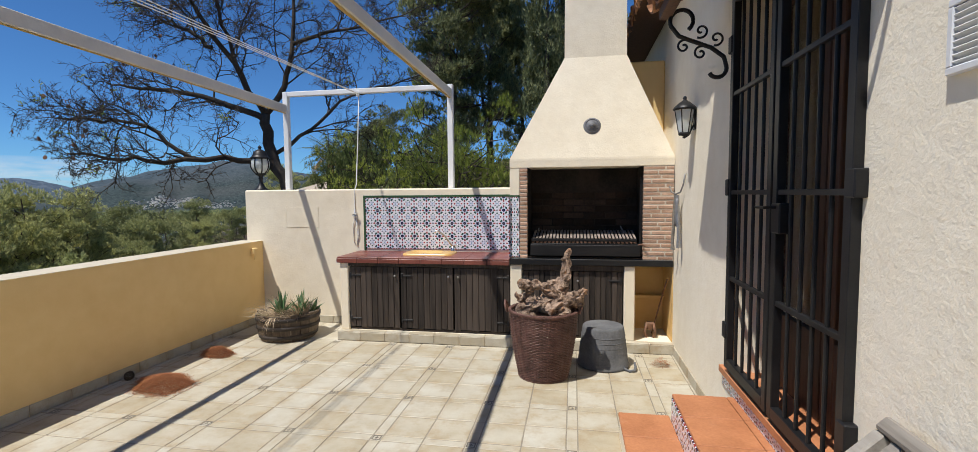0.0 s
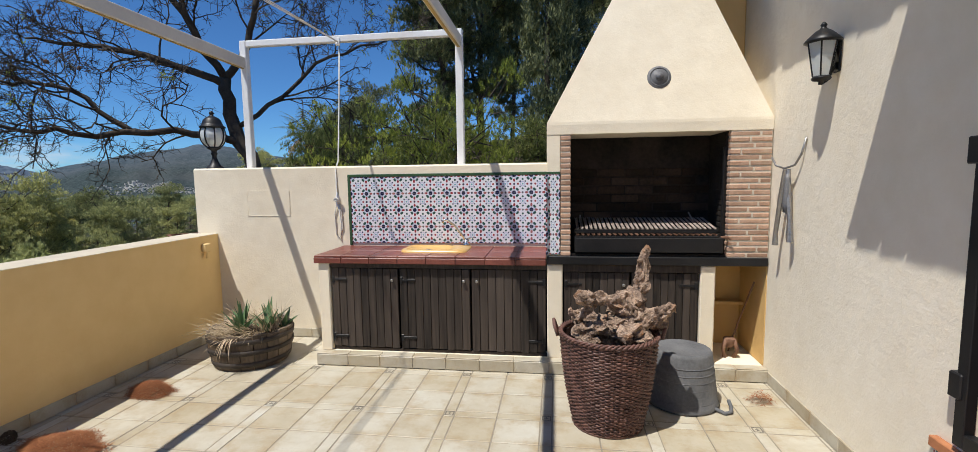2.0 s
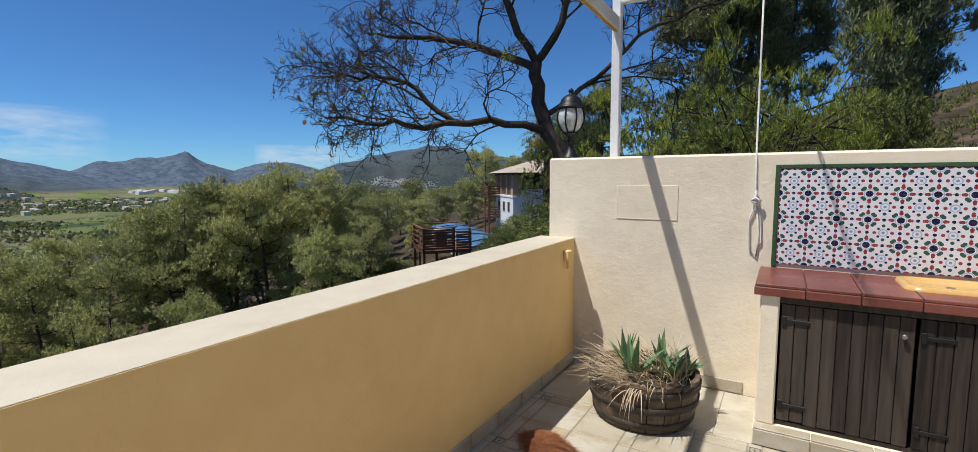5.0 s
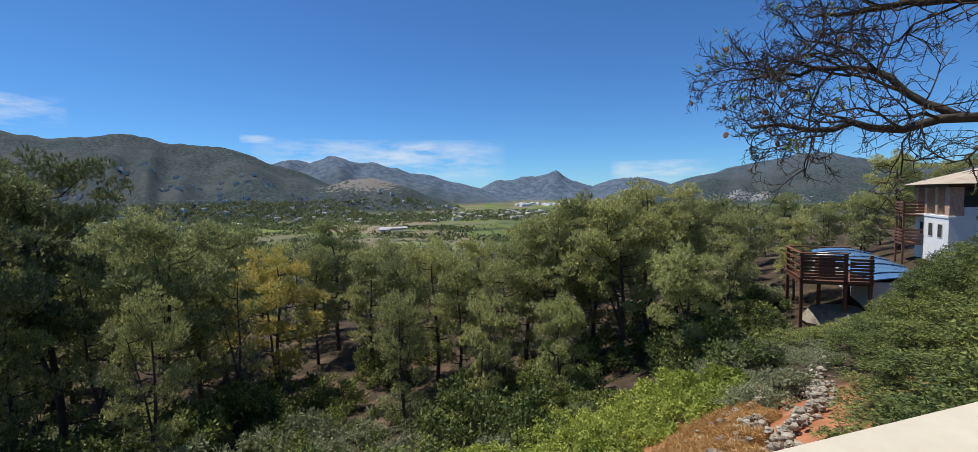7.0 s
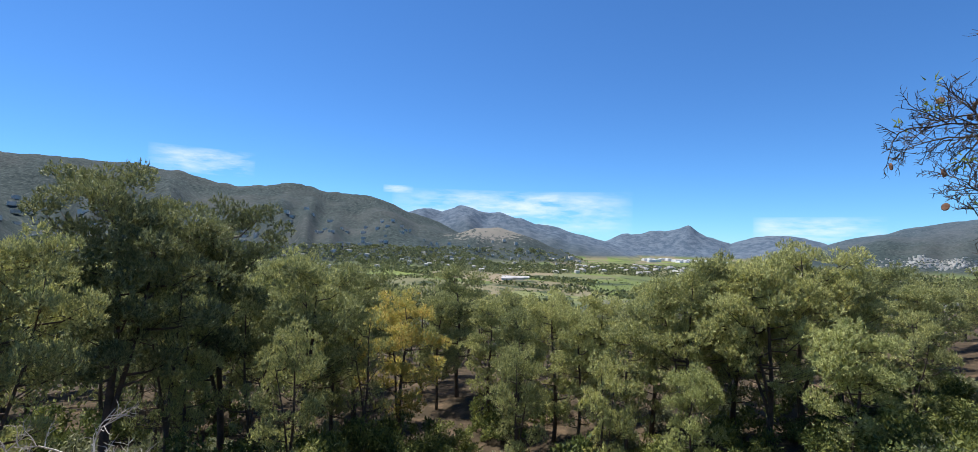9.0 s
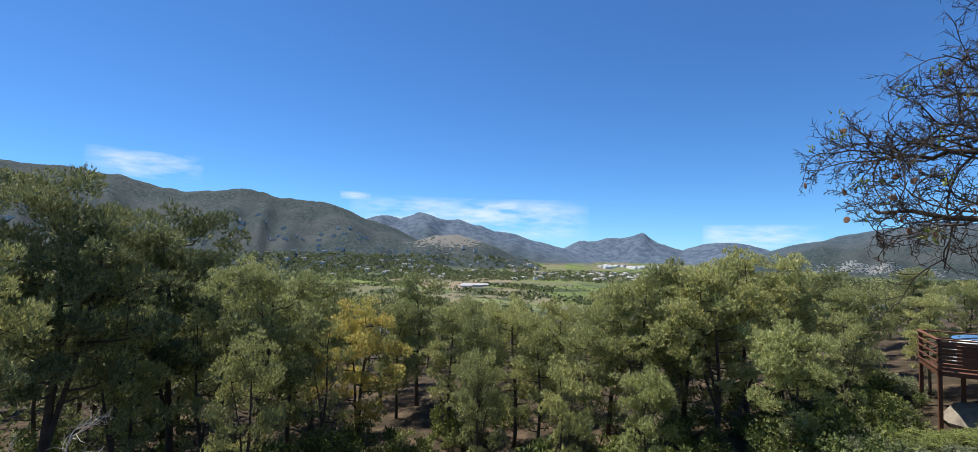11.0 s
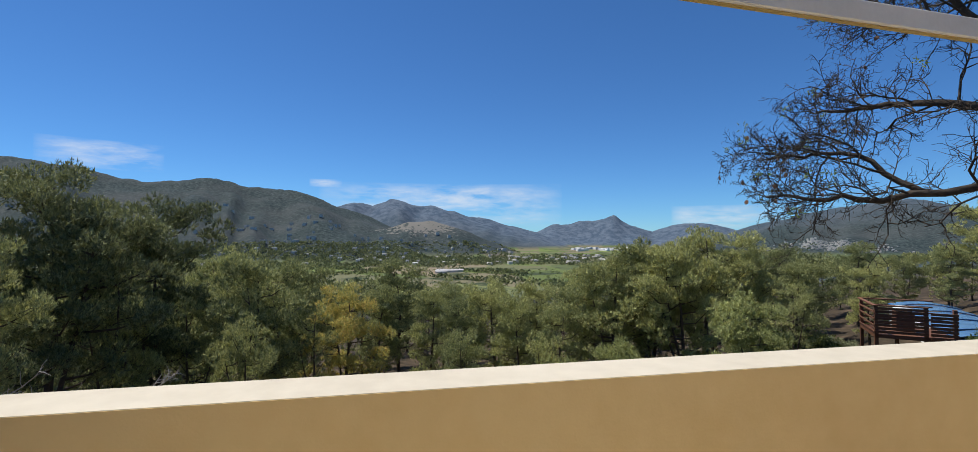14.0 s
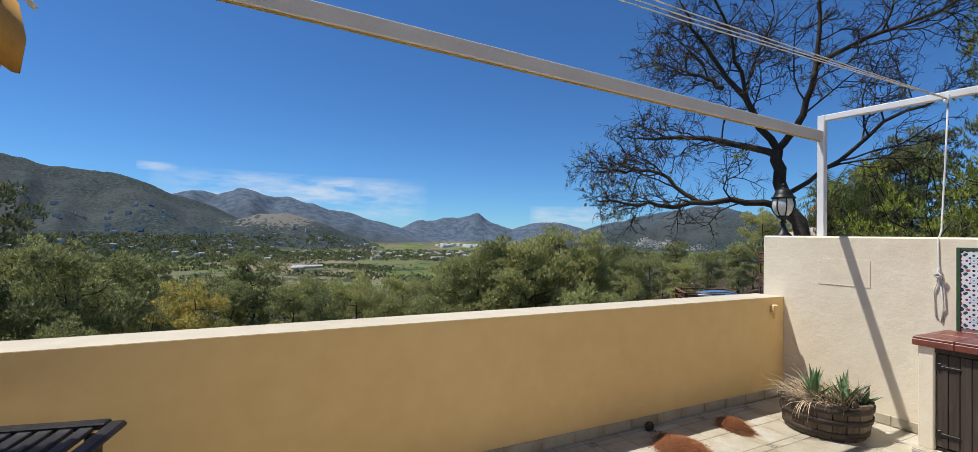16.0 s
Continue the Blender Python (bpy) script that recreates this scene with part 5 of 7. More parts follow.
rng = random.Random(21)
for cx, cy, rx, ry, num in ((-3.06, 3.42, 0.25, 0.19, 5600), (-3.17, 4.19, 0.16, 0.11, 2800), (1.12, 4.5, 0.07, 0.06, 160)):
    m = Mesh()
    for k in range(num):
        a, r = rng.uniform(0, 6.28), math.sqrt(rng.random()) if k % 14 else rng.uniform(0.9, 1.25)
        swell = 1 + 0.16 * math.sin(2 * a + cx) + 0.08 * math.sin(5 * a)
        z = 0.004 + 0.075 * max(0, 1 - r * r) * (0.55 + 0.45 * rng.random())
        p = Vector((cx + rx * swell * r * math.cos(a), cy + ry * swell * r * math.sin(a), z))
        q = Vector((rng.uniform(-1, 1), rng.uniform(-1, 1), rng.uniform(-.10, .07))).normalized() * rng.uniform(0.025, 0.06)
        s = Vector((-q.y, q.x, 0)).normalized() * 0.0024
        m.add([p - s, p + s, p + q], [(0, 1, 2)])
    tagged(part("pine_needle_heap", m, NEEDLE), "heap of swept rust-brown pine needles on the tiles", "pine needles", kind="stuff")
cone = Mesh()
for k in range(70):
    f = k / 70
    a, r, z = 2.4 * k, 0.042 * math.sin(math.pi * (0.12 + 0.85 * f)), 0.012 + 0.085 * f
    c = Vector((-3.45 + (z - 0.04) * 0.8, 3.47, 0.035))
    o = Vector((0, math.cos(a), math.sin(a)))
    t1 = Vector((0, -math.sin(a), math.cos(a)))
    cone.add([c + o * r * 0.4, c + o * r + t1 * 0.009, c + o * r * 1.1 + Vector((0.008, 0, 0)), c + o * r - t1 * 0.009], [(0, 1, 2), (0, 2, 3), (0, 3, 1), (1, 3, 2)])
tagged(part("pine_cone", cone, SOIL), "dark fallen pine cone at the foot of the parapet", "pine cone")

niche = thing("clay_burner", (1.10, 5.08, 0.095), "small rusty red iron trivet in the open niche", "trivet")
for dx in (-0.035, 0.035):
    part("leg", Mesh().tube([(1.10 + dx, 5.06, 0.097), (1.10 + dx * 1.5, 5.04, 0.17), (1.10 + dx * 0.8, 5.06, 0.24)], [0.016, 0.012, 0.02], 8), RUST, niche, smooth=True)
part("cup", Mesh().lathe([(0.0, 0.14), (0.03, 0.14), (0.045, 0.20), (0.04, 0.21), (0.0, 0.20)], (1.10, 5.07, 0.04), 14), RUST, niche, smooth=True)
tagged(part("poker_stick", Mesh().tube([(1.14, 5.2, 0.097), (1.19, 5.15, 0.35), (1.26, 5.05, 0.7)], 0.007, 6), RUST), "thin dark poker leaning in the niche", "poker")

# rope, cleat, cords and folded awning
rope = thing("awning_rope", (-2.27, 5.47, 0.9), "white cord looped over a wall cleat below its pulley", "rope")
part("cord", Mesh().tube([(-2.29, 5.705, 2.80), (-2.285, 5.64, 2.3), (-2.28, 5.55, 1.70), (-2.275, 5.475, 1.62), (-2.27, 5.470, 1.38), (-2.265, 5.465, 1.33)], 0.0065, 6), ROPE, rope, smooth=True)
part("cord_end", Mesh().tube([(-2.265, 5.462, 1.33), (-2.30, 5.47, 1.20), (-2.29, 5.472, 1.0), (-2.25, 5.472, 0.96), (-2.24, 5.47, 1.1), (-2.262, 5.465, 1.32)], 0.0055, 6).tube([(-2.265, 5.462, 1.33), (-2.235, 5.47, 1.22), (-2.225, 5.472, 1.06), (-2.245, 5.472, 1.03)], 0.0055, 6), ROPE, rope, smooth=True)
part("cleat", Mesh().box(-2.28, -2.25, 5.455, 5.479, 1.30, 1.37, 0.006).tube([(-2.265, 5.462, 1.27), (-2.265, 5.452, 1.30), (-2.265, 5.452, 1.37), (-2.265, 5.462, 1.40)], 0.007, 6), WHITE_PLASTIC, rope)
part("knot", Mesh().tube([(-2.29, 5.45, 1.335), (-2.265, 5.44, 1.35), (-2.24, 5.45, 1.335), (-2.265, 5.445, 1.32), (-2.29, 5.45, 1.335)], 0.011, 6), ROPE, rope, smooth=True)
part("pulley", Mesh().box(-2.305, -2.275, 5.682, 5.69, 2.79, 2.86, 0.003).tube([(-2.305, 5.675, 2.80), (-2.275, 5.675, 2.80)], 0.018, 12), WHITE_METAL, rope)
awn = thing("folded_awning", (-2.2, -0.8, 2.3), "yellow-orange awning cloth gathered in folds under the rails", "awning")
for k in range(7):
    y = -0.50 - k * 0.07
    n = 24
    vs = []
    for i in range(n + 1):
        x = -3.46 + (2.38) * i / n
        sag = 0.05 * math.sin(i / n * math.pi) + 0.012 * math.sin(i * 1.3 + k)
        vs += [(x, y, 2.60), (x, y + 0.03, 2.44 - sag), (x, y + 0.012, 2.28 - sag - 0.02 * (k % 2)), (x, y - 0.035, 2.60)]
    part("fold", Mesh().add(vs, [(4 * i + a, 4 * i + b, 4 * i + 4 + b, 4 * i + 4 + a) for i in range(n) for a, b in ((0, 1), (1, 2), (2, 3), (3, 0))]), AWNING, awn, smooth=True)
for k, dx in enumerate((-0.02, 0.0, 0.025)):
    part("cord", Mesh().tube([(-2.29 + dx * 0.2, 5.69, 2.82), (-2.28 + dx, 2.5, 2.755 + 0.012 * k), (-2.27 + dx * 1.5, -0.41, 2.75 + 0.02 * k), (-2.27 + dx * 1.5, -0.45, 2.60)], 0.0035, 5), ROPE, awn, "thin pale cord stretched to the frame")
part("batten", Mesh().tube([(-3.47, -0.45, 2.60), (-1.06, -0.45, 2.60)], 0.014, 8), WHITE_METAL, awn)

plate = structure("wall_patch", Mesh().box(-3.19, -3.182, BACK_Y - 0.0042, BACK_Y - 0.0005, 1.18, 1.43, 0.002).box(-2.758, -2.75, BACK_Y - 0.0042, BACK_Y - 0.0005, 1.18, 1.43, 0.002).box(-3.182, -2.758, BACK_Y - 0.0042, BACK_Y - 0.0005, 1.18, 1.187, 0.002).box(-3.182, -2.758, BACK_Y - 0.003, BACK_Y - 0.0005, 1.187, 1.43, 0.002), CREAM, "painted-over cover panel set in the wall", "cover panel")
tagged(part("outlet_box", Mesh().box(IN_X + 0.001, IN_X + 0.05, 5.24, 5.31, 0.86, 0.94, 0.008).tube([(IN_X + 0.03, 5.275, 0.86), (IN_X + 0.03, 5.275, 0.80)], 0.012, 8), OCHRE), "small cream weatherproof outlet box on the parapet", "outlet box")

# black slatted table and weathered chair
table = thing("slatted_table", (-2.7, -0.75, 0), "black slatted garden table beside the parapet", "table")
tm = Matrix.Translation((-3.14, 0.0, 0.012)) @ Matrix.Rotation(radians(-13), 4, 'Z')
TL, TW = 1.5, 0.95
part("table_frame", Mesh().box(0, 0.06, -TL + 0.06, -0.06, 0.725, 0.755, 0.006, tm).box(TW - 0.06, TW, -TL + 0.06, -0.06, 0.715, 0.745, 0.006, tm).box(0, TW, -0.07, 0, 0.715, 0.747, 0.012, tm).box(0, TW, -TL, -TL + 0.07, 0.715, 0.747, 0.012, tm), BLACK_WOOD, table)
for k in range(19):
    y = -0.10 - k * 0.0705
    part("slat", Mesh().box(0.06, TW - 0.06, y - 0.052, y, 0.722, 0.743, 0.004, tm), BLACK_WOOD, table)
for x in (0.05, TW - 0.1):
    for y in (-0.12, -TL + 0.07):
        part("leg", Mesh().box(x, x + 0.05, y, y + 0.05, 0.002, 0.715, 0.005, tm), BLACK_WOOD, table)
chair = thing("deck_chair", (1.0, 1.3, 0), "weathered grey teak deck chair leaning back against the stucco wall", "chair")
lean = Matrix.Translation((1.255, 1.28, 0.90)) @ Matrix.Rotation(radians(45), 4, 'Y')
part("top_rail", Mesh().box(-0.03, 0.03, -0.26, 0.26, -0.05, 0.0, 0.008, lean), GREY_WOOD, chair)
part("lower_rail", Mesh().box(-0.025, 0.025, -0.22, 0.22, -0.95, -0.90, 0.006, lean), GREY_WOOD, chair)
for y in (-0.24, 0.24):
    part("stile", Mesh().box(-0.02, 0.02, y - 0.022, y + 0.022, -1.15, -0.05, 0.006, lean), GREY_WOOD, chair)
for k in range(6):
    y = -0.175 + k * 0.07
    part("back_slat", Mesh().box(-0.009, 0.009, y - 0.02, y + 0.02, -0.90, -0.05, 0.003, lean), GREY_WOOD, chair)
for y in (1.04, 1.52):
    part("leg", Mesh().box(0.42, 0.46, y - 0.02, y + 0.02, 0.002, 0.14, 0.005), GREY_WOOD, chair)
    part("leg", Mesh().box(1.16, 1.20, y - 0.02, y + 0.02, 0.002, 0.80, 0.005), GREY_WOOD, chair)

# ---- trees and shrubs ----
def leaf_mesh(name, pos, axis, side, material):
    """One mesh of many small pointed leaves, from arrays of places, tips and half widths."""
    n = len(pos)
    v = np.empty((n, 3, 3))
    v[:, 0], v[:, 1], v[:, 2] = pos - side, pos + side, pos + axis
    me = bpy.data.meshes.new(name)
    me.vertices.add(3 * n)
    me.vertices.foreach_set("co", v.ravel())
    me.loops.add(3 * n)
    me.loops.foreach_set("vertex_index", np.arange(3 * n, dtype=np.int32))
    me.polygons.add(n)
    me.polygons.foreach_set("loop_start", np.arange(0, 3 * n, 3, dtype=np.int32))
    me.update(calc_edges=True)
    me.materials.append(material)
    return me


def unit(a):
    return a / (np.linalg.norm(a, axis=1, keepdims=True) + 1e-9)


def puff_leaves(gen, centres, radii, each, length, width, flat=0.6, up=0.45, shell=0.4, dome=0.0, high=0.3):
    """Leaves that stand out from round, flattened puffs; dome: the share that sits on the upper side."""
    counts = np.maximum(6, np.broadcast_to(each, radii.shape) * (radii ** 2 if dome else 1)).astype(int)
    c, r = np.repeat(centres, counts, axis=0), np.repeat(radii, counts)[:, None]
    d = unit(gen.normal(size=c.shape))
    if dome:
        d[:, 2] = np.where(gen.random(len(d)) < dome, np.abs(d[:, 2]), d[:, 2] * 0.6)
    pos = c + d * r * (gen.random((len(c), 1)) ** shell) * np.array([1, 1, flat])
    axis = unit(d * 0.7 + gen.normal(size=c.shape) * 0.6 + np.array([0, 0, up])) * (length * (0.6 + 0.8 * gen.random((len(c), 1))))
    face = d + gen.normal(size=c.shape) * 0.35 + np.array([-0.2, -0.2, high])
    side = unit(np.cross(axis, face)) * width * (0.6 + 0.8 * gen.random((len(c), 1)))
    return pos, axis, side


def tuft_needles(gen, centres, radii, each, length, width, flat=0.72, brush=9):
    """Pads of needle tufts: brushes that stand up and out from the upper side of each flattened pad."""
    counts = np.maximum(5, each * radii ** 2).astype(int)
    c, r = np.repeat(centres, counts, axis=0), np.repeat(radii, counts)[:, None]
    d = unit(gen.normal(size=c.shape))
    d[:, 2] = np.where(gen.random(len(d)) < 0.8, np.abs(d[:, 2]), d[:, 2] * 0.5)
    at = c + d * r * (gen.random((len(c), 1)) ** 0.22) * np.array([1, 1, flat])
    aim = unit(d * 0.75 + np.array([0, 0, 0.6]) + gen.normal(size=c.shape) * 0.3)
    at, aim, d = (np.repeat(q, brush, axis=0) for q in (at, aim, d))
    axis = unit(aim + gen.normal(size=aim.shape) * 0.5) * (length * (0.6 + 0.8 * gen.random((len(aim), 1))))
    face = d + np.array([0, 0, 0.75]) + gen.normal(size=aim.shape) * 0.4
    side = unit(np.cross(axis, face)) * width * (0.6 + 0.8 * gen.random((len(aim), 1)))
    return at + gen.normal(size=at.shape) * length * 0.22, axis, side


def pine_shape(seed, height, spread, base, limbs, each, lean=0.05, forks=1, length=0.2, width=0.022, puff=(0.45, 0.85), full=1.0, brush=9):
    """Trunk mesh and arrays of needles of one pine, standing on its origin."""
    gen = np.random.default_rng(seed)
    wood = Mesh()
    tops = []
    for f in range(forks):
        a = gen.uniform(0, 6.28)
        off = 0 if f == 0 else spread * 0.32
        n = 9
        path = []
        for k in range(n + 1):
            h = k / n
            path.append((math.cos(a) * (off * max(0, h - 0.25) + lean * height * h * h) + 0.16 * math.sin(h * 7 + seed + f), math.sin(a) * (off * max(0, h - 0.25) + lean * height * h * h) + 0.16 * math.cos(h * 6 + seed), h * height * (0.90 - 0.08 * f)))
        wood.tube(path, [0.017 * height * (1 - 0.86 * k / n) * (1 if f == 0 else 0.7) for k in range(n + 1)], 7)
        tops.append(np.array(path))
    centres, radii = [], []
    for i in range(limbs):
        path = tops[i % forks]
        h = base + (0.95 - base) * ((i + gen.random() * 0.8) / limbs)
        start = np.array([np.interp(h, np.linspace(0, 1, len(path)), path[:, j]) for j in range(3)])
        g = (h - base) / (1 - base)
        reach = spread * 0.46 * (0.12 + 0.93 * math.sin(math.pi * (0.24 + 0.58 * g))) * gen.uniform(0.6, 1.18)
        a = 2.4 * i + gen.uniform(-0.6, 0.6)
        rise = reach * gen.uniform(0.15, 0.75) * (0.6 + 0.3 * g)
        way = np.array([math.cos(a), math.sin(a), 0])
        pts = [start, start + way * reach * 0.45 + np.array([0, 0, rise * 0.15]), start + way * reach + np.array([0, 0, rise])]
        wood.tube([tuple(p) for p in pts], [0.0055 * height * (1 - 0.5 * g), 0.003 * height, 0.012], 4, False)
        num = max(2, int((2 + reach * 1.25) * full))
        for k in range(num):
            f = 1.0 - 0.6 * k / num
            p = start + way * reach * f + np.array([0, 0, rise * f]) + gen.normal(size=3) * np.array([0.42, 0.42, 0.34]) * (0.3 + reach * 0.25) * (k > 0)
            centres.append(p)
            radii.append(gen.uniform(*puff) * (0.62 + 0.45 * g))
            if k % 2:
                q = start + way * reach * max(0.1, f - 0.3) + np.array([0, 0, rise * f * 0.7])
                wood.tube([tuple(q), tuple(p)], [0.026, 0.010], 3, False)
        for k in range(2):
            q = start + way * reach * gen.uniform(0.15, 0.6) + np.array([0, 0, rise * 0.3])
            wood.tube([tuple(q), tuple(q + gen.normal(size=3) * np.array([0.6, 0.6, 0.35]))], [0.02, 0.005], 3, False)
    # bare dead twigs on the lower trunk
    for k in range(10):
        path = tops[k % forks]
        h = gen.uniform(base * 0.35, base)
        q = np.array([np.interp(h, np.linspace(0, 1, len(path)), path[:, j]) for j in range(3)])
        e = gen.normal(size=3) * np.array([0.9, 0.9, 0.3])
        wood.tube([tuple(q), tuple(q + e * 0.6), tuple(q + e + np.array([0, 0, 0.15]))], [0.022, 0.013, 0.004], 3, False)
    for path in tops:
        for k in range(7):
            centres.append(path[-1] + gen.normal(size=3) * np.array([0.8, 0.8, 0.35]) * spread / 6)
            radii.append(gen.uniform(*puff) * 0.9)
    return wood, tuft_needles(gen, np.array(centres), np.array(radii), each, length, width, brush=brush)


def tree_thing(name, shape, bark, leaf, label, category, group):
    """A tree at the origin, built once: trunk and crown."""
    wood, needles = shape
    t = thing(name, (0, 0, 0), label, category, group)
    part("trunk", wood, bark, t, smooth=True)
    part("crown", leaf_mesh("crown", *needles, leaf), leaf, t)
    return t


def stand(first, spots):
    """Sets the first tree and its copies at places (x, y, z, turn, scale, height scale)."""
    for k, (x, y, z, turn, s, sz) in enumerate(spots):
        m = Matrix.LocRotScale((x, y, z), Euler((0, 0, turn)), (s, s, sz))
        if k == len(spots) - 1:
            first.matrix_basis = m
        else:
            copy_thing(first, m)


def polar(a, d, eye=(-3.4, 1.8)):
    """A place at a bearing (from west towards north) and a distance from an eye."""
    return eye[0] - d * math.cos(radians(a)), eye[1] + d * math.sin(radians(a))


def planted(a, d, rise, height, turn, wide=1.0, eye=(-3.4, 1.8), eye_z=1.7):
    """Where a tree of that built height stands, so that its top reaches that angle above the level."""
    x, y = polar(a, d, eye)
    g = ground_at(x, y) - 0.3
    top = eye_z + d * math.tan(radians(rise))
    s = max(0.35, (top - g) / height)
    return x, y, g, turn, s * wide * 0.92, s


pine = "Aleppo pine with rounded tufts of green needles on the slope"
PINE_A = tree_thing("pine_tree", pine_shape(3, 16, 6.8, 0.38, 30, 78, 0.04, 2, 0.20, 0.030, (0.7, 1.25), 1.2, 7), PINE_BARK, PINE_DARK, "tall dark Aleppo pine with bare lower trunk", "pine tree", "pines on the slope")
PINE_B = tree_thing("pine_tree", pine_shape(8, 13, 6.2, 0.26, 27, 84, 0.03, 2, 0.19, 0.028, (0.55, 1.0), 1.2, 7), PINE_BARK, PINE_GREEN, pine, "pine tree", "pines on the slope")
PINE_C = tree_thing("pine_tree", pine_shape(15, 12, 4.9, 0.24, 26, 84, 0.05, 1, 0.19, 0.028, (0.5, 0.95), 1.2, 7), PINE_BARK, PINE_GREEN, pine, "pine tree", "pines on the slope")
PINE_D = tree_thing("pine_tree", pine_shape(27, 13, 7.6, 0.36, 30, 84, 0.03, 3, 0.19, 0.029, (0.55, 1.05), 1.2, 7), PINE_BARK, PINE_GREEN, "spreading Aleppo pine with several dark stems and domed green tufts", "pine tree", "pines on the slope")
PINE_Y = tree_thing("pine_tree", pine_shape(33, 12, 5.8, 0.26, 25, 84, 0.02, 2, 0.19, 0.029, (0.52, 0.98), 1.2, 7), PINE_BARK, PINE_YELLOW, "pine with yellowing orange-tinged needles", "pine tree", "pines on the slope")
PINE_L = tree_thing("pine_tree", pine_shape(41, 8, 4.6, 0.16, 18, 110, 0.02, 2, 0.16, 0.024, (0.5, 0.9), 1.15, 7), PINE_BARK, PINE_LIGHT, "pale yellow-green young pine", "pine tree", "pines on the slope")
rng = random.Random(5)
stand(PINE_A, [planted(-33, 31, 7.6, 16, 0.5, 0.95), planted(-23.8, 38, 4.7, 16, 4.0, 0.85), planted(-29, 38, 1.0, 16, 1.0, 0.7), planted(-47, 34, 3, 16, 3.0),
               planted(76, 23, 9, 16, 1.5, 0.6, (0.33, 0), 1.6), planted(76.5, 20, 27, 16, 3.5, 0.75, (0.33, 0), 1.6), planted(80.5, 22, 30, 16, 1.1, 0.8, (0.33, 0), 1.6), planted(84, 25, 22, 16, 0.3, 0.8, (0.33, 0), 1.6), planted(98, 17, 18, 16, 2.2, 0.7, (0.33, 0), 1.6), planted(92, 24, 22, 16, 5.2, 0.8, (0.33, 0), 1.6),
               planted(72.5, 24, 11.6, 16, 2.7, 0.8, (-2.36, 1.9), 1.5), planted(68, 30, 8, 16, 0.9, 0.9, (-2.36, 1.9), 1.5)])
stand(PINE_B, [planted(-40.5, 26, 1.3, 13, 2.1, 0.8), planted(-15.5, 39, -1.0, 13, 0.2, 1.05), planted(-19, 50, -0.6, 13, 1.2), planted(-10.5, 52, -2.6, 13, 2.2), planted(12.6, 42, -4.6, 13, 3.1, 0.95), planted(8, 58, -4.8, 13, 4.0), planted(31.5, 38, 0.3, 13, 5.0, 1.0), planted(43.5, 55, -0.4, 13, 0.6), planted(54, 60, -1.2, 13, 1.6), planted(59.5, 62, 3.6, 13, 2.4, 1.1), planted(17.5, 48, -4.6, 13, 5.5, 0.9),
               planted(47, 50, -2.0, 13, 4.4), planted(66, 58, 4.6, 13, 3.3)])
stand(PINE_C, [planted(45.8, 44, -2.2, 12, 1.3, 1.0), planted(51.5, 46, -2.4, 12, 2.3, 1.0), planted(-27, 34, -5.5, 12, 4.3, 0.8), planted(1.4, 58, -2.2, 12, 0.4, 1.1), planted(5.0, 46, -5.6, 12, 1.9, 0.95), planted(-1.2, 54, -5.4, 12, 2.9, 0.9), planted(20.5, 36, -7.8, 12, 3.9, 0.95), planted(23.5, 42, -3.6, 12, 4.9, 1.1), planted(15.5, 38, -6.8, 12, 5.4, 0.9), planted(8.6, 40, -6.9, 12, 0.9, 0.85), planted(-12.5, 43, -5.0, 12, 1.3, 0.9), planted(50.4, 58, -0.2, 12, 2.0, 1.1), planted(57, 58, -0.6, 12, 3.0, 1.1), planted(62.7, 60, 2.4, 12, 4.0, 1.2)])
stand(PINE_D, [planted(37.4, 39, 2.0, 13, 0.7, 0.95), planted(27, 37, -1.2, 13, 2.0, 0.95), planted(34.5, 36, 1.0, 13, 3.2, 0.9), planted(40.5, 43, -0.6, 13, 4.3, 0.9), planted(30, 46, -0.3, 13, 5.3)])
stand(PINE_Y, [planted(-5.0, 42, -5.6, 12, 0.8, 1.05), planted(41.5, 70, -2.4, 12, 2.0)])
stand(PINE_L, [planted(41.5, 31, -5.9, 8, 0.3, 1.0), planted(27.5, 30, -12.0, 8, 3.3, 0.8)])

front = tree_thing("pine_tree", pine_shape(91, 9, 4.2, 0.14, 20, 100, 0.04, 2, 0.16, 0.024, (0.5, 0.85), 1.15, 7), PINE_BARK, PINE_GREEN, "young Aleppo pine with soft green tufts close below the terrace", "pine tree", "pines on the slope")
stand(front, [planted(a, d, e, 9, k * 1.3, w) for k, (a, d, e, w) in enumerate(((-17, 29, -9, 0.8), (18, 30, -12, 0.75), (8.5, 33, -11.5, 0.8)))])
scrubby = tree_thing("pine_tree", pine_shape(95, 9, 3.8, 0.2, 18, 80, 0.08, 2, 0.17, 0.02, (0.4, 0.75), 1.0, 7), PINE_BARK, PINE_GREEN, "sparse grey pine with dead lower twigs", "pine tree", "pines on the slope")
stand(scrubby, [planted(a, d, e, 9, k * 2.1, w) for k, (a, d, e, w) in enumerate(((-28, 33, -1.5, 0.8), (-21, 36, -5.5, 0.8), (-9.5, 38, -7.0, 0.8), (46, 36, -4.2, 0.8)))])

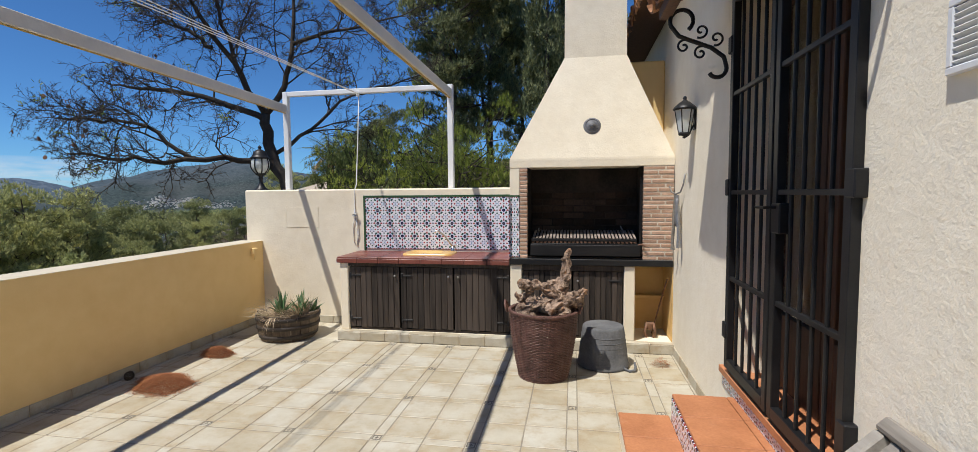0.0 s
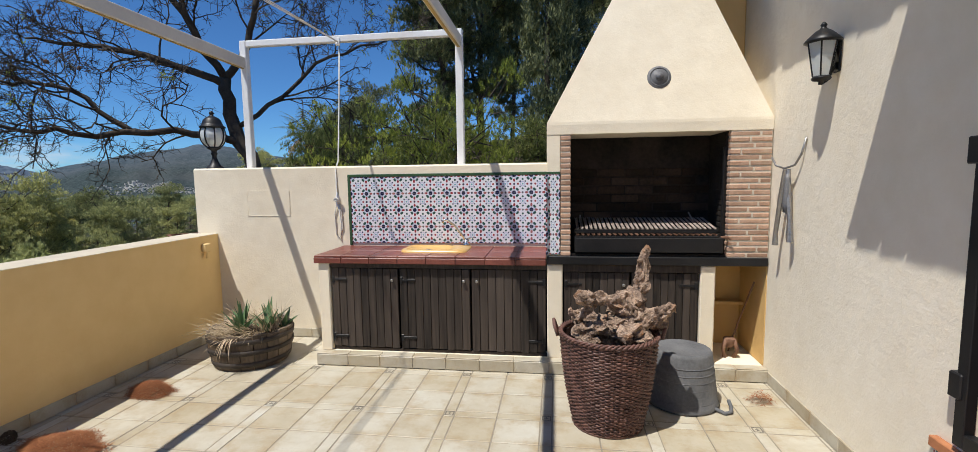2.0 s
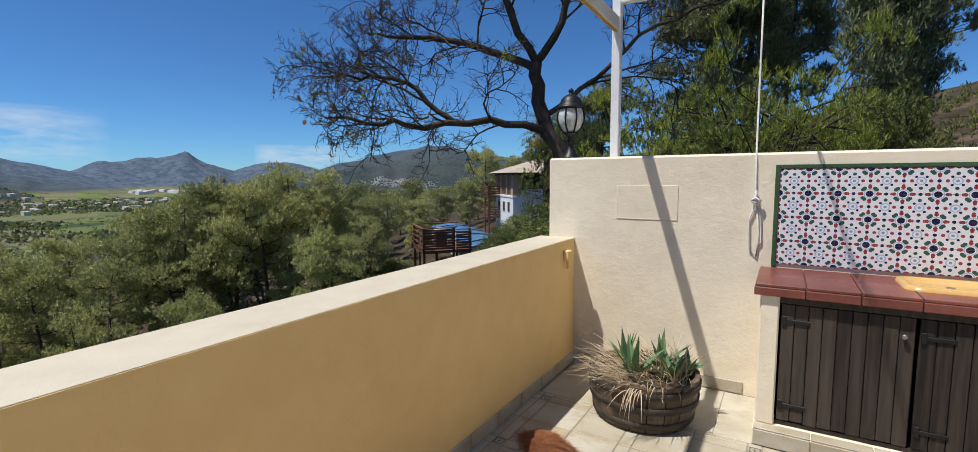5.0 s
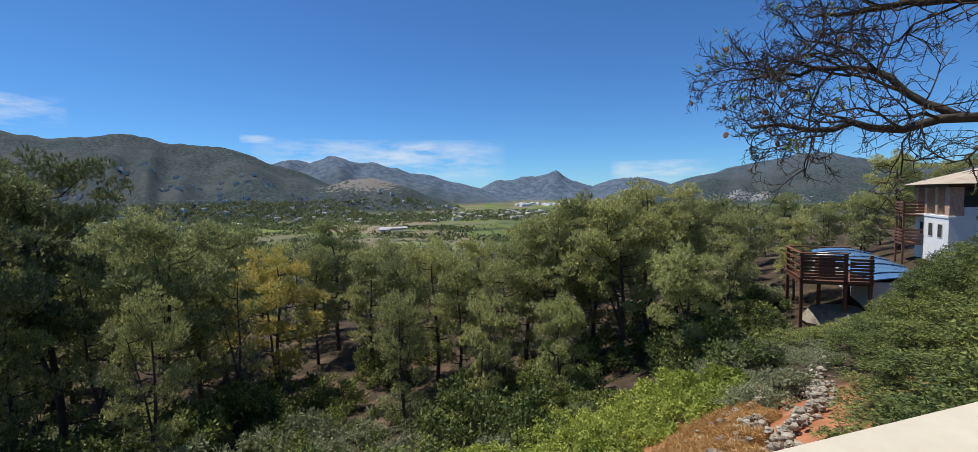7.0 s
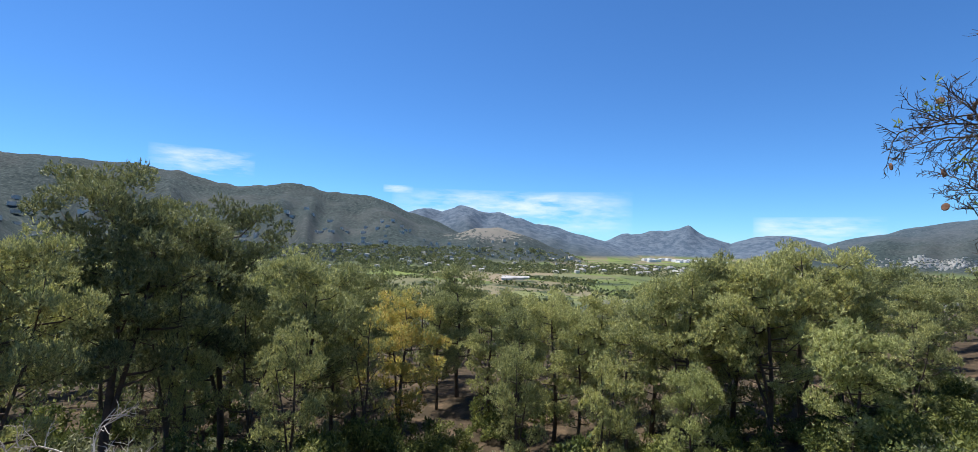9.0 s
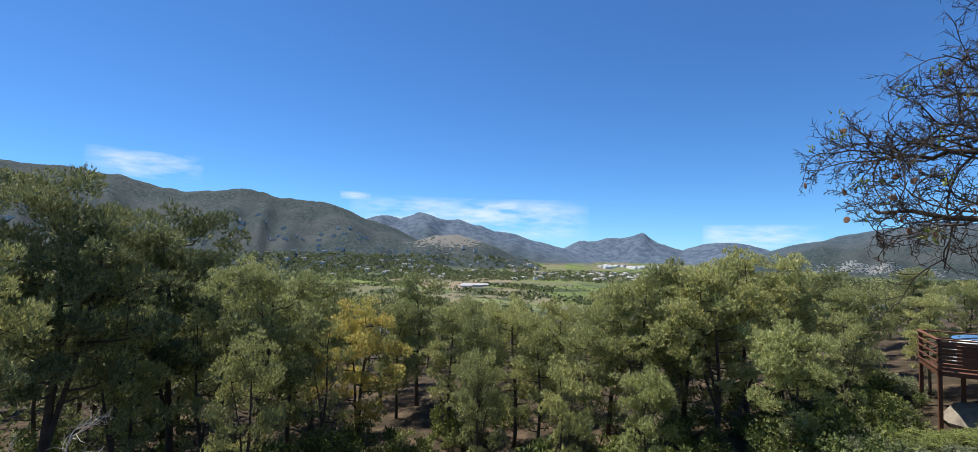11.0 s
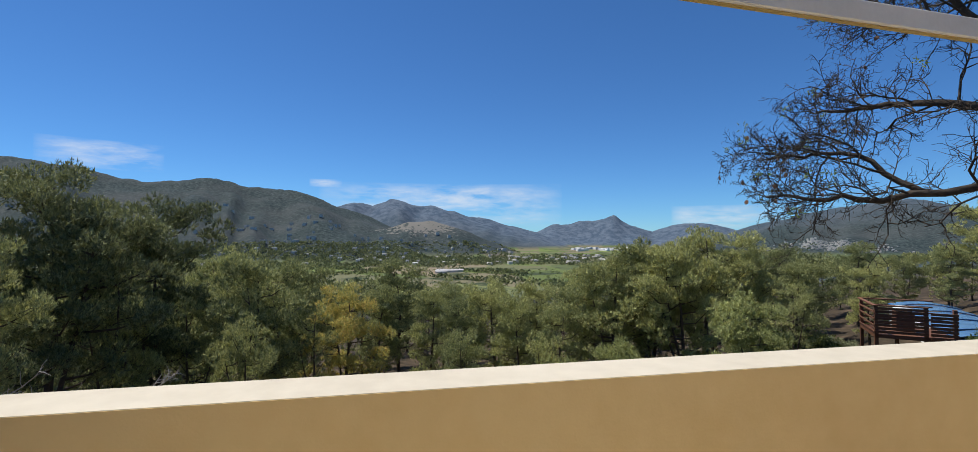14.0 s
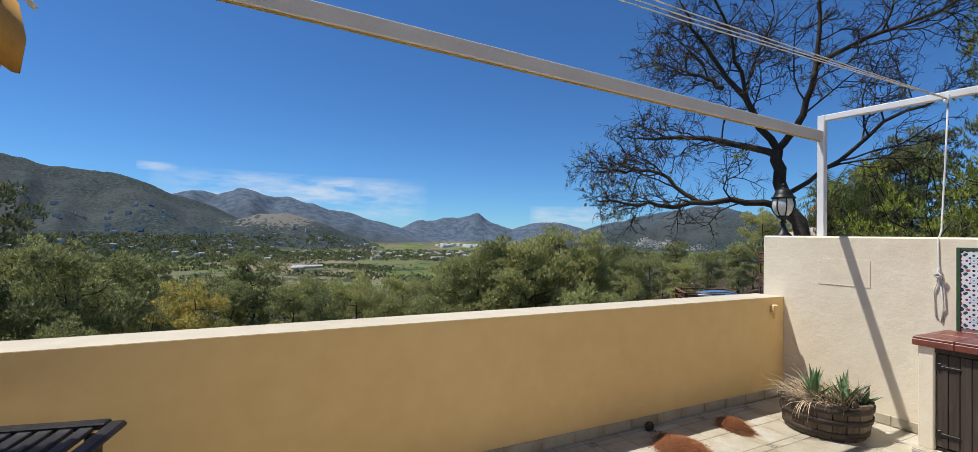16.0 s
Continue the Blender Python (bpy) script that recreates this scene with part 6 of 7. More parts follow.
# the wood further down the slope
wood_b = tree_thing("distant_pine", pine_shape(51, 11, 6.4, 0.12, 16, 11, 0.03, 1, 0.36, 0.09, (0.9, 1.4), 1.0, 5), PINE_BARK, PINE_GREEN, "green pine of the wood further down the slope", "pine tree", "pines of the lower wood")
wood_d = tree_thing("distant_pine", pine_shape(57, 11, 6.2, 0.12, 16, 11, 0.03, 1, 0.36, 0.09, (0.9, 1.4), 1.0, 5), PINE_BARK, PINE_DARK, "dark pine of the wood further down the slope", "pine tree", "pines of the lower wood")
spots_b, spots_d = [], []
for k in range(100):
    a = -52 + 118 * ((k * 0.618) % 1)
    d = 50 + 75 * ((k * 0.414 + 0.2) % 1)
    rise = np.interp(a, [-50, -15, -5, 2, 6, 20, 25, 45, 66], [-2.0, -3.2, -5.0, -5.5, -7.2, -6.8, -3.5, -2.2, 0.5]) + rng.uniform(-0.7, 0.4) - (d < 60) * 1.0
    (spots_b if k % 3 else spots_d).append(planted(a, d, rise, 11, rng.uniform(0, 6.28), rng.uniform(0.85, 1.1)))
stand(wood_b, spots_b)
stand(wood_d, spots_d)


def bush_shape(seed, r, h, puffs, each, length, width, up=0.3):
    gen = np.random.default_rng(seed)
    wood = Mesh()
    centres, radii = [], []
    for k in range(puffs):
        a, f = gen.uniform(0, 6.28), math.sqrt(gen.random())
        z = h * (0.15 + 0.75 * gen.random()) * (1.08 - 0.5 * f)
        c = (r * f * math.cos(a), r * f * math.sin(a), z)
        centres.append(c)
        radii.append(gen.uniform(0.14, 0.30) * r)
        if k % 3 == 0:
            wood.tube([(0.05 * k % 0.3 - 0.1, 0.1 * math.sin(k), -0.2), (c[0] * 0.5, c[1] * 0.5, z * 0.55), c], [0.03, 0.018, 0.006], 5)
    return wood, puff_leaves(gen, np.array(centres), np.array(radii), each, length, width, 0.85, up - 0.15)


def bush(seed, r, h, leaf, label, puffs=26, each=150, length=0.13, width=0.035):
    return tree_thing("shrub", bush_shape(seed, r, h, puffs, each, length, width), BARK, leaf, label, "shrub", "shrubs on the slope")


SH_DARK = bush(61, 1.6, 2.2, SHRUB_GREEN, "dense dark green shrub on the bank", 30, 90, 0.15, 0.045)
SH_BRIGHT = bush(62, 1.4, 1.6, SHRUB_BRIGHT, "bright green leafy shrub on the bank", 36, 110, 0.12, 0.04)
SH_GREY = bush(63, 1.3, 1.3, SHRUB_GREY, "grey-green dry shrub on the slope", 24, 110, 0.14, 0.028)
SH_DRY = bush(64, 0.8, 0.9, DRY_GRASS, "tuft of dry orange scrub on red soil", 20, 130, 0.2, 0.012)


def low(a, d, s, sink=0.3, eye=(-3.4, 1.8), tall=1.0):
    x, y = polar(a, d, eye)
    return x, y, ground_at(x, y) - sink, rng.uniform(0, 6.28), s, s * tall


def topped(a, d, rise, built, wide, eye=(-2.9, 1.8), eye_z=1.55):
    """A shrub whose top reaches that angle above the level."""
    x, y = polar(a, d, eye)
    g = ground_at(x, y) - 0.4
    sz = max(0.3, (eye_z + d * math.tan(radians(rise)) - g) / built)
    return x, y, g, rng.uniform(0, 6.28), wide, sz


SH_NEAR = bush(65, 1.5, 5.6, SHRUB_GREEN, "dense dark green bush on the bank beside the wall", 86, 115, 0.09, 0.030)
near_spots = []
for k in range(30):
    a = 49 + 15 * ((k * 0.618) % 1)
    d = 22 + 15 * ((k * 0.414 + 0.3) % 1)
    if a < 56.5:
        d = 30 + 0.4 * (d - 22)
    near_spots.append(topped(a, d, float(np.interp(a, [49, 54, 57, 59, 61, 66], [-13.5, -12.5, -11, -9, -4.5, -1.5])) + rng.uniform(-1.5, 0), 5.4, rng.uniform(0.7, 1.0)))
stand(SH_NEAR, near_spots + [topped(a, d, e, 5.4, w + 0.25) for a, d, e, w in ((63.6, 40, -3.8, 1.0), (65.2, 38, -2.6, 1.1), (62.4, 41, -6.2, 0.8), (75, 9, -1, 0.8), (71, 10, -5, 0.7), (67.5, 10.5, -10, 0.7), (64, 11, -14, 0.7), (60.5, 12, -17.5, 0.7), (73, 14, 0.5, 0.9), (70.5, 17, 0.6, 0.8), (68.2, 14, -5, 0.7), (65.3, 14.5, -9, 0.7), (62.3, 15, -12.5, 0.7), (59.5, 15.5, -15, 0.6), (67.3, 19, -4.5, 0.7), (64.5, 20, -7, 0.7), (62, 20, -9.5, 0.7), (59.8, 20, -11.5, 0.6), (70, 22, 0.5, 0.9), (67, 25, -4.6, 0.7), (64.3, 26, -7.0, 0.7))])
dark_spots = [low(a, d, s, 0.4, tall=t) for a, d, s, t in ((44, 27, 1.1, 0.9), (33, 26, 0.9, 1.0), (48, 27, 1.2, 1.0), (29, 27, 1.1, 1.1), (47, 33, 1.0, 0.8), (46, 31, 1.4, 1.2))]
for k in range(30):
    a = -48 + 76 * ((k * 0.618 + 0.1) % 1)
    dark_spots.append(low(a, 17 + 22 * ((k * 0.414) % 1), rng.uniform(0.8, 1.5), 0.3, tall=rng.uniform(0.8, 1.3)))
under_grey = []
for k in range(20):
    under_grey.append(low(44.5 + 6 * ((k * 0.618 + 0.2) % 1), 26 + 22 * ((k * 0.732) % 1), rng.uniform(0.9, 1.4), 0.3, tall=rng.uniform(0.9, 1.3)))
for k in range(18):
    dark_spots.append(low(41 + 9 * ((k * 0.618) % 1), 30 + 18 * ((k * 0.414 + 0.1) % 1), rng.uniform(0.9, 1.4), 0.4, tall=rng.uniform(0.9, 1.3)))
for k in range(74):
    a = -48 + 92 * ((k * 0.618 + 0.37) % 1)
    (dark_spots if k % 2 else under_grey).append(low(a, 25 + 26 * ((k * 0.732) % 1), rng.uniform(1.0, 1.7), 0.4, tall=rng.uniform(0.9, 1.5)))
stand(SH_DARK, dark_spots)
bright_spots = [low(a, d, s, 0.2, tall=t) for a, d, s, t in ((41, 19.5, 1.1, 1.0), (43.5, 21, 1.1, 1.0), (38, 23, 1.2, 1.0), (45, 23.5, 1.2, 1.1), (36, 21.5, 1.1, 1.0), (40.5, 25, 1.3, 1.0), (33.5, 20.5, 1.1, 1.0), (46.5, 20, 0.9, 0.9), (30, 22, 1.1, 1.0), (39, 18, 0.8, 0.8), (35, 18.5, 1.0, 1.0), (31, 19, 1.0, 1.0), (26, 20, 1.1, 1.0), (20, 18, 1.0, 1.0), (14, 19, 1.0, 0.9), (35, 13, 0.9, 0.9), (31, 12, 0.9, 0.9), (27, 13, 1.0, 0.9), (22, 13.5, 0.9, 0.9), (17, 14, 0.9, 0.9), (33, 15.5, 1.0, 1.0), (28, 16, 0.9, 1.0), (24, 17, 0.9, 0.8), (37, 21, 0.9, 0.9), (47, 22, 0.9, 0.9), (12, 15, 0.8, 0.8), (6, 17, 0.7, 0.8))]
stand(SH_BRIGHT, bright_spots)
grey_spots = [low(a, d, s, 0.2, tall=t) for a, d, s, t in ((50, 18.5, 0.9, 0.9), (51.5, 20, 1.0, 0.9), (53, 19, 0.9, 1.0), (48, 20, 0.9, 0.8), (34, 19, 0.8, 0.8), (30, 21, 0.9, 0.8))]
for k in range(16):
    grey_spots.append(low(48.5 + 7.5 * ((k * 0.618) % 1), 20 + 14 * ((k * 0.414) % 1), rng.uniform(0.5, 0.85), 0.15, tall=0.7))
for k in range(26):
    a = -46 + 80 * ((k * 0.618 + 0.5) % 1)
    grey_spots.append(low(a, 17 + 24 * ((k * 0.732) % 1), rng.uniform(0.7, 1.4), 0.2))
stand(SH_GREY, grey_spots + under_grey)
dry_spots = [low(42 + 8 * ((k * 0.618) % 1), 12.5 + 6 * ((k * 0.414) % 1), rng.uniform(0.6, 0.9), 0.1, tall=rng.uniform(0.7, 1.0)) for k in range(34)]
stand(SH_DRY, dry_spots + [low(a, d, s, 0.1, tall=t) for a, d, s, t in ((41, 13.5, 0.9, 0.8), (43, 14.5, 0.9, 0.9), (45, 15.5, 0.8, 0.9), (47, 14.2, 0.7, 0.8), (46.5, 17, 0.8, 0.8), (49, 16, 0.7, 0.7), (44, 12.5, 0.8, 0.7), (48.5, 13, 0.7, 0.7), (42, 16.5, 0.7, 0.7), (38.5, 13.5, 0.6, 0.7), (40, 15.5, 0.6, 0.7), (45.5, 13.3, 0.7, 0.8), (47.5, 15.2, 0.7, 0.9), (44, 16.5, 0.7, 0.9), (48, 18, 0.8, 0.8), (42.5, 13.2, 0.6, 0.7), (46, 18.6, 0.7, 0.8), (50.5, 17.2, 0.6, 0.7), (40.5, 14.2, 0.7, 0.8))])

# leafy tree, cypress and palm behind the wall
SPRING_LEAF = foliage("spring_leaves", [(0.10, 0.14, 0.028), (0.25, 0.30, 0.052), (0.50, 0.52, 0.10)], 0.42)
LEAFY = tree_thing("leafy_tree", pine_shape(71, 5.0, 4.4, 0.2, 30, 130, 0.04, 3, 0.10, 0.012, (0.22, 0.42), 1.4), BARK, SPRING_LEAF, "bright green feathery tree behind the garden wall", "tree", "leafy trees behind the wall")
LEAFY_D = tree_thing("leafy_tree", pine_shape(72, 5.0, 4.4, 0.12, 30, 130, 0.04, 3, 0.10, 0.014, (0.28, 0.5), 1.4), BARK, SHRUB_GREEN, "dark green leafy tree behind the garden wall", "tree", "leafy trees behind the wall")
E0 = (0.33, 0.0)
stand(LEAFY, [planted(69, 13, 6.5, 5, 0.3, 0.7, E0, 1.6), planted(75.5, 11, 10.5, 5, 2.3, 0.6, E0, 1.6)])
stand(LEAFY_D, [planted(72, 14, 8.5, 5, 1.0, 0.9, E0, 1.6), planted(63, 24, 6, 5, 1.9, 0.55, E0, 1.6), planted(65.5, 20, 6.5, 5, 2.9, 0.6, E0, 1.6), planted(76, 12, 6.5, 5, 3.0, 0.9, E0, 1.6), planted(80, 13, 5.5, 5, 5.0, 1.0, E0, 1.6), planted(85, 13, 7, 5, 0.4, 0.9, E0, 1.6), planted(97, 12, 12, 5, 3.6, 0.9, E0, 1.6)])
gen = np.random.default_rng(80)
zz = gen.random(260)
ang = gen.uniform(0, 6.28, 260)
rad = 1.05 * np.sqrt(np.clip(np.sin(np.pi * (0.08 + 0.9 * zz)), 0, 1)) * (0.55 + 0.45 * gen.random(260))
cc = np.stack([rad * np.cos(ang), rad * np.sin(ang), 0.4 + 12.6 * zz], 1)
cypress = tree_thing("cypress", (Mesh().tube([(0, 0, 0), (0, 0.05, 6), (0, 0, 12)], [0.18, 0.12, 0.02], 7), puff_leaves(gen, cc, np.full(260, 0.36), 120, 0.17, 0.024, 1.2, 1.3)), BARK, PINE_DARK, "narrow dark cypress behind the chimney", "cypress", "cypresses")
stand(cypress, [planted(87, 15.5, 30, 13, 0.4, 0.9, E0, 1.6), planted(89.5, 17, 26, 13, 2.0, 0.9, E0, 1.6)])


def palm_tree(x, y, z, h, label):
    t = thing("palm_tree", (x, y, z), label, "palm")
    part("trunk", Mesh().tube([(x, y, z), (x + 0.1, y, z + h * 0.5), (x + 0.15, y + 0.05, z + h)], [0.22, 0.17, 0.16], 10), BARK, t, smooth=True)
    gen = random.Random(9)
    for k in range(34):
        a, el = 2.4 * k, 1.25 - 1.9 * k / 34
        m = Mesh()
        p, d = Vector((x + 0.15, y + 0.05, z + h)), Vector((math.cos(a) * math.cos(el), math.sin(a) * math.cos(el), math.sin(el)))
        path = []
        for i in range(11):
            path.append(p.copy())
            if i > 1:
                sd = d.cross(Vector((0, 0, 1))).normalized()
                for s in (-1, 1):
                    for j in range(2):
                        q = p + d * 0.08 * j
                        tip = q + (sd * s * 0.9 + d * 0.6 + Vector((0, 0, -0.25))) * 0.42 * math.sin(math.pi * min(1, 0.2 + i / 11))
                        m.add([q - d * 0.02, q + d * 0.02, tip], [(0, 1, 2)])
            p = p + d * 0.165
            d = (d + Vector((0, 0, -0.10))).normalized()
        m.tube(path, [0.02 - 0.0016 * i for i in range(11)], 4)
        part("frond", m, SHRUB_GREEN if k < 28 else DRY_GRASS, t)
    return t


px, py = polar(67, 22, (-2.9, 1.8))
palm_tree(px, py, ground_at(px, py), 6.0, "shaggy palm with drooping fronds by the neighbouring house")
px, py = polar(43.5, 24)
palm_tree(px, py, ground_at(px, py) - 2.2, 2.6, "low palm among the shrubs of the slope")

# ---- the bare jacaranda ----
jac = thing("jacaranda", (-4.3, 7.8, -0.6), "leafless jacaranda with dark crooked limbs and a few brown pods", "tree")
limbs = [
    [(-4.15, 7.8, -1.0), (-4.35, 7.78, 0.6), (-4.57, 7.76, 1.67), (-4.93, 7.8, 2.36), (-5.0, 7.8, 3.0)],
    [(-4.78, 7.78, 2.1), (-5.25, 7.2, 2.2), (-5.85, 6.5, 2.12), (-6.25, 6.05, 2.15), (-6.65, 5.7, 2.18)],
    [(-5.0, 7.8, 2.9), (-5.55, 7.35, 3.15), (-6.05, 7.05, 3.3), (-6.4, 6.8, 3.3), (-6.7, 6.5, 3.3)],
    [(-5.0, 7.8, 3.0), (-5.25, 7.45, 3.7), (-5.5, 7.15, 4.3), (-5.75, 6.85, 4.9), (-5.9, 6.65, 5.4)],
    [(-5.0, 7.8, 3.0), (-4.66, 7.9, 3.6), (-4.5, 7.9, 4.3), (-4.45, 7.9, 5.1), (-4.2, 7.8, 6.0)],
    [(-4.5, 7.9, 4.2), (-3.9, 8.2, 4.5), (-3.2, 8.4, 4.6), (-2.4, 8.5, 4.9)],
    [(-4.85, 7.8, 2.3), (-4.3, 7.95, 2.7), (-3.7, 8.1, 3.2), (-3.0, 8.3, 3.5), (-2.2, 8.5, 3.7)],
    [(-5.2, 7.6, 3.45), (-5.25, 7.2, 4.3), (-5.35, 6.9, 5.1), (-5.5, 6.6, 6.0)],
    [(-5.6, 6.8, 2.15), (-6.1, 6.5, 2.6), (-6.6, 6.15, 2.72), (-6.95, 5.85, 2.7)],
    [(-5.5, 7.2, 4.0), (-5.9, 7.1, 4.3), (-6.2, 7.05, 4.5), (-6.45, 6.95, 4.8)],
]
gen = random.Random(77)


def bend(path, num):
    """Points along a smooth, slightly crooked line through the given ones."""
    pts = [Vector(p) for p in path]
    out = []
    for k in range(num + 1):
        f = k / num * (len(pts) - 1)
        i = min(int(f), len(pts) - 2)
        u = f - i
        p0, p1, p2, p3 = pts[max(i - 1, 0)], pts[i], pts[i + 1], pts[min(i + 2, len(pts) - 1)]
        q = 0.5 * ((2 * p1) + (p2 - p0) * u + (2 * p0 - 5 * p1 + 4 * p2 - p3) * u * u + (3 * p1 - p0 - 3 * p2 + p3) * u ** 3)
        if 0 < k < num:
            q = q + Vector((gen.uniform(-1, 1), gen.uniform(-1, 1), gen.uniform(-1, 1))) * 0.035
        out.append(q)
    return out


twigs = Mesh()
tips = []


def crooked(start, way, length, r, level):
    """A zigzag branch with smaller ones, drooping and then turning up at its tips."""
    n = 6 if level < 2 else 4 if level == 2 else 3
    p, d = Vector(start), Vector(way).normalized()
    path = [p.copy()]
    for k in range(n):
        j = 0.42 if level < 3 else 0.5
        d = (d + Vector((gen.uniform(-j, j), gen.uniform(-j, j), gen.uniform(-j, j) + (0.10 if k > n // 2 else -0.03)))).normalized()
        p = p + d * (length / n)
        path.append(p.copy())
    twigs.tube(path, [r * (1 - 0.6 * k / n) for k in range(n + 1)], 5 if level < 2 else 3, False)
    if level == 4:
        tips.append(path[-1])
        return
    kids = (0, 7, 6, 5)[level]
    for k in range(kids):
        f = 0.2 + 0.8 * (k + gen.random()) / kids
        i = min(int(f * n), n - 1)
        q = path[i].lerp(path[i + 1], f * n - i)
        ax = (path[i + 1] - path[i]).normalized()
        out = ax.orthogonal().normalized()
        out.rotate(Matrix.Rotation(gen.uniform(0, 6.28), 3, ax))
        crooked(q, ax * 0.65 + out * 0.85 + Vector((0, 0, 0.12)), length * gen.uniform(0.32, 0.54), max(0.0030, r * 0.58), level + 1)


for k, lim in enumerate(limbs):
    path = bend(lim, 14)
    r0 = 0.135 if k == 0 else 0.058 if k < 5 else 0.038
    part("trunk" if k == 0 else "limb", Mesh().tube(path, [r0 * (1 - (0.4 if k == 0 else 0.78) * i / 14) for i in range(15)], 9), BARK, jac, smooth=True)
    if k == 0:
        continue
    turn_about = gen.uniform(0, 6.28)
    for i in range(3, 15):
        ax = (path[i] - path[i - 1]).normalized()
        out = ax.orthogonal().normalized()
        turn_about += 2.4
        out.rotate(Matrix.Rotation(turn_about, 3, ax))
        out.z *= 0.8
        crooked(path[i], ax * 0.75 + out * 0.8, gen.uniform(0.8, 1.4) * (1.22 - 0.062 * i), 0.0185 - 0.0008 * i, 1)
part("fine_branching", twigs, BARK, jac, kind="stuff")
for k in range(34):
    q = gen.choice([p for p in tips if p.x < (-6.2 if k % 2 else -5)])
    m = Mesh().lathe([(0.0, -0.008), (0.026, -0.006), (0.031, 0.0), (0.026, 0.006), (0.0, 0.008)], (0, 0, 0), 10)
    turn_m = Matrix.Translation(q - Vector((0, 0, 0.04))) @ Matrix.Rotation(gen.uniform(0, 3), 4, 'Z') @ Matrix.Rotation(1.4, 4, 'X')
    m.v = [tuple(turn_m @ Vector(p)) for p in m.v]
    part("pod", m, RUST, jac)
lv = np.array([tuple(gen.choice(tips)) for k in range(700)])
g2 = np.random.default_rng(5)
sprouts = puff_leaves(g2, lv[g2.integers(0, 90, 120)], np.full(120, 0.07), 9, 0.05, 0.008, 1.0, 0.2)
part("sprout", leaf_mesh("sprout", *sprouts, SHRUB_BRIGHT), SHRUB_BRIGHT, jac)

# ---- dead branches below the parapet ----
PALE_WOOD = mottled("bleached_wood", (0.32, 0.29, 0.25), (0.56, 0.52, 0.46), 4, 40, 0.9, 0.4, 0.005)
dead = thing("dead_branches", (-9.3, -3.4, -5.4), "bleached dead branches standing up from the slope", "dead tree")
gen = random.Random(31)
twigs = Mesh()
for tip in ((-9.6, -2.4, -1.2), (-8.9, -3.9, -1.5), (-10.4, -3.2, -1.2), (-9.2, -4.9, -1.4), (-8.8, -2.2, -1.9), (-10.2, -4.6, -0.9)):
    path = bend([(-9.3, -3.4, -5.6), (-9.3 + (tip[0] + 9.3) * 0.3, -3.4 + (tip[1] + 3.4) * 0.3, -3.0), tip], 10)
    part("limb", Mesh().tube(path, [0.06 * (1 - 0.08 * i) for i in range(11)], 7), PALE_WOOD, dead, smooth=True)
    for i in range(5, 11):
        ax = (path[i] - path[i - 1]).normalized()
        out = ax.orthogonal().normalized()
        out.rotate(Matrix.Rotation(gen.uniform(0, 6.28), 3, ax))
        crooked(path[i], ax * 0.5 + out, gen.uniform(0.6, 1.2), 0.016, 2)
part("fine_branching", twigs, PALE_WOOD, dead, kind="stuff")

# ---- dry stone terraces ----
STONE = mottled("pale_limestone", (0.17, 0.145, 0.11), (0.39, 0.345, 0.275), 3, 20, 0.95, 0.6, 0.02, vary=0.25)
stone_data = []
for k in range(6):
    gs = random.Random(90 + k)
    m = Mesh()
    rings = [(0.0, -0.5), (0.42, -0.42), (0.52, -0.1), (0.48, 0.25), (0.3, 0.46), (0.0, 0.5)]
    m.lathe(rings, (0, 0, 0), 6)
    m.v = [tuple(Vector(p) * (1 + 0.5 * noise.noise(Vector(p) * 2.1 + Vector((k * 7, 0, 0))))) for p in m.v]
    stone_data.append(m.data("stone", STONE))
gs = random.Random(12)
for way, label in (([(36.5, 12.8), (38.5, 14), (42, 15.6), (46, 18), (49, 20.5), (51, 24)], "tumbled dry-stone terrace wall of pale limestone"), ([(50.5, 11.5), (50, 13), (52, 15.5), (54, 17.5), (53, 20.5), (54, 25)], "dry-stone terrace wall beside red soil"), ([(43.5, 12.4), (45.5, 14.2), (48.5, 16.4)], "low run of dry stones between strips of red soil")):
    pts = [polar(a, d, (-3.05, 1.81)) for a, d in way]
    w = thing("dry_stone_wall", (*pts[0], ground_at(*pts[0])), label, "stone wall", "dry stone walls")
    for k in range(270):
        f = gs.random() * (len(pts) - 1)
        i = int(f)
        x = pts[i][0] + (pts[i + 1][0] - pts[i][0]) * (f - i) + gs.gauss(0, 0.22)
        y = pts[i][1] + (pts[i + 1][1] - pts[i][1]) * (f - i) + gs.gauss(0, 0.22)
        s = gs.uniform(0.10, 0.27)
        piece("stone", gs.choice(stone_data), (x, y, ground_at(x, y) + gs.uniform(0.0, 0.45)), w, gs.uniform(0, 6.28), (s * gs.uniform(0.8, 1.5), s, s * gs.uniform(0.6, 0.9)))

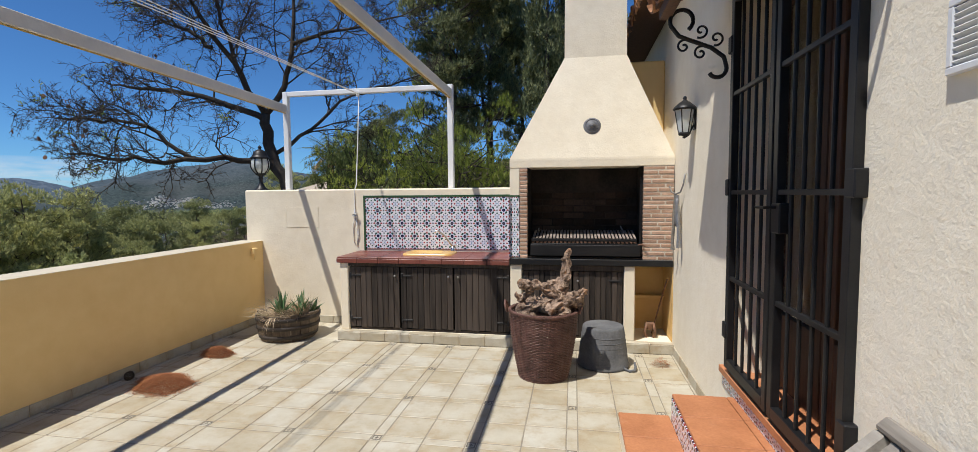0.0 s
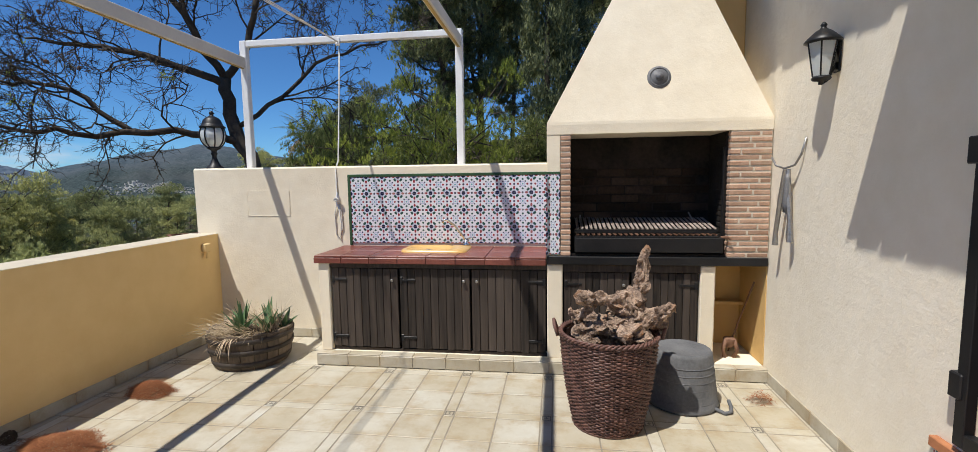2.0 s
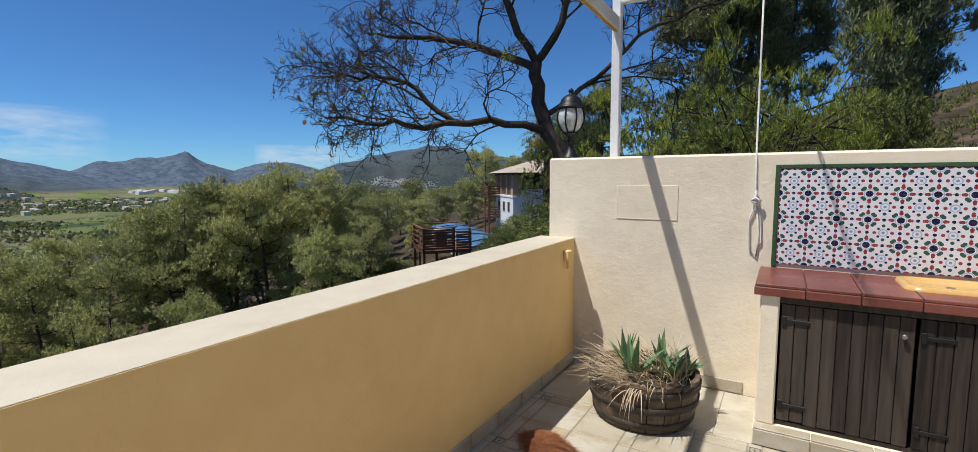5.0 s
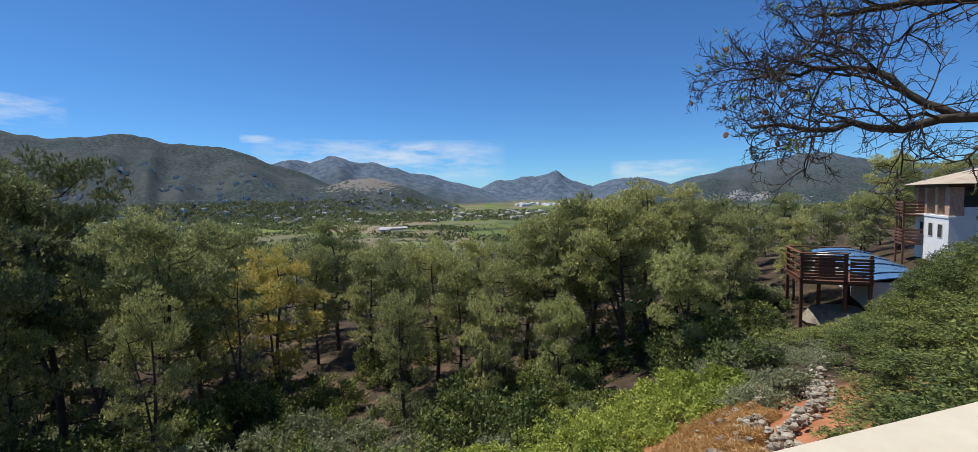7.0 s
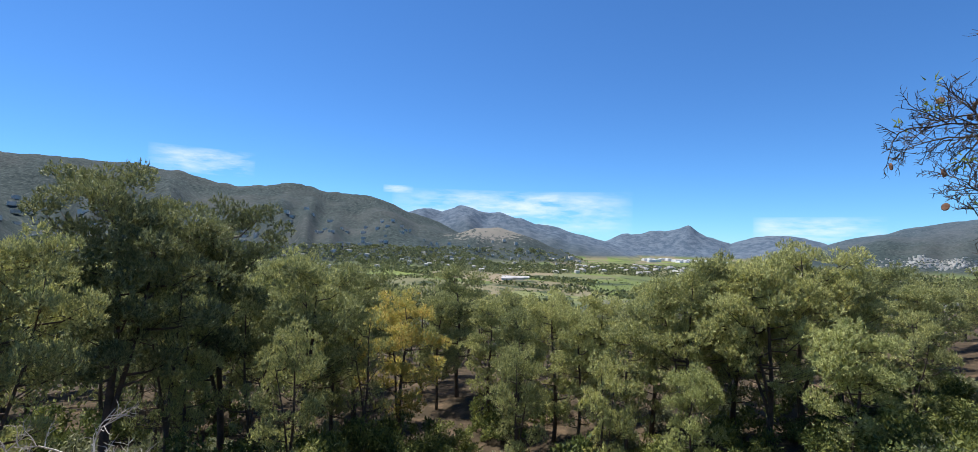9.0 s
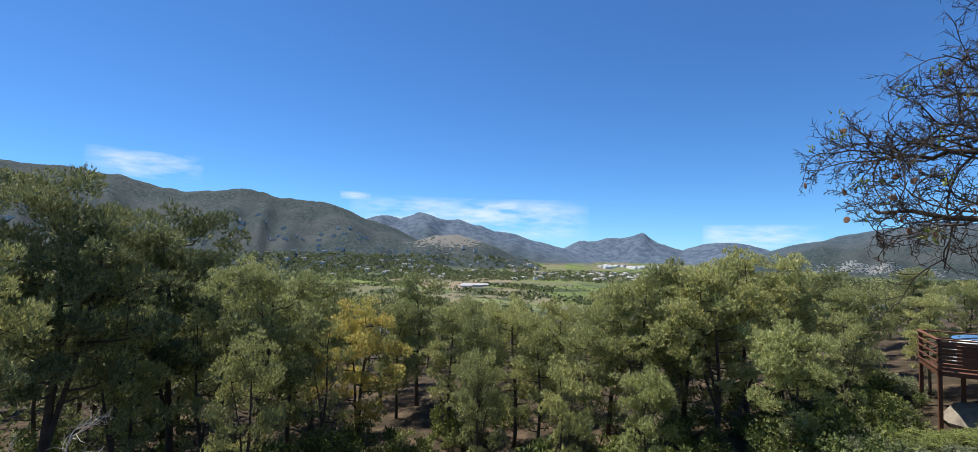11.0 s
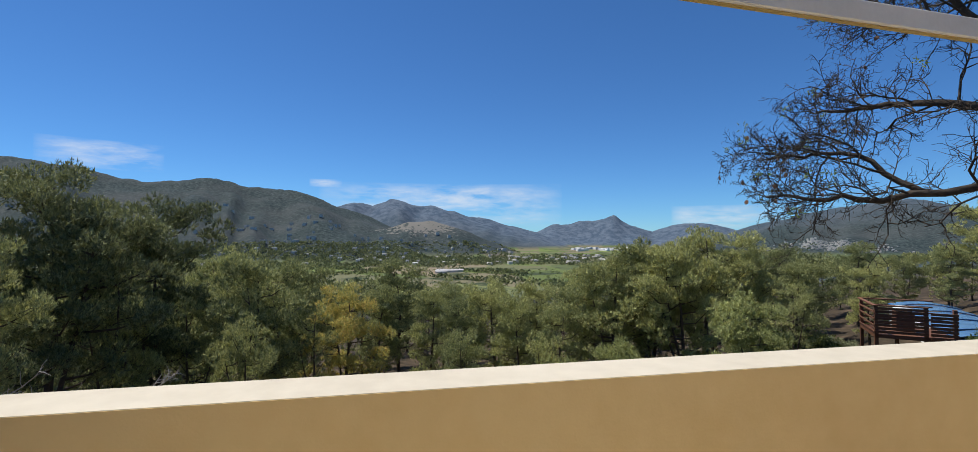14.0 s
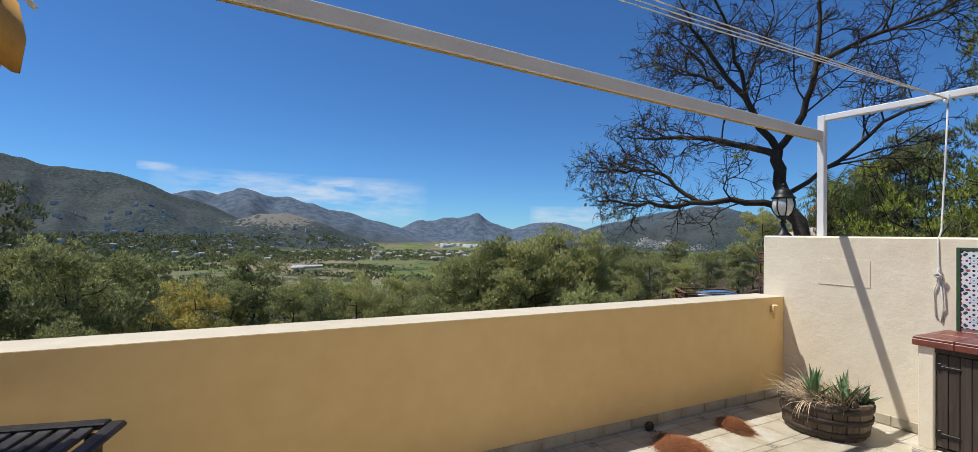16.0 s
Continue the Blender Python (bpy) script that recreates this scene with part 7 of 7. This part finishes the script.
# ---- neighbouring house, pool roof and timber deck ----
HOUSE_WHITE = mottled("white_render", (0.66, 0.65, 0.62), (0.80, 0.79, 0.76), 1.0, 12, 0.9, 0.2, 0.004)
BLUE_ROOF = mottled("blue_sheet", (0.06, 0.15, 0.32), (0.13, 0.27, 0.46), 0.8, 10, 0.22, 0.05, 0.002, 0, 0.5)
PALE_CLAY = mottled("sun_bleached_clay", (0.34, 0.27, 0.20), (0.50, 0.42, 0.33), 1.5, 9, 0.9, 0.4, 0.02)
# shade of the loggia and behind the windows, put into a dark colour
DARK_VOID = mottled("shaded_inside", (0.03, 0.027, 0.024), (0.07, 0.06, 0.05), 1, 8, 0.9, 0.1, 0.002)
cx, cy = polar(62.3, 46, (-2.9, 1.81))
view = Vector((-math.cos(radians(61.6)), math.sin(radians(61.6)), 0))
leftward = Vector((view.y * -1, view.x, 0))
u = (view * 0.955 + leftward * 0.297).normalized()
v = Vector((u.y, -u.x, 0))
HM = Matrix(((u.x, v.x, 0, cx), (u.y, v.y, 0, cy), (0, 0, 1, 0), (0, 0, 0, 1)))
house = thing("neighbour_house", (cx, cy, -4), "white house with a brick-pillared loggia and clay roof", "house")
part("wall", Mesh().box(0, 6.2, 0, 0.3, -5.0, -0.55, 0.02, HM).box(0, 0.3, 0.3, 9, -5.0, -0.55, 0.02, HM).box(5.9, 6.2, 0.3, 9, -5, -0.55, 0.02, HM), HOUSE_WHITE, house)
part("loggia_floor", Mesh().box(-0.05, 6.25, -0.05, 9, -0.55, -0.35, 0.02, HM), HOUSE_WHITE, house)
part("inner_wall", Mesh().box(2.6, 6.0, 2.4, 2.6, -0.35, 1.7, 0, HM).box(2.4, 2.6, 2.4, 9, -0.35, 1.7, 0, HM), DARK_VOID, house)
for a, b in ((0.0, 0.0), (2.0, 0.0), (4.0, 0.0), (5.8, 0.0), (0.0, 3.4), (0.0, 6.4)):
    w = 0.75 if a == b == 0 else 0.46
    part("pillar", Mesh().box(a, a + w, b, b + w, -0.35, 1.62, 0.01, HM), BRICK, house)
part("parapet", Mesh().box(0.02, 0.2, 0.8, 3.4, -0.35, 0.25, 0.01, HM), HOUSE_WHITE, house)
part("beam", Mesh().box(-0.1, 6.3, -0.1, 0.3, 1.62, 1.85, 0.01, HM).box(-0.1, 0.3, 0.3, 9, 1.62, 1.85, 0.01, HM), BROWN_WOOD, house)
rm = Mesh().add([HM @ Vector(p) for p in ((-0.7, -0.7, 1.86), (6.9, -0.7, 1.86), (6.9, 9.6, 1.86), (-0.7, 9.6, 1.86), (2.6, 3.5, 3.2), (4.0, 3.5, 3.2), (4.0, 6.5, 3.2), (2.6, 6.5, 3.2))],
                [(0, 1, 5, 4), (1, 2, 6, 5), (2, 3, 7, 6), (3, 0, 4, 7), (4, 5, 6, 7), (3, 2, 1, 0)])
roof = part("roof", rm, PALE_CLAY, house)
part("chimney", Mesh().box(2.2, 2.9, 6.6, 7.3, 2.6, 3.9, 0.02, HM).box(2.1, 3.0, 6.5, 7.4, 3.9, 4.05, 0.02, HM), HOUSE_WHITE, roof)
for a in (0.9, 2.6, 4.3):
    wdw = part("window", Mesh().box(a, a + 0.85, -0.03, 0.02, -2.0, -0.95, 0.005, HM), RAIL_METAL, house)
    part("pane", Mesh().box(a + 0.07, a + 0.78, -0.045, -0.032, -1.93, -1.02, 0, HM), DARK_VOID, wdw)
part("balcony", Mesh().box(4.4, 6.2, -1.3, -0.03, -0.6, -0.45, 0.01, HM).box(4.4, 6.2, -1.3, -0.03, -2.8, -2.65, 0.01, HM), DECK_WOOD, house)
for a in (4.4, 6.06):
    part("balcony_post", Mesh().box(a, a + 0.14, -1.3, -1.16, -6.5, 0.6, 0.005, HM), DECK_WOOD, house)
for z in (-0.35, -0.1, 0.15, 0.4, -2.5, -2.25, -2.0, -1.75):
    part("balcony_slat", Mesh().box(4.4, 6.2, -1.34, -1.302, z, z + 0.16, 0.003, HM).box(4.36, 4.398, -1.3, -0.03, z, z + 0.16, 0.003, HM), DECK_WOOD, house)

dx, dy = polar(51.8, 40, (-3.05, 1.81))
BIG = 1.72
dv = Vector((-math.cos(radians(53.5)), math.sin(radians(53.5)), 0))
dr = Vector((dv.y, -dv.x, 0))
du = (dr * 0.97 + dv * 0.24).normalized()
dw = Vector((-du.y, du.x, 0))
DM = Matrix(((du.x * BIG, dw.x * BIG, 0, dx), (du.y * BIG, dw.y * BIG, 0, dy), (0, 0, BIG, 1.585 * (1 - BIG)), (0, 0, 0, 1)))
deck = thing("timber_deck", (dx, dy, -7.0), "red-brown timber deck on stilts with slatted rails", "deck")
part("platform", Mesh().box(0, 2.45, 0, 2.6, -2.22, -2.08, 0.01, DM), DECK_WOOD, deck)
for a, b in ((0.0, 0.0), (1.5, 0.0), (2.33, 0.0), (0.0, 2.5), (2.33, 2.5), (0.9, 1.2)):
    part("stilt", Mesh().box(a, a + 0.12, b, b + 0.12, -6.0, -1.0 if b == 0 or a == 0 else -2.2, 0.008, DM), DECK_WOOD, deck)
for k in range(8):
    z = -2.02 + k * 0.128
    part("rail_slat", Mesh().box(0.0, 1.62, -0.03, -0.002, z, z + 0.095, 0.003, DM), DECK_WOOD, deck)
    part("rail_slat", Mesh().box(1.66, 2.45, -0.10, -0.07, z - 0.12, z - 0.02, 0.003, DM), DECK_WOOD, deck)
    if k % 2 == 0:
        part("rail_slat", Mesh().box(-0.03, -0.002, 0.0, 2.6, z, z + 0.06, 0.003, DM), DECK_WOOD, deck)
        part("rail_slat", Mesh().box(0.0, 2.45, 2.6, 2.63, z, z + 0.06, 0.003, DM), DECK_WOOD, deck)
part("top_rail", Mesh().box(-0.06, 1.62, -0.06, 0.06, -0.99, -0.94, 0.005, DM).box(-0.06, 0.06, 0.06, 2.66, -0.99, -0.94, 0.005, DM).box(0.06, 2.45, 2.56, 2.68, -0.99, -0.94, 0.005, DM), DECK_WOOD, deck)
tagged(part("deck_cushion", Mesh().lathe([(0.0, 0.0), (0.48, 0.03), (0.58, 0.2), (0.48, 0.34), (0.0, 0.38)], tuple(DM @ Vector((1.2, 1.4, -1.3))), 14), HOUSE_WHITE, smooth=True), "white cushion on the timber deck", "cushion")
tagged(part("cushion_stand", Mesh().box(0.9, 1.5, 1.1, 1.7, -2.08, -1.3, 0.02, DM), DECK_WOOD), "low wooden table on the deck", "table")
pool = thing("pool_enclosure", tuple(DM @ Vector((3.2, 3, -4))), "low enclosure with a curved blue ribbed roof and white walls", "pool enclosure")
part("wall", Mesh().box(2.65, 5.3, 0.5, 0.7, -4.6, -2.12, 0.01, DM).box(2.5, 2.65, 0.5, 9.5, -4.6, -2.12, 0.01, DM), HOUSE_WHITE, pool)
part("gable", Mesh().box(3.25, 5.3, 0.45, 0.5, -4.6, -2.16, 0.01, DM), WHITEWASH, pool)
nseg = 14
for k in range(8):
    y0, y1 = 0.4 + k * 1.15, 0.4 + (k + 1) * 1.15 - 0.08
    vs = []
    for i in range(nseg + 1):
        x = 2.46 + 2.7 * i / nseg
        z = -2.14 + 0.24 * math.sin(math.pi * (0.06 + 0.88 * i / nseg)) + 0.022 * k + 0.03 * (k % 2)
        vs += [(x, y0, z), (x, y1, z), (x, y0, z + 0.04), (x, y1, z + 0.04)]
    fs = [(4 * i + a, 4 * i + b, 4 * i + 4 + b, 4 * i + 4 + a) for i in range(nseg) for a, b in ((0, 1), (1, 3), (3, 2), (2, 0))]
    part("roof_panel", Mesh().add([DM @ Vector(p) for p in vs], fs), BLUE_ROOF, pool)
tagged(part("pale_boulder", Mesh().lathe([(0.0, -1.0), (1.7, -0.9), (2.2, 0.0), (1.5, 1.0), (0.0, 1.3)], tuple(DM @ Vector((1.6, 0.9, -3.9))), 10, 0.12), STONE), "pale rock under the timber deck", "rock")

# ---- the valley: trees, farm and towns ----
gv = np.random.default_rng(14)


def scatter(num, lo, hi, a0, a1, size, hill=False):
    a, d = np.radians(gv.uniform(a0, a1, num)), lo + (hi - lo) * gv.random(num) ** 0.8
    x, y = -np.cos(a) * d, np.sin(a) * d
    z = ground_height(x, y)
    return np.stack([x, y, z], 1)


def crowns(pts, r, name, leaf, label):
    """Low clumps of leaves for woods that nobody could count."""
    c = np.repeat(pts, 16, axis=0)
    rr = np.repeat(r * (0.6 + 0.8 * gv.random(len(pts))), 16)[:, None]
    d = unit(gv.normal(size=c.shape))
    d[:, 2] = np.abs(d[:, 2])
    pos = c + d * rr * np.array([1, 1, 0.9])
    axis = unit(d + gv.normal(size=c.shape) * 0.4) * rr * 0.7
    side = unit(np.cross(axis, gv.normal(size=c.shape))) * rr * 0.42
    tagged(part(name, leaf_mesh(name, pos, axis, side, leaf), leaf), label, "trees", kind="stuff")


hedges = []
for k in range(46):
    hx, hy = polar(gv.uniform(-30, 44), gv.uniform(520, 1250))
    way = 0.5 + (math.pi / 2 if k % 3 == 0 else 0) + gv.normal() * 0.06
    for i in range(int(gv.uniform(12, 34))):
        hedges.append((hx + math.cos(way) * 6.5 * i + gv.normal() * 1.5, hy + math.sin(way) * 6.5 * i + gv.normal() * 1.5, 0))
hedges = np.array(hedges)
clusters = scatter(70, 1050, 2100, -50, 60, 0)
groves = np.concatenate([clusters[gv.integers(0, 70, 2200)] + gv.normal(size=(2200, 3)) * np.array([45, 45, 0]), scatter(2600, 1120, 1650, -45, 44, 0), scatter(2600, 1080, 1500, -40, 14, 0), hedges])
groves[:, 2] = ground_height(groves[:, 0], groves[:, 1])
groves = groves[groves[:, 2] < -12]
crowns(groves, 4.6, "valley_groves", PINE_DARK, "scattered dark groves and garden trees across the valley floor")
crowns(scatter(1300, 480, 1000, -40, 50, 0), 1.4, "orchard", SHRUB_GREEN, "low orchard bushes on the near fields")
town = Mesh()
for x, y, z in scatter(300, 1100, 1750, -42, 40, 0):
    w, h = gv.uniform(3, 6.5), gv.uniform(5, 7.5)
    town.box(x - w * 1.9, x + w * 1.9, y - w, y + w, z - 3, z + h)
FAR_WALL = mottled("weathered_wall", (0.46, 0.42, 0.37), (0.70, 0.66, 0.60), 0.02, 0.3, 0.9, 0.1, 0.02)
tagged(part("valley_villas", town, FAR_WALL), "pale villas scattered at the foot of the mountains", "houses", kind="stuff")
town = Mesh()
for k in range(420):
    a = gv.normal(47.6, 2.3)
    d = 2060 + gv.uniform(0, 130) + abs(gv.normal(0, 25))
    x, y = -math.cos(radians(a)) * d, math.sin(radians(a)) * d
    z = ground_at(x, y)
    w, h = gv.uniform(1.5, 3.2), gv.uniform(1.5, 3.5)
    town.box(x - w, x + w, y - w, y + w, z - 4, z + h)
tagged(part("hill_town", town, FAR_WALL), "white hill town on the mountain slope across the valley", "houses", kind="stuff")
town = Mesh()
for k in range(40):
    a = gv.uniform(22, 31)
    d = gv.uniform(2300, 2900)
    x, y = -math.cos(radians(a)) * d, math.sin(radians(a)) * d
    town.box(x - gv.uniform(8, 30), x + 14, y - 8, y + gv.uniform(8, 26), -61, -60 + gv.uniform(6, 12))
tagged(part("far_town", town, HOUSE_WHITE), "long pale sheds and blocks of a distant town", "houses", kind="stuff")
FARM_GREY = mottled("farm_sheet", (0.30, 0.28, 0.27), (0.52, 0.50, 0.48), 0.05, 0.8, 0.7, 0.1, 0.02)
fx, fy = polar(7.6, 880)
for ox, oy, w, dp, h in ((0, 0, 15, 8, 3.5), (-14, 18, 10, 7, 3), (16, -16, 9, 8, 3), (-20, -12, 7, 5, 3)):
    barn = thing("farm_building", (fx + ox, fy + oy, -60), "long low farm shed with a pale roof in the fields", "farm building", "farm buildings")
    part("wall", Mesh().box(fx + ox - dp, fx + ox + dp, fy + oy - w, fy + oy + w, -61, -60 + h), FAR_WALL, barn)
    part("roof", Mesh().add([(fx + ox - dp - 1, fy + oy - w - 1, -60 + h), (fx + ox + dp + 1, fy + oy - w - 1, -60 + h), (fx + ox, fy + oy - w - 1, -58 + h), (fx + ox - dp - 1, fy + oy + w + 1, -60 + h), (fx + ox + dp + 1, fy + oy + w + 1, -60 + h), (fx + ox, fy + oy + w + 1, -58 + h)],
                            [(0, 1, 2), (3, 5, 4), (0, 2, 5, 3), (1, 4, 5, 2), (0, 3, 4, 1)]), FARM_GREY, barn)

# ---- clouds low over the mountains ----
def cloud_material():
    m, n, l, b = shader("thin_cloud", 1.0, 0, 0)
    p = place(n)
    mp = n.new("ShaderNodeMapping")
    mp.inputs["Scale"].default_value = (0.0013, 0.0013, 0.006)
    l.new(p, mp.inputs["Vector"])
    f = noise_node(n, l, mp.outputs[0], 1.0, 7, 0.6)
    tc = n.new("ShaderNodeTexCoord")
    sep = n.new("ShaderNodeSeparateXYZ")
    l.new(tc.outputs["Generated"], sep.inputs[0])
    fade = calc(n, l, 'MULTIPLY', sep.outputs[2], calc(n, l, 'SUBTRACT', 1.0, sep.outputs[2]))
    along = calc(n, l, 'MULTIPLY', sep.outputs[1], calc(n, l, 'SUBTRACT', 1.0, sep.outputs[1]))
    fade = calc(n, l, 'POWER', calc(n, l, 'MULTIPLY', calc(n, l, 'MULTIPLY', fade, along), 16.0), 0.55)
    wisp = noise_node(n, l, mp.outputs[0], 3.3, 8, 0.62)
    body = calc(n, l, 'ADD', calc(n, l, 'MULTIPLY', f, 0.6), calc(n, l, 'MULTIPLY', wisp, 0.4))
    alpha = calc(n, l, 'MULTIPLY', ramp(n, l, body, [(0.42, (0, 0, 0)), (0.68, (0.85, 0.85, 0.85))]), fade)
    em = n.new("ShaderNodeEmission")
    em.inputs["Color"].default_value = (0.86, 0.92, 1.0, 1)
    em.inputs["Strength"].default_value = 0.75
    tr = n.new("ShaderNodeBsdfTransparent")
    x = n.new("ShaderNodeMixShader")
    l.new(alpha, x.inputs[0])
    l.new(tr.outputs[0], x.inputs[1])
    l.new(em.outputs[0], x.inputs[2])
    l.new(x.outputs[0], n["Material Output"].inputs["Surface"])
    return m


CLOUD = cloud_material()
for a0, a1, e0, e1, far in ((-7, 21, 1.2, 6.4, 4850), (7.5, 12.5, 4.0, 6.0, 4820), (-31, -21.5, 6.3, 9.0, 4800), (-8, -4.5, 5.7, 6.6, 4810), (33, 44, 1.0, 3.6, 4750)):
    sheet = Mesh()
    num = 24
    for k in range(num + 1):
        a = radians(a0 + (a1 - a0) * k / num)
        sheet.v += [(-math.cos(a) * far, math.sin(a) * far, far * math.tan(radians(e0))), (-math.cos(a) * far, math.sin(a) * far, far * math.tan(radians(e1)))]
    sheet.f = [(2 * k, 2 * k + 2, 2 * k + 3, 2 * k + 1) for k in range(num)]
    ob = tagged(part("backdrop_cloud", sheet, CLOUD), "thin white cloud low in the blue sky", "cloud", kind="structure")
    ob.visible_shadow = False

# ---- tiles of floor, plinth and skirting ----
P, TILE, STRIP, J = 0.626, 0.270, 0.065, 0.007
tile_me = Mesh().box(-TILE / 2, TILE / 2, -TILE / 2, TILE / 2, -0.01, 0.0, 0.003).data("floor_tile", FLOOR_TILE)
strip_x = Mesh().box(-TILE / 2, TILE / 2, -STRIP / 2, STRIP / 2, -0.01, 0.0, 0.002).data("strip_tile", FLOOR_TILE)
strip_y = Mesh().box(-STRIP / 2, STRIP / 2, -TILE / 2, TILE / 2, -0.01, 0.0, 0.002).data("strip_tile", FLOOR_TILE)
inset_me = Mesh().box(-STRIP / 2, STRIP / 2, -STRIP / 2, STRIP / 2, -0.01, 0.0, 0.002).data("inset_tile", FLOOR_TILE)
inset_mark = Mesh().box(-0.029, 0.029, -0.029, -0.021, 0.0, 0.001).box(-0.029, 0.029, 0.021, 0.029, 0.0, 0.001).box(-0.029, -0.021, -0.021, 0.021, 0.0, 0.001).box(0.021, 0.029, -0.021, 0.021, 0.0, 0.001).box(-0.013, 0.013, -0.004, 0.004, 0.0, 0.001).box(-0.004, 0.004, -0.014, -0.0045, 0.0, 0.001).box(-0.004, 0.004, 0.0045, 0.014, 0.0, 0.001).data("inset_mark", INSERT)
rest = Mesh()
gt = random.Random(3)
X0, X1, Y0, Y1 = IN_X, WALL_X, -4.5, 4.815


def lay(me, x, y, hx, hy):
    if x - hx > X1 or x + hx < X0 or y - hy > Y1 or y + hy < Y0:
        return
    inside = x - hx >= X0 and x + hx <= X1 and y + hy <= Y1
    dz = gt.uniform(-0.0012, 0.0012)
    if inside and y > 2.05:
        piece(me.name.split(".")[0], me, (x, y, dz), floor)
        if hx == hy == STRIP / 2:
            piece("inset_mark", inset_mark, (x, y, dz + 0.0002), floor)
    else:
        rest.box(max(x - hx, X0), min(x + hx, X1), max(y - hy, Y0), min(y + hy, Y1), -0.01 + dz, dz, 0.003)


for i in range(-7, 3):
    for j in range(-14, 4):
        cx, cy = 0.325 + i * P, 3.49 + j * P
        lay(inset_me, cx, cy, STRIP / 2, STRIP / 2)
        o1 = STRIP / 2 + J + TILE / 2
        o2 = o1 + TILE + J
        for o in (o1, o2):
            lay(strip_x, cx + o, cy, TILE / 2, STRIP / 2)
            lay(strip_y, cx, cy + o, STRIP / 2, TILE / 2)
            for q in (o1, o2):
                lay(tile_me, cx + o, cy + q, TILE / 2, TILE / 2)
for k in range(11):
    x0 = -3.498 + k * 0.275
    if x0 > -2.3:
        break
    rest.box(x0, min(x0 + 0.27, -2.2), 4.82, BACK_Y - 0.02, -0.01, 0.0, 0.003)
tagged(part("cut_floor_tiles", rest, FLOOR_TILE, floor), "cream floor tiles along the edges", kind="stuff")
plinth_tile = Mesh().box(-0.134, 0.134, -0.005, 0.005, -0.044, 0.044, 0.003).data("plinth_tile", FLOOR_TILE)
plinth_top = Mesh().box(-0.134, 0.134, -0.04, 0.04, -0.004, 0.004, 0.003).data("plinth_tile", FLOOR_TILE)
for k in range(12):
    x = -2.062 + k * 0.272
    piece("plinth_tile", plinth_tile, (x, 4.811, 0.049), kitchen_base)
    piece("plinth_tile", plinth_top, (x, 4.852, 0.098), kitchen_base)
piece("plinth_tile", plinth_tile, (1.178, 4.811, 0.049), kitchen_base, 0.0, (0.82, 1, 1))
piece("plinth_tile", plinth_top, (1.178, 4.852, 0.098), kitchen_base, 0.0, (0.82, 1, 1))
skirting = tagged(thing("skirting", (0, 0, 0), "row of beige skirting tiles along the foot of the walls", "skirting"), kind="structure")
skirt_y = Mesh().box(-0.005, 0.005, -0.148, 0.148, 0.0, 0.085, 0.003).data("skirting_tile", FLOOR_TILE)
skirt_x = Mesh().box(-0.148, 0.148, -0.005, 0.005, 0.0, 0.085, 0.003).data("skirting_tile", FLOOR_TILE)
for k in range(33):
    piece("skirting_tile", skirt_y, (IN_X + 0.0055, 5.30 - k * 0.30, 0.002), skirting)
for k in range(6):
    piece("skirting_tile", skirt_y, (WALL_X - 0.0055, 4.655 - k * 0.30, 0.002), skirting)
for k in range(4):
    piece("skirting_tile", skirt_x, (-3.34 + k * 0.30, BACK_Y - 0.0055, 0.002), skirting)
